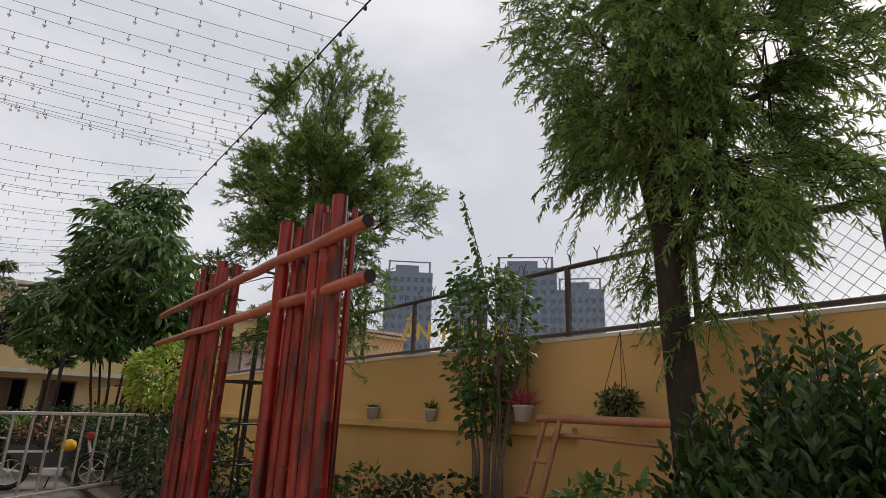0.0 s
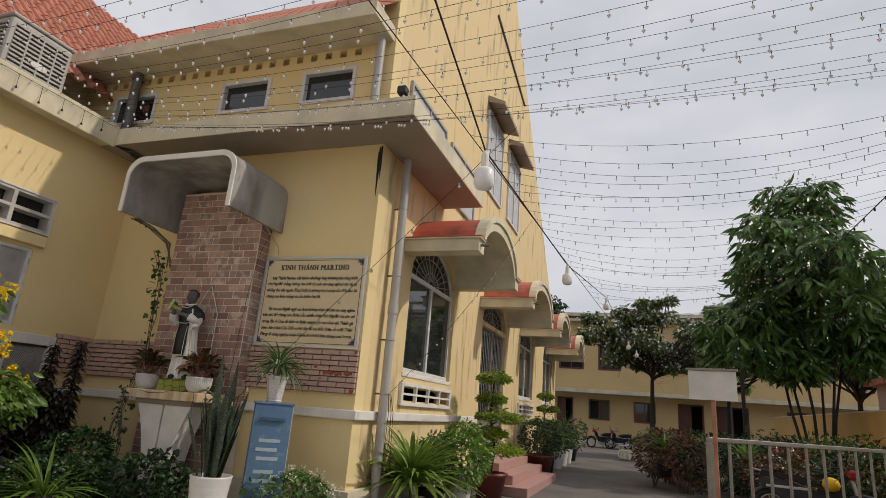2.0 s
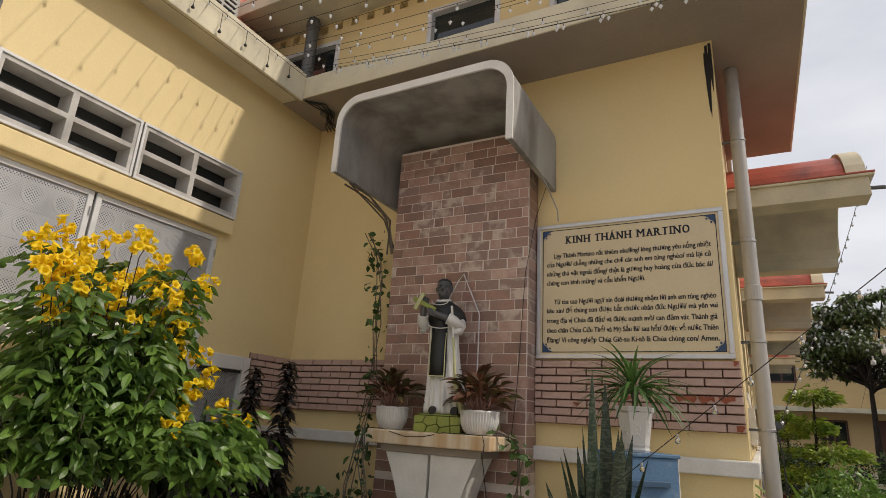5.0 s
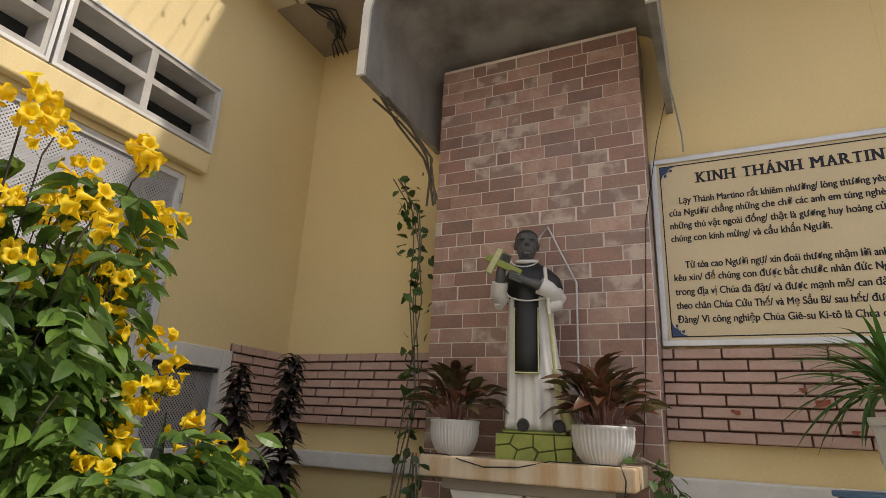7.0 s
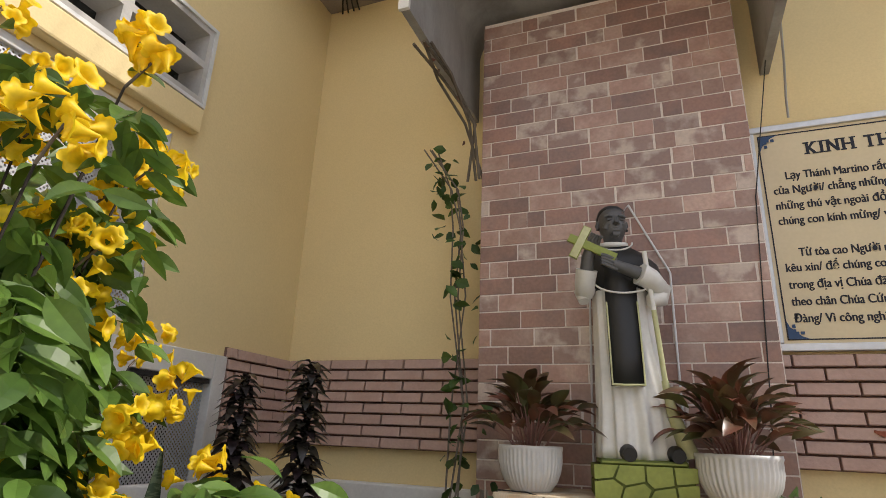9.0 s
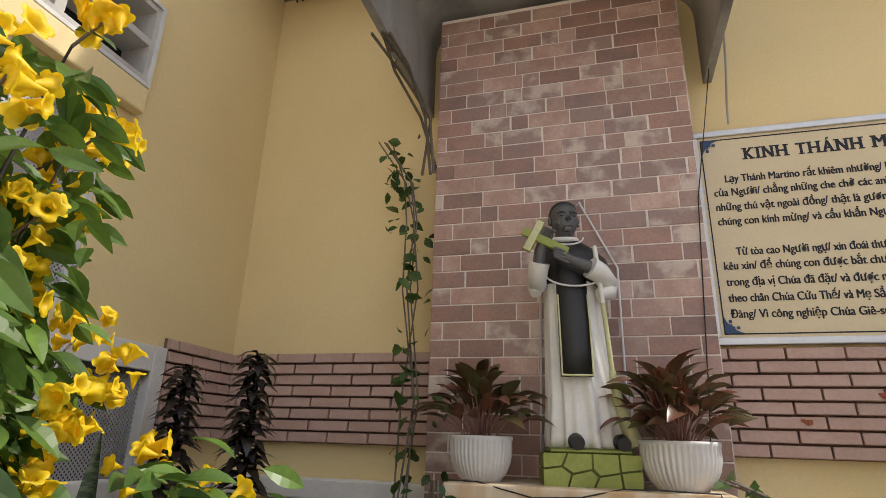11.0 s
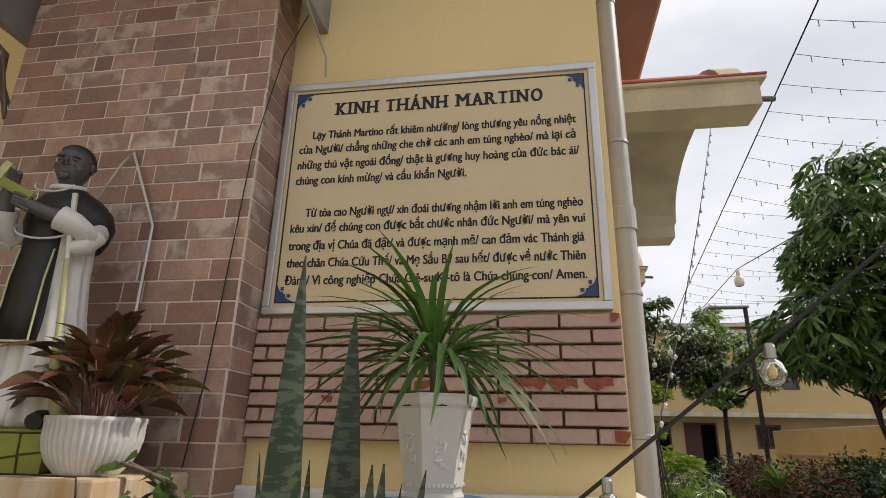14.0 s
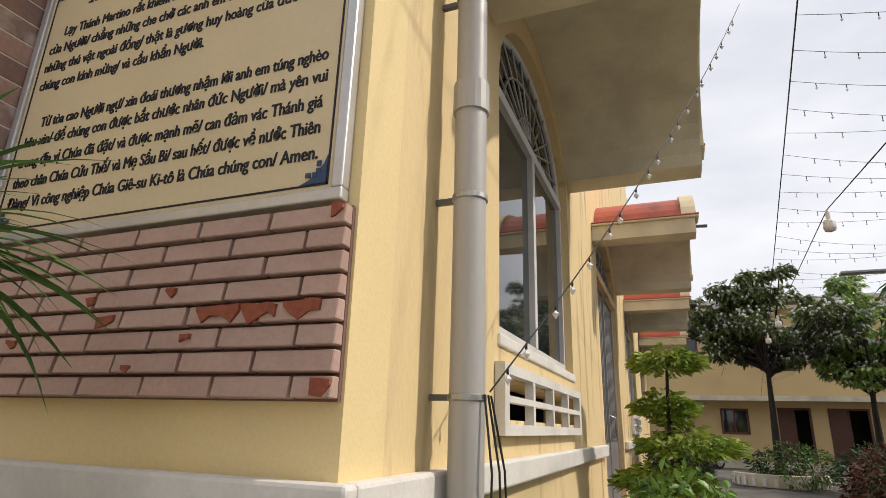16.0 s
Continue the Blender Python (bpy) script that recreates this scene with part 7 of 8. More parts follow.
def motorbike(m, seed=0, accent=(0.55, 0.55, 0.55)):
    t = thing("motorbike", "parked black motorbike with silver trim", "motorbike", "parked motorbikes", m)
    tyre_m = mat("black_rubber", (0.015, 0.015, 0.015), 0.8, grain=0.1)
    body_m = mat("black_gloss_paint", (0.02, 0.02, 0.023), 0.25, grain=0.05)
    trim_m = mat("silver_trim", (0.55, 0.55, 0.56), 0.3, 0.6, grain=0.05)
    for x in (-0.62, 0.62):
        rot = Matrix.Translation((x, 0, 0.29)) @ Matrix.Rotation(radians(90), 4, "X")
        tyre = bmesh.new()
        tube(tyre, [rot @ Vector((0.25 * math.cos(a), 0.25 * math.sin(a), 0)) for a in [2 * math.pi * k / 28 for k in range(29)]], 0.042, 8, caps=False)
        w = part("wheel", tyre, tyre_m, t)
        rim = bmesh.new()
        tube(rim, [rot @ Vector((0.205 * math.cos(a), 0.205 * math.sin(a), 0)) for a in [2 * math.pi * k / 24 for k in range(25)]], 0.012, 6, caps=False)
        for k in range(7):
            a = 2 * math.pi * k / 7
            tube(rim, [rot @ Vector((0.03 * math.cos(a), 0.03 * math.sin(a), 0)), rot @ Vector((0.2 * math.cos(a), 0.2 * math.sin(a), 0))], 0.01, 5)
        lathe(rim, [(0.02, -0.05), (0.045, -0.04), (0.045, 0.04), (0.02, 0.05)], 12, rot)
        part("rim", rim, trim_m, w)
        g = bmesh.new()
        pts = [Vector((x + 0.31 * math.cos(a), 0, 0.29 + 0.31 * math.sin(a))) for a in [math.pi * (0.12 + 0.76 * k / 10) for k in range(11)]]
        tube(g, pts, 0.035, 6)
        part("mudguard", g, body_m, t)
    bm = bmesh.new()
    prism(bm, [(-0.75, 0.62), (-0.45, 0.42), (-0.1, 0.33), (0.15, 0.32), (0.30, 0.55), (0.45, 0.85), (0.36, 0.9), (0.2, 0.62), (-0.05, 0.60), (-0.35, 0.72), (-0.8, 0.75)], "y", -0.09, 0.09)
    bmesh.ops.bevel(bm, geom=list(bm.edges), offset=0.02, segments=2, affect="EDGES")
    part("fairing", bm, body_m, t)
    part("side_trim", boxes((-0.7, -0.1, -0.098, 0.098, 0.60, 0.64), bevel=0.006), trim_m, t)
    bm = bmesh.new()
    prism(bm, [(-0.78, 0.77), (-0.3, 0.735), (-0.05, 0.66), (0.05, 0.70), (-0.2, 0.80), (-0.75, 0.84)], "y", -0.11, 0.11)
    part("seat", bm, tyre_m, t)
    part("engine", boxes((-0.15, 0.18, -0.1, 0.1, 0.2, 0.36), bevel=0.03), trim_m, t)
    part("exhaust", tube(bmesh.new(), [(0.1, 0.13, 0.22), (-0.3, 0.15, 0.24), (-0.78, 0.16, 0.33)], lambda u: 0.02 + 0.028 * u, 10), trim_m, t)
    part("fork", tube(bmesh.new(), [(0.62, 0.0, 0.29), (0.45, 0.0, 0.95)], 0.03, 8), trim_m, t)
    part("handlebar", tube(bmesh.new(), [(0.36, -0.34, 1.0), (0.44, -0.15, 0.98), (0.45, 0, 0.96), (0.44, 0.15, 0.98), (0.36, 0.34, 1.0)], 0.014, 8), tyre_m, t)
    part("headlight", boxes((0.42, 0.56, -0.09, 0.09, 0.82, 0.97), bevel=0.04), mat("red_plastic", (0.30, 0.02, 0.02), 0.3, grain=0.05), t)
    for s in (-1, 1):
        part("mirror", tube(bmesh.new(), [(0.38, s * 0.26, 1.0), (0.40, s * 0.32, 1.14), (0.40, s * 0.38, 1.17)], 0.012, 6), tyre_m, t)
    part("grab_rail", tube(bmesh.new(), [(-0.6, -0.1, 0.8), (-0.88, -0.08, 0.86), (-0.88, 0.08, 0.86), (-0.6, 0.1, 0.8)], 0.012, 6), trim_m, t)
    part("stand", tube(bmesh.new(), [(0.0, 0.1, 0.22), (-0.05, 0.22, 0.01)], 0.012, 6), tyre_m, t)
    return t


mb = motorbike(pose(1.32, 12.75, 0.0, -5, 0, -4))
for x, y, turn in ((-3.45, 36.2, 212), (-2.55, 36.5, 220)):
    copy_thing(mb, pose(x, y, 0.0, -5, 0, turn))
part("helmet_box", lathe(bmesh.new(), [(0.02, 0.0), (0.10, 0.03), (0.125, 0.1), (0.10, 0.18), (0.02, 0.21)], 16, pose(0.18, -0.16, 0.62)), mat("yellow_plastic", (0.75, 0.42, 0.01), 0.3, grain=0.05), mb, "round yellow bag hung on the bike", True)

# ---- boundary fence ----
fence = thing("chain_link_fence", "rusty dark iron fence with chain-link mesh on the wall", "fence")
RUST = mat("dark_rusty_iron", (0.075, 0.06, 0.055), 0.7, second=(0.12, 0.07, 0.05), scale=9, grain=0.2)
FX = EX + 0.1
part("rail", tube(bmesh.new(), [(FX, -6.0, 2.82), (FX, 16.0, 2.82)], 0.024, 6), RUST, fence)
part("rail", tube(bmesh.new(), [(FX, -6.0, 2.2), (FX, 16.0, 2.2)], 0.022, 6), RUST, fence)
for k in range(15):
    y = -5.2 + 1.22 * k
    part("post", boxes((FX - 0.02, FX + 0.02, y - 0.02, y + 0.02, 2.151, 2.82)), RUST, fence)
wires = bmesh.new()
y = -6.0
while y < 13.0:
    for s in (1, -1):
        a, b = ((FX, y, 2.22), (FX, y + 0.58, 2.80)) if s > 0 else ((FX + 0.004, y + 0.58, 2.22), (FX + 0.004, y, 2.80))
        tube(wires, [a, b], 0.0028, 3, caps=False)
    y += 0.105
part("wire_mesh", wires, STEEL, fence)["kind"] = "stuff"
barb = bmesh.new()
for k in range(70):
    y = -6 + 0.3 * k
    tube(barb, [(FX, y, 2.83), (FX, y, 2.90)], 0.006, 4)
    tube(barb, [(FX, y, 2.90), (FX, y - 0.035, 2.96)], 0.005, 4)
    tube(barb, [(FX, y, 2.90), (FX, y + 0.035, 2.96)], 0.005, 4)
part("spikes", barb, RUST, fence)["kind"] = "stuff"

# ---- trees and plants on the east ----
feather_tree("large tree with dark trunk and drooping feathery leaves", pose(3.52, 1.90, 0.0), (0.115, (-0.02, 0.10), 2.9), ((0.08, -0.16, 4.05), (1.0, 1.0, 2.0)), 5, 2500, 42, LEAF_NEEDLE, limb=12, lift=0.15, fall=0.3)
feather_tree("tree with upright feathery bright green crown", pose(2.95, 5.95, 0.0), (0.10, (-0.25, -0.1), 2.6), ((-0.35, -0.40, 3.7), (0.98, 0.98, 1.6)), 6, 1600, 44, limb=12, lift=0.55, fall=0.08)
broad_tree("dense tree with dark drooping fingered leaves and fairy lights", pose(3.2, 20.0, 0.0), 6, ((-0.1, 0.0, 5.35), (2.75, 2.8, 3.1)), 7, 2700, 0.55, 0.115, LEAF_GLOSS, 6, 0.75, 1300)
shrub("garden_bush", "leafy dark green bush beneath the lime shrub", pose(2.1, 8.2, 0.0), LEAF_DARK, 1200, (0.7, 0.7, 0.1, 1.5), 0.11, 0.05, 72, 6, group="garden bushes")
shrub("lime_shrub", "bright lime green shrub behind the bamboo", pose(1.95, 8.3, 0.0), LEAF_LIME, 1500, (0.6, 0.6, 1.45, 2.3), 0.12, 0.05, 71, 7)
for k, (x, y, zc, rx, rz, lm) in enumerate(((-0.9, 28.0, 5.2, 4.0, 2.0, LEAF_YARD), (2.2, 29.5, 5.0, 2.5, 2.3, LEAF_FEATHER), (6.2, 27.0, 5.2, 2.7, 2.5, LEAF_YARD))):
    broad_tree("yard tree with dark curled leaves wound with lights", pose(x, y, 0.0), 1, ((0.1, 0, zc), (rx, 2.3, rz)), 80 + k, 1500, 0.36, 0.10, lm, 5, 0.6, 1300, "yard trees", 56, (0.07, 0.19))
broad_tree("distant tree rising behind the church", pose(-5.5, 30.0, 0.0), 1, ((0, 0, 6.2), (1.2, 1.2, 1.3)), 90, 300, 0.25, 0.08, LEAF_DARK)
for k, (x, y, s, lm) in enumerate(((0.3, 16.6, 0.8, LEAF_DARK), (2.6, 16.0, 1.1, LEAF), (0.0, 18.6, 0.8, LEAF), (3.3, 12.3, 0.7, LEAF_DARK), (2.9, 9.4, 0.8, LEAF), (0.3, 23.0, 0.9, LEAF_DARK), (4.5, 24.0, 1.3, LEAF), (1.6, 18.5, 1.2, LEAF_DARK), (-0.4, 26.5, 0.9, LEAF), (5.2, 14.5, 1.2, LEAF), (1.4, 15.4, 0.7, LEAF_RED), (0.1, 20.8, 0.7, LEAF_RED), (6.5, 18.0, 1.6, LEAF_DARK))):
    shrub("garden_bush", "leafy green garden bush in the bed", pose(x, y, 0.0), lm, 900, (s, s, 0.05, 0.9 + 0.5 * s), 0.13, 0.055, 200 + k, 5, group="garden bushes")
for k, (x, y, s, h) in enumerate(((3.35, 5.6, 0.5, 1.0), (3.2, 4.4, 0.55, 1.15), (3.3, 3.3, 0.5, 0.95), (2.7, 6.6, 0.45, 0.9), (3.2, 7.3, 0.5, 1.0), (2.9, 2.6, 0.4, 0.85))):
    shrub("flower_bush", "green bush with a few red blooms by the wall", pose(x, y, 0.1), (LEAF, LEAF_DARK)[k % 2], 600, (s * 0.9, s, 0.0, h * 0.8), 0.10, 0.05, 300 + k, 5, flowers=(PETAL_P, 3, 0.04, 0.03, 1.0), group="bushes by the boundary wall")
for k, (x, y, s) in enumerate(((3.2, 17.4, 1.2), (1.9, 18.3, 0.9), (4.6, 15.4, 1.0), (3.9, 14.3, 0.8), (1.1, 17.6, 0.7), (2.7, 14.9, 0.8))):
    shrub("shade_bush", "dark leafy bush in the shade of the tree", pose(x, y, 0.0), LEAF_DARK, 1100, (s, s, 0.05, 1.0 + 0.5 * s), 0.15, 0.06, 230 + k, 5, group="bushes under the tree")
for k, (x, y, s) in enumerate(((-0.95, 17.5, 0.5), (-0.6, 18.7, 0.6), (-0.3, 16.6, 0.6))):
    shrub("bronze_bush", "low bush with bronze-red and green leaves in the bed", pose(x, y, 0.0), LEAF_RED, 1100, (s, s, 0.1, 1.35), 0.12, 0.05, 250 + k, 5, group="bronze bushes")
for k, (x, y) in enumerate(((-0.75, 16.9), (0.1, 17.4), (-0.4, 19.4), (0.9, 16.2))):
    rosette("yucca", "spiky green yucca in a dark pot", pose(x, y, 0.3), "plain", 0.2, 0.3, POT_BLACK, LEAF_SHRUB, 46, 0.6, 0.05, (15, 80), 0.6, 270 + k, "yuccas in the bed", stem=0.35)
def shoot_bush(label, m, size, shoots, per, length, width, leaf_mat, seed):
    """A dense bush of upright shoots, each set with short leaves all round and a tuft at its tip."""
    rg = random.Random(seed)
    t = thing("round_bush", label, "shrub", "", m)
    sx, sy, h = size
    poses = []
    for k in range(shoots):
        a, q = rg.uniform(0, 6.283), math.sqrt(rg.random())
        top = Vector((sx * q * math.cos(a), sy * q * math.sin(a), h * (1 - 0.38 * q * q) * rg.uniform(0.78, 1.06)))
        foot = Vector((top.x * 0.35, top.y * 0.35, 0.0))
        mid = foot.lerp(top, 0.5) + Vector((top.x * 0.25, top.y * 0.25, 0))
        if k % 4 == 0:
            part("stem", tube(bmesh.new(), [foot, mid, top], 0.010, 5, 0.004), BARK, t)
        for j in range(per):
            u = (j + rg.random()) / per
            p = mid.lerp(top, u) if j % 4 else foot.lerp(mid, 0.3 + 0.7 * u)
            e = sphere_dir(rg)
            poses.append((p + e * 0.03, Vector((e.x, e.y, 0.5 + 0.5 * u + 0.3 * e.z)), rg.uniform(0.7, 1.15) * (1.15 - 0.4 * u * u)))
    put("foliage", leaf_cloud("foliage", leaf_mat, poses, length, width, 0.3, 0.3, 3), t)["kind"] = "stuff"
    return t


shoot_bush("dense green bush of upright leafy shoots beside the tree", pose(2.95, 0.95, 0.1), (0.78, 0.76, 1.72), 300, 60, 0.08, 0.034, LEAF_BUSH, 320)
shrub("round_bush", "pale green bush in front of the wall", pose(2.55, 1.95, 0.1), LEAF, 1200, (0.4, 0.4, 0.0, 1.15), 0.09, 0.035, 321, 6)

# climber over the wall
rg = random.Random(9)
clm = thing("climbing_shrub", "climbing shrub with a tall shoot hung over the wall", "climbing plant", "", pose(3.72, 4.0, 0.1))
poses = []
for k in range(22):
    a = rg.uniform(-1, 1)
    pts = [(rg.uniform(-0.05, 0.05), 0.15 * a, 0), (0, 0.2 * a, 1.0), (rg.uniform(-0.15, 0.1), 0.35 * a, 1.8), (rg.uniform(-0.15, 0.15), 0.6 * a, rg.uniform(2.2, 2.75))]
    part("stem", tube(bmesh.new(), pts, 0.012, 5, 0.004), BARK_L, clm)
bm = bmesh.new()
tube(bm, [(0, 0.0, 2.3), (-0.06, 0.05, 2.8), (-0.1, 0.16, 3.2), (-0.12, 0.30, 3.55)], 0.008, 5, 0.003)
part("stem", bm, BARK_L, clm)
for k in range(1700):
    z = 1.2 + 1.55 * rg.random() ** 0.8
    w = 0.36 + 0.2 * math.sin(z * 4.2 - 1.0) + 0.16 * math.sin(z * 1.9 - 3.2)
    a, q = rg.uniform(0, 6.283), rg.random() ** 0.5
    poses.append(((0.30 * q * math.cos(a) - 0.05, w * q * math.sin(a), z + rg.uniform(-0.1, 0.1)), (math.cos(a), math.sin(a), rg.uniform(-0.9, 0.3)), rg.uniform(0.6, 1.2)))
for k in range(90):
    z = 2.6 + 1.05 * k / 90
    e = sphere_dir(rg)
    poses.append(((-0.06 - 0.06 * (z - 2.6), 0.02 + 0.30 * (z - 2.6), z), e + Vector((0, 0, -0.4)), rg.uniform(0.5, 0.9) * (1.2 - 0.3 * (z - 2.6))))
put("foliage", leaf_cloud("foliage", LEAF, poses, 0.085, 0.05, 0.25, 0.4, 3), clm)["kind"] = "stuff"


def small_pot(name, label, m, r, h, lm, n, ln, wd, hang=0.0, seed=1):
    t = thing(name, label, "hanging pot" if hang else "potted plant", "small pots on the wall", m)
    pot("plain", r, h, POT_WHITE, t)
    rg = random.Random(seed)
    poses = [((rg.uniform(-r, r) * 0.7, rg.uniform(-r, r) * 0.7, h * 0.92), sphere_dir(rg, 1.0) + Vector((0, 0, 0.4)), rg.uniform(0.6, 1.2)) for _ in range(n)]
    put("foliage", leaf_cloud("foliage", lm, poses, ln, wd, 0.2, 0.4, 3), t)["kind"] = "stuff"
    if hang:
        bm = bmesh.new()
        for a in (0.3, 2.4, 4.5):
            tube(bm, [(r * math.cos(a), r * math.sin(a), h * 0.9), (0.06, 0, hang)], 0.003, 4)
        part("hanger", bm, IRON, t)
    return t


small_pot("hanging_pot", "white hanging pot with spiky pink stems", pose(3.80, 4.22, 1.50), 0.09, 0.14, PETAL_P, 170, 0.16, 0.012, 0.62, 2)
small_pot("hanging_pot", "white hanging pot with reddish pink stems", pose(3.78, 3.62, 1.42), 0.09, 0.14, PETAL_P, 170, 0.18, 0.012, 0.7, 3)
small_pot("wall_pot", "small white pot with sparse stems on the ledge", pose(3.93, 5.15, 1.392), 0.07, 0.13, LEAF, 40, 0.12, 0.02, 0, 4)
small_pot("wall_pot", "small white pot on the wall ledge", pose(3.93, 6.35, 1.392), 0.08, 0.14, LEAF, 30, 0.08, 0.02, 0, 5)
hb = thing("hanging_basket", "hanging basket overgrown with olive green leaves", "hanging pot", "small pots on the wall", pose(3.75, 2.62, 1.5))
part("basket", lathe(bmesh.new(), [(0.03, 0.0), (0.08, 0.03), (0.11, 0.09), (0.11, 0.12), (0.09, 0.12)], 16), BARK, hb)
rg = random.Random(6)
put("foliage", leaf_cloud("foliage", LEAF_YARD, [(Vector((0, 0, 0.07)) + Vector((d.x * 0.15, d.y * 0.15, d.z * 0.12)) * rg.uniform(0.6, 1.05), d + sphere_dir(rg) * 0.8, rg.uniform(0.6, 1.2)) for d in [sphere_dir(rg) for _ in range(620)]], 0.05, 0.022, 0.2, 0.4, 2), hb)["kind"] = "stuff"
bm = bmesh.new()
for a in (0.3, 2.4, 4.5):
    tube(bm, [(0.11 * math.cos(a), 0.11 * math.sin(a), 0.11), (0.08, 0, 0.62)], 0.003, 4)
part("hanger", bm, IRON, hb)
small_pot("wall_pot", "white pot standing beside the dark bush", pose(3.3, 0.35, 1.3), 0.12, 0.2, LEAF_LIME, 60, 0.2, 0.03, 0.8, 7)

# frame of peeled branches
fr = thing("branch_frame", "ladder-like frame of reddish peeled branches", "wooden frame")
for a, b, r in (((3.40, 3.62, 0.0), (3.72, 3.30, 1.46), 0.026), ((3.36, 3.38, 0.0), (3.66, 3.10, 1.44), 0.026), ((3.43, 3.60, 0.25), (3.40, 3.34, 0.25), 0.018), ((3.49, 3.53, 0.55), (3.46, 3.28, 0.55), 0.018), ((3.56, 3.46, 0.85), (3.53, 3.22, 0.85), 0.018), ((3.63, 3.39, 1.12), (3.60, 3.16, 1.12), 0.018),
                ((3.55, 1.95, 0.0), (3.58, 2.08, 1.42), 0.03), ((3.72, 3.38, 1.45), (3.46, 2.0, 1.44), 0.034), ((3.7, 3.2, 1.33), (3.5, 2.1, 1.30), 0.018), ((3.42, 1.72, 0.2), (3.40, 1.80, 1.62), 0.024)):
    a, b = Vector(a), Vector(b)
    part("branch", tube(bmesh.new(), [a, a.lerp(b, 0.35) + Vector((0.01, 0.008, 0.004)), a.lerp(b, 0.7) - Vector((0.008, 0.01, 0)), b], r, 9, r * 0.9), WOODPOLE, fr)

# black plant stand
st = thing("plant_stand", "black iron step stand among the plants", "plant stand", "", pose(2.3, 6.35, 0.1, 0, 0, 20))
for x, y in ((-0.2, -0.2), (0.2, -0.2), (-0.2, 0.2), (0.2, 0.2)):
    part("leg", tube(bmesh.new(), [(x * 1.25, y * 1.25, 0), (x, y, 1.62)], 0.014, 6), IRON, st)
part("top", boxes((-0.22, 0.22, -0.22, 0.22, 1.62, 1.645), bevel=0.005), IRON, st)
for z in (0.4, 0.8, 1.2):
    f = 1.25 - 0.25 * z / 1.62
    part("rung", tube(bmesh.new(), [(-0.2 * f, -0.2 * f, z), (0.2 * f, -0.2 * f, z), (0.2 * f, 0.2 * f, z), (-0.2 * f, 0.2 * f, z), (-0.2 * f, -0.2 * f, z)], 0.01, 6), IRON, st)
pole = thing("lamp_post", "slim black post among the trees", "post", "yard posts", pose(2.55, 7.0, 0.1))
part("pole", tube(bmesh.new(), [(0, 0, 0), (0.05, 0, 2.6)], 0.03, 8), IRON, pole)
pole = thing("street_lamp", "tall black post carrying a flat solar lamp", "street lamp", "yard posts", pose(2.3, 26.0, 0.0))
part("pole", tube(bmesh.new(), [(0, 0, 0), (0, 0, 6.0)], 0.07, 10), IRON, pole)
part("lamp_head", boxes((-1.2, 0.1, -0.15, 0.15, 6.0, 6.08), bevel=0.02), STEEL, pole)

# ---- beyond the wall: towers, roof letters ----
GLASSY = mat("blue_grey_tower_wall", (0.19, 0.23, 0.29), 0.5, second=(0.15, 0.19, 0.25), scale=0.05, grain=0.05)
SLOT = mat("tower_window_band", (0.10, 0.125, 0.165), 0.3, grain=0.05)


def tower(az_deg, dist, width, top, seed):
    rg = random.Random(seed)
    a = radians(az_deg)
    t = thing("tower_block", "hazy blue-grey high-rise with rows of windows", "high-rise", "far towers", Matrix.Translation((dist * math.sin(a), dist * math.cos(a), 0)) @ Matrix.Rotation(-a, 4, "Z"))
    part("wall", boxes((-width / 2, width / 2, 0, width, 0, top), (-width * 0.3, width * 0.2, 2, width * 0.7, top, top + 3)), GLASSY, t)
    bm = bmesh.new()
    n, m = int(top / 3.4), 7
    for j in range(6, n):
        for i in range(m):
            x = -width / 2 + width * (i + 0.22) / m
            box(bm, x, x + width * 0.56 / m, -0.12, -0.01, 3.4 * j + 0.8, 3.4 * j + 2.4)
    part("windows", bm, SLOT, t)["kind"] = "stuff"
    part("crown_frame", boxes((-width * 0.45, -width * 0.41, -0.1, 0.3, top, top + 4), (width * 0.41, width * 0.45, -0.1, 0.3, top, top + 4), (-width * 0.45, width * 0.45, -0.1, 0.3, top + 3.6, top + 4)), GLASSY, t)


for az, w, el, s in ((34.6, 17, 14.2, 1), (40.9, 13, 13.0, 2), (46.6, 22, 14.9, 3), (52.0, 16, 12.7, 4)):
    tower(az, 200.0, w, 1.4 + 200.0 * math.tan(radians(el)), s)
hall = thing("roof_sign_hall", "low pale hall beyond the wall with yellow roof letters", "hall")
part("wall", boxes((24, 40, 30, 52, 0, 4.6)), WHITE, hall)
part("roof", boxes((23.5, 40.5, 29.5, 52.5, 4.602, 4.9)), ROOF, hall)
me_sign = lettering("ẤN THÀNH", 0, 8.2, 0.0, 1.9, mat("yellow_sign_letter", (0.62, 0.42, 0.04), 0.5, grain=0.05), hall, y=0.0, bold=0.1)
me_sign.matrix_basis = Matrix.Translation((24.5, 36.2, 7.6)) @ Matrix.Rotation(radians(-38), 4, "Z")
part("sign_frame", boxes((24.0, 33.0, 42.0, 42.1, 4.9, 5.0)), IRON, hall)
pink = thing("pink_house", "pale pink house front beyond the boundary wall", "house")
part("wall", boxes((6.5, 14, 19, 26, 0, 3.3)), mat("pale_pink_wall", (0.50, 0.36, 0.34), 0.7, second=(0.42, 0.3, 0.29), grain=0.05), pink)
part("roof", boxes((6.2, 14.3, 18.7, 26.3, 3.302, 3.5)), ROOF, pink)

# ---- light strings ----
def sag(a, b, s, n=16):
    a, b = Vector(a), Vector(b)
    return [a.lerp(b, k / n) - Vector((0, 0, s * 4 * (k / n) * (1 - k / n))) for k in range(n + 1)]


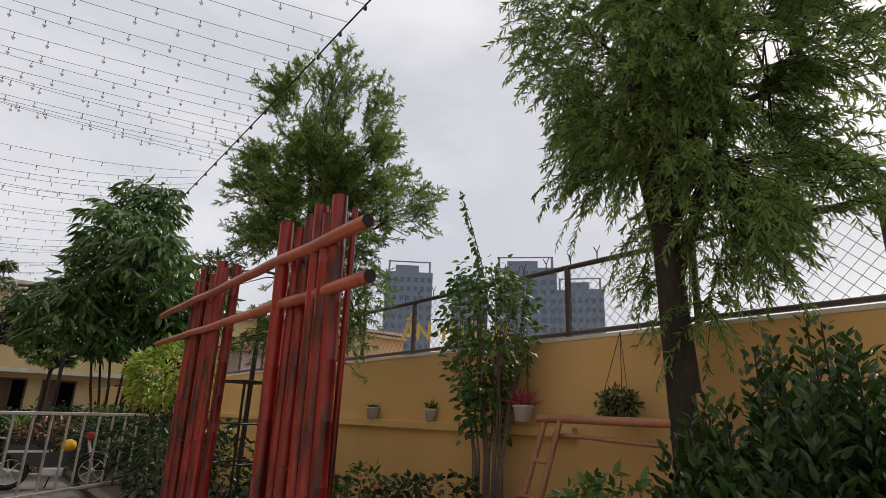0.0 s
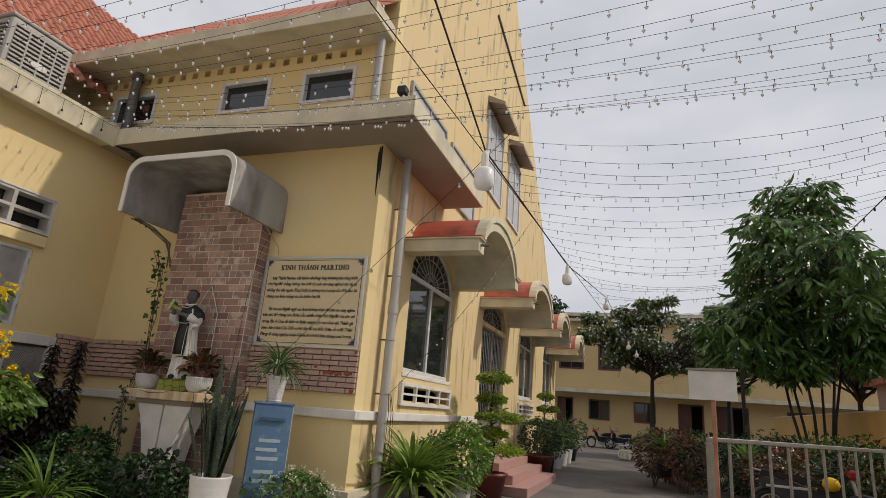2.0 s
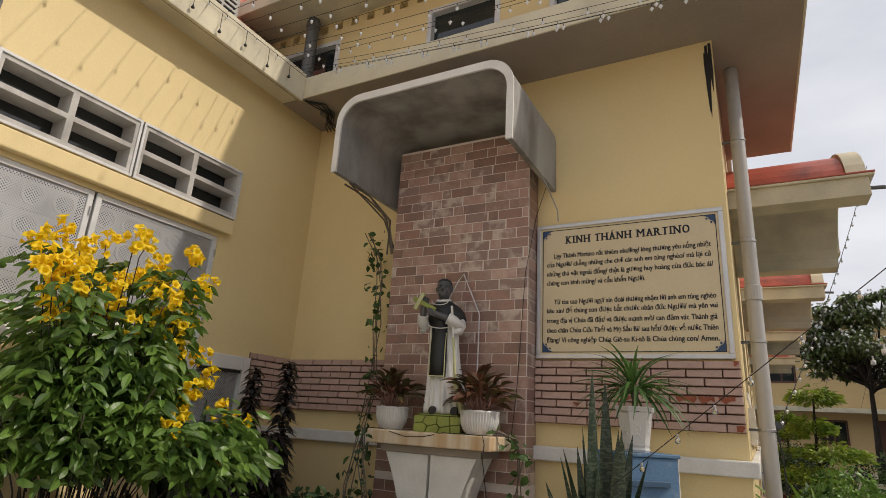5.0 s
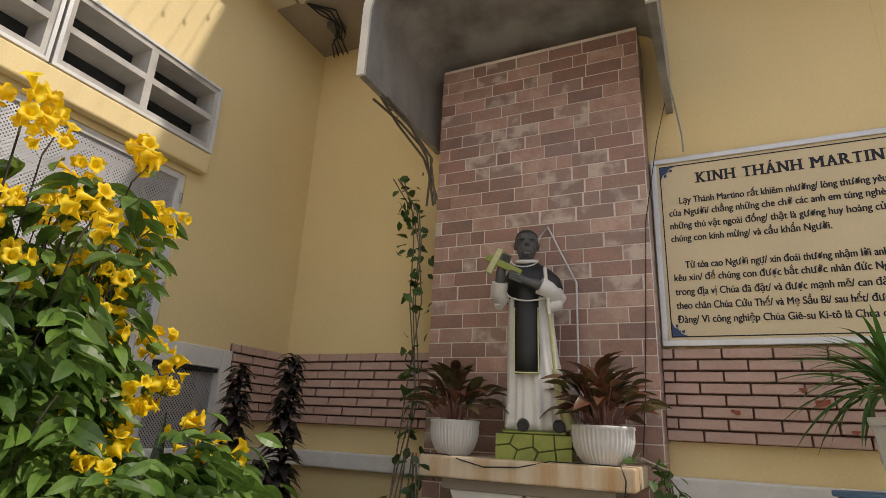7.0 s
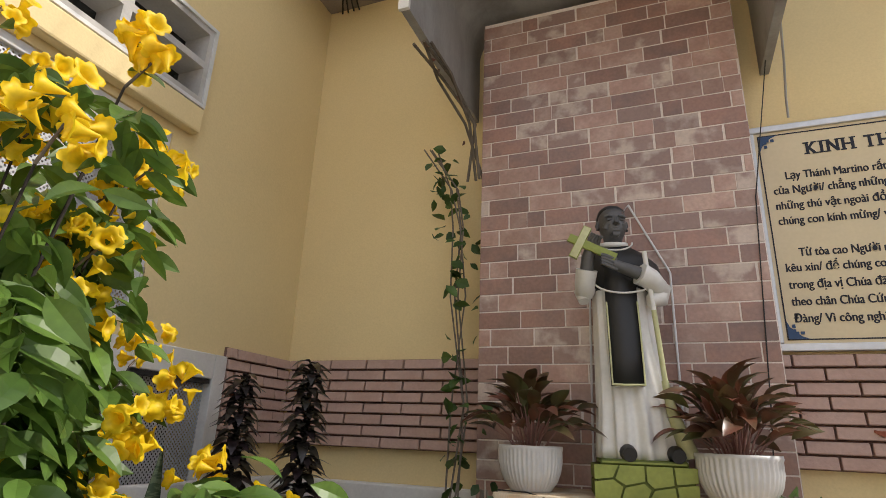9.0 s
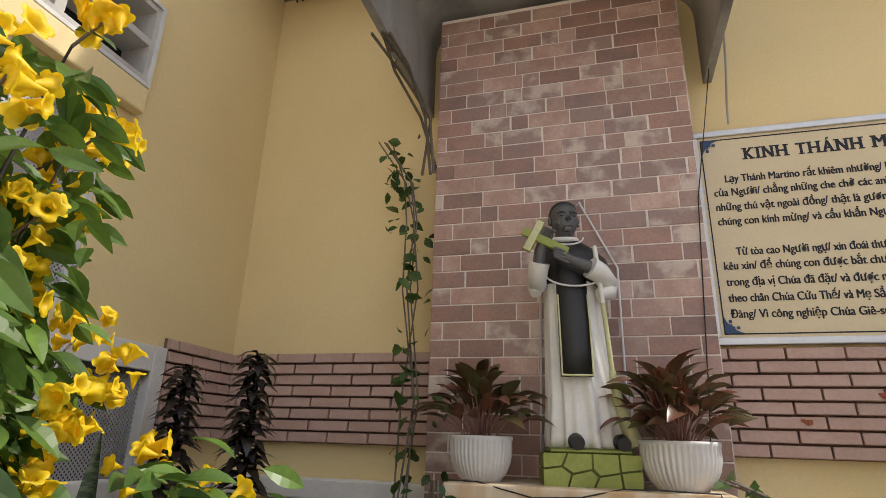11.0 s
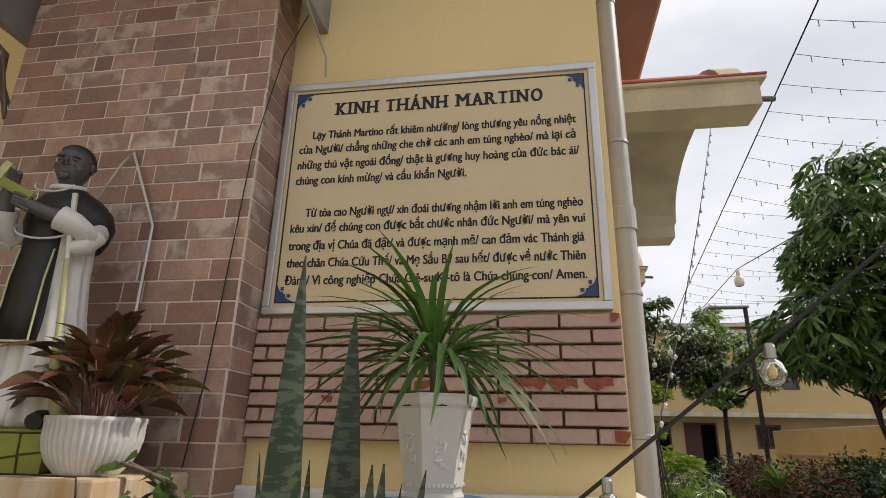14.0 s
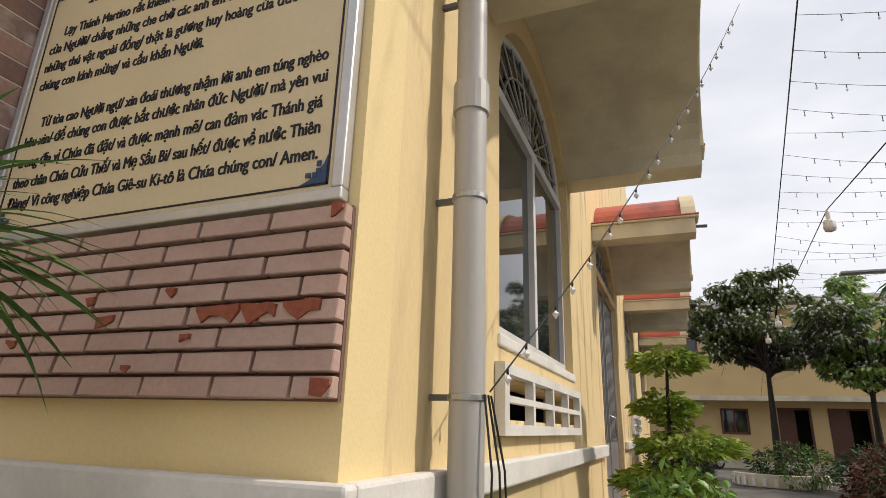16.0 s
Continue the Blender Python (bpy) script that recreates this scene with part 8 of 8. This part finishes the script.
def light_string(label, a, b, s, pitch=0.28, drop=0.05, r=0.0035, group="light strings over the yard", bulb=0.011, n=18):
    t = thing("light_string", label, "light string", group)
    pts = sag(a, b, s, n)
    bm = bmesh.new()
    tube(bm, pts, r, 4, caps=False)
    L = sum((q - p).length for p, q in zip(pts, pts[1:]))
    beads = []
    m = int(L / pitch)
    for k in range(1, m):
        u = (k - (7.31 * pts[0].y + 3.7 * s) % 1.0 + 0.16 * math.sin(2.4 * k)) / m * n
        i = max(0, min(n - 1, int(u)))
        p = pts[i].lerp(pts[i + 1], u - i)
        tube(bm, [p, p - Vector((0, 0, drop))], r * 1.5, 3, caps=False)
        beads.append(p - Vector((0, 0, drop + bulb)))
    part("cable", bm, BLACKWIRE, t)
    put("bulb_row", bead_cloud("bulb_row", beads, bulb, TINYBULB), t, None, "tiny clear bulbs")["kind"] = "stuff"
    return t


def e_sup(y):
    return Vector((1.85, y, 4.85 - 0.35 * math.sin(math.pi * max(0, min(1, (y + 2) / 30)))))


def w_sup(y):
    return Vector((-3.14 + 0.10 * (y - 6), y, 4.45 - 0.04 * (y - 6)))


rg = random.Random(3)
for k in range(26):
    y = 7.2 - 6.3 * (1 - k / 25) ** 1.2
    end = (-8.42, 7.32 - 5.0 * (1 - k / 25) ** 1.7, 5.05 - 0.05 * k / 25)
    light_string("thin black string of tiny bulbs from the wing to the yard", e_sup(y), end, rg.uniform(0.22, 0.4), 0.34, 0.03, 0.0025, group="light strings over the statue corner", n=24, bulb=0.018)
for k in range(46):
    y = 7.4 + 0.28 * k + 0.006 * k * k
    light_string("thin black string of tiny bulbs across the yard", w_sup(y), e_sup(y + rg.uniform(0.0, 0.3)), rg.uniform(0.22, 0.42), drop=0.035, r=0.0026)
for name, f, y0, y1, r in (("west", w_sup, 2.0, 37.0, 0.006), ("east", e_sup, -3.0, 37.0, 0.008)):
    t = thing("support_cable", "black support cable of the light strings", "cable", "support cables")
    part("cable", tube(bmesh.new(), [f(y0 + (y1 - y0) * k / 40) for k in range(41)], r, 5), BLACKWIRE, t)
    if name == "east":
        for k in range(60):
            p = f(1.0 + 0.42 * k)
            part("lamp_holder", lathe(bmesh.new(), [(0.006, 0.0), (0.014, -0.012), (0.016, -0.04), (0.008, -0.05)], 7, Matrix.Translation(p)), BLACKWIRE, t)
# hanging drops along the wing eave
t = light_string("icicle light string along the wing eave", (-8.41, -2.0, 4.98), (-8.41, 7.35, 4.98), 0.02, 0.3, 0.02, group="icicle lights")
bm = bmesh.new()
for k in range(31):
    y = -1.9 + 0.3 * k
    L = 0.12 + 0.1 * ((k * 7) % 5) / 5
    tube(bm, [(-8.40, y, 4.97), (-8.395, y, 4.97 - L)], 0.003, 4)
    lathe(bm, [(0.004, 0.0), (0.018, -0.035), (0.004, -0.045)], 6, Matrix.Translation((-8.395, y, 4.97 - L)))
part("drops", bm, BLACKWIRE, t)["kind"] = "stuff"
# string hanging past the corner
light_string("string of small bulbs tied to the downpipe", (-4.22, 8.62, 1.54), (-2.96, 11.0, 4.6), 0.12, 0.19, 0.02, group="corner light strings", bulb=0.014)

# cable with big milky bulbs
t = thing("bulb_cable", "black cable with large milky bulbs over the yard", "bulb cable")
knots = [(-1.7, -3.0, 5.2), (-2.1, 1.0, 4.1), (-2.12, 5.0, 2.98), (-2.1, 9.05, 3.3), (-1.9, 14.0, 3.9), (-1.6, 20.0, 3.8), (-1.3, 27.0, 4.0), (-1.0, 36.0, 5.0)]
bm = bmesh.new()
tube(bm, knots, 0.006, 6)
part("cable", bm, BLACKWIRE, t)
for p in (knots[2], knots[3], knots[4], knots[5], (-1.4, 23.0, 3.9)):
    m = Matrix.Translation(Vector(p))
    b = part("bulb", lathe(bmesh.new(), [(0.02, -0.12), (0.05, -0.125), (0.062, -0.145), (0.064, -0.22), (0.052, -0.25), (0.02, -0.262)], 18, m), BULB, t, "milky cylindrical bulb", True)
    part("socket", lathe(bmesh.new(), [(0.012, 0.0), (0.024, -0.03), (0.026, -0.12), (0.02, -0.122)], 12, m), WHITE, b)

# festoon with clear globes close to the corner
CLEAR = bpy.data.materials.new("clear_globe_glass")
CLEAR.use_nodes = True
cb = CLEAR.node_tree.nodes["Principled BSDF"]
cb.inputs["Transmission Weight"].default_value, cb.inputs["Roughness"].default_value, cb.inputs["IOR"].default_value = 0.9, 0.02, 1.2
t = thing("globe_festoon", "black festoon cable with small clear globe bulbs", "festoon")
fpts = [Vector((x, 6.33 - 0.25 * (x + 4.36), 1.715 + 0.81 * (x + 4.36))) for x in [-5.3 + 3.2 * k / 20 for k in range(21)]]
part("cable", tube(bmesh.new(), fpts, 0.0023, 7), BLACKWIRE, t)
for u in (0.135, 0.19, 0.244, 0.294, 0.36, 0.43, 0.50, 0.6, 0.72, 0.85):
    i = int(u * 20)
    p = fpts[i].lerp(fpts[i + 1], u * 20 - i)
    m = Matrix.Translation(p)
    b = part("globe", lathe(bmesh.new(), [(0.004, -0.016), (0.010, -0.021), (0.0135, -0.031), (0.010, -0.041), (0.003, -0.045)], 16, m), CLEAR, t, "clear glass globe bulb", True)
    part("filament", lathe(bmesh.new(), [(0.002, -0.02), (0.005, -0.027), (0.005, -0.034), (0.002, -0.038)], 10, m), mat("warm_filament", (0.75, 0.6, 0.25), 0.5, grain=0.05), b)
    part("socket", lathe(bmesh.new(), [(0.004, 0.0), (0.006, -0.004), (0.006, -0.016), (0.004, -0.017)], 10, m), STEEL, b)
# floodlight on the slab corner
fl = thing("floodlight", "small black floodlight on the slab edge", "floodlight", "", pose(-3.95, 7.5, 4.99))
part("stand", boxes((-0.015, 0.015, -0.015, 0.015, 0.0, 0.12)), IRON, fl)
part("head", boxes((-0.06, 0.06, -0.06, 0.05, 0.1, 0.2), bevel=0.015), IRON, fl)

# round planter under the yard tree
pl = thing("tree_planter", "low round planter with pale edging under the yard tree", "planter", "", pose(-0.9, 28.0, 0.0))
part("rim", lathe(bmesh.new(), [(1.25, 0.0), (1.3, 0.02), (1.3, 0.36), (1.2, 0.38), (1.18, 0.3)], 28), CREAM, pl)
part("soil", lathe(bmesh.new(), [(0.1, 0.28), (1.17, 0.28), (1.17, 0.3), (0.1, 0.32)], 24), SOIL, pl)
for k in range(28):
    a = 2 * math.pi * k / 28
    part("edge_tooth", boxes((-0.05, 0.05, -0.012, 0.012, 0.0, 0.22)), WHITE, pl).matrix_basis = Matrix.Rotation(a, 4, "Z") @ Matrix.Translation((1.33, 0, 0.05)) @ Matrix.Rotation(radians(90), 4, "Z")
shrub("planter_bush", "leafy bush in the round planter", pose(-0.9, 28.0, 0.3), LEAF_DARK, 800, (1.1, 1.1, 0.0, 0.8), 0.14, 0.06, 501, 5, group="garden bushes")
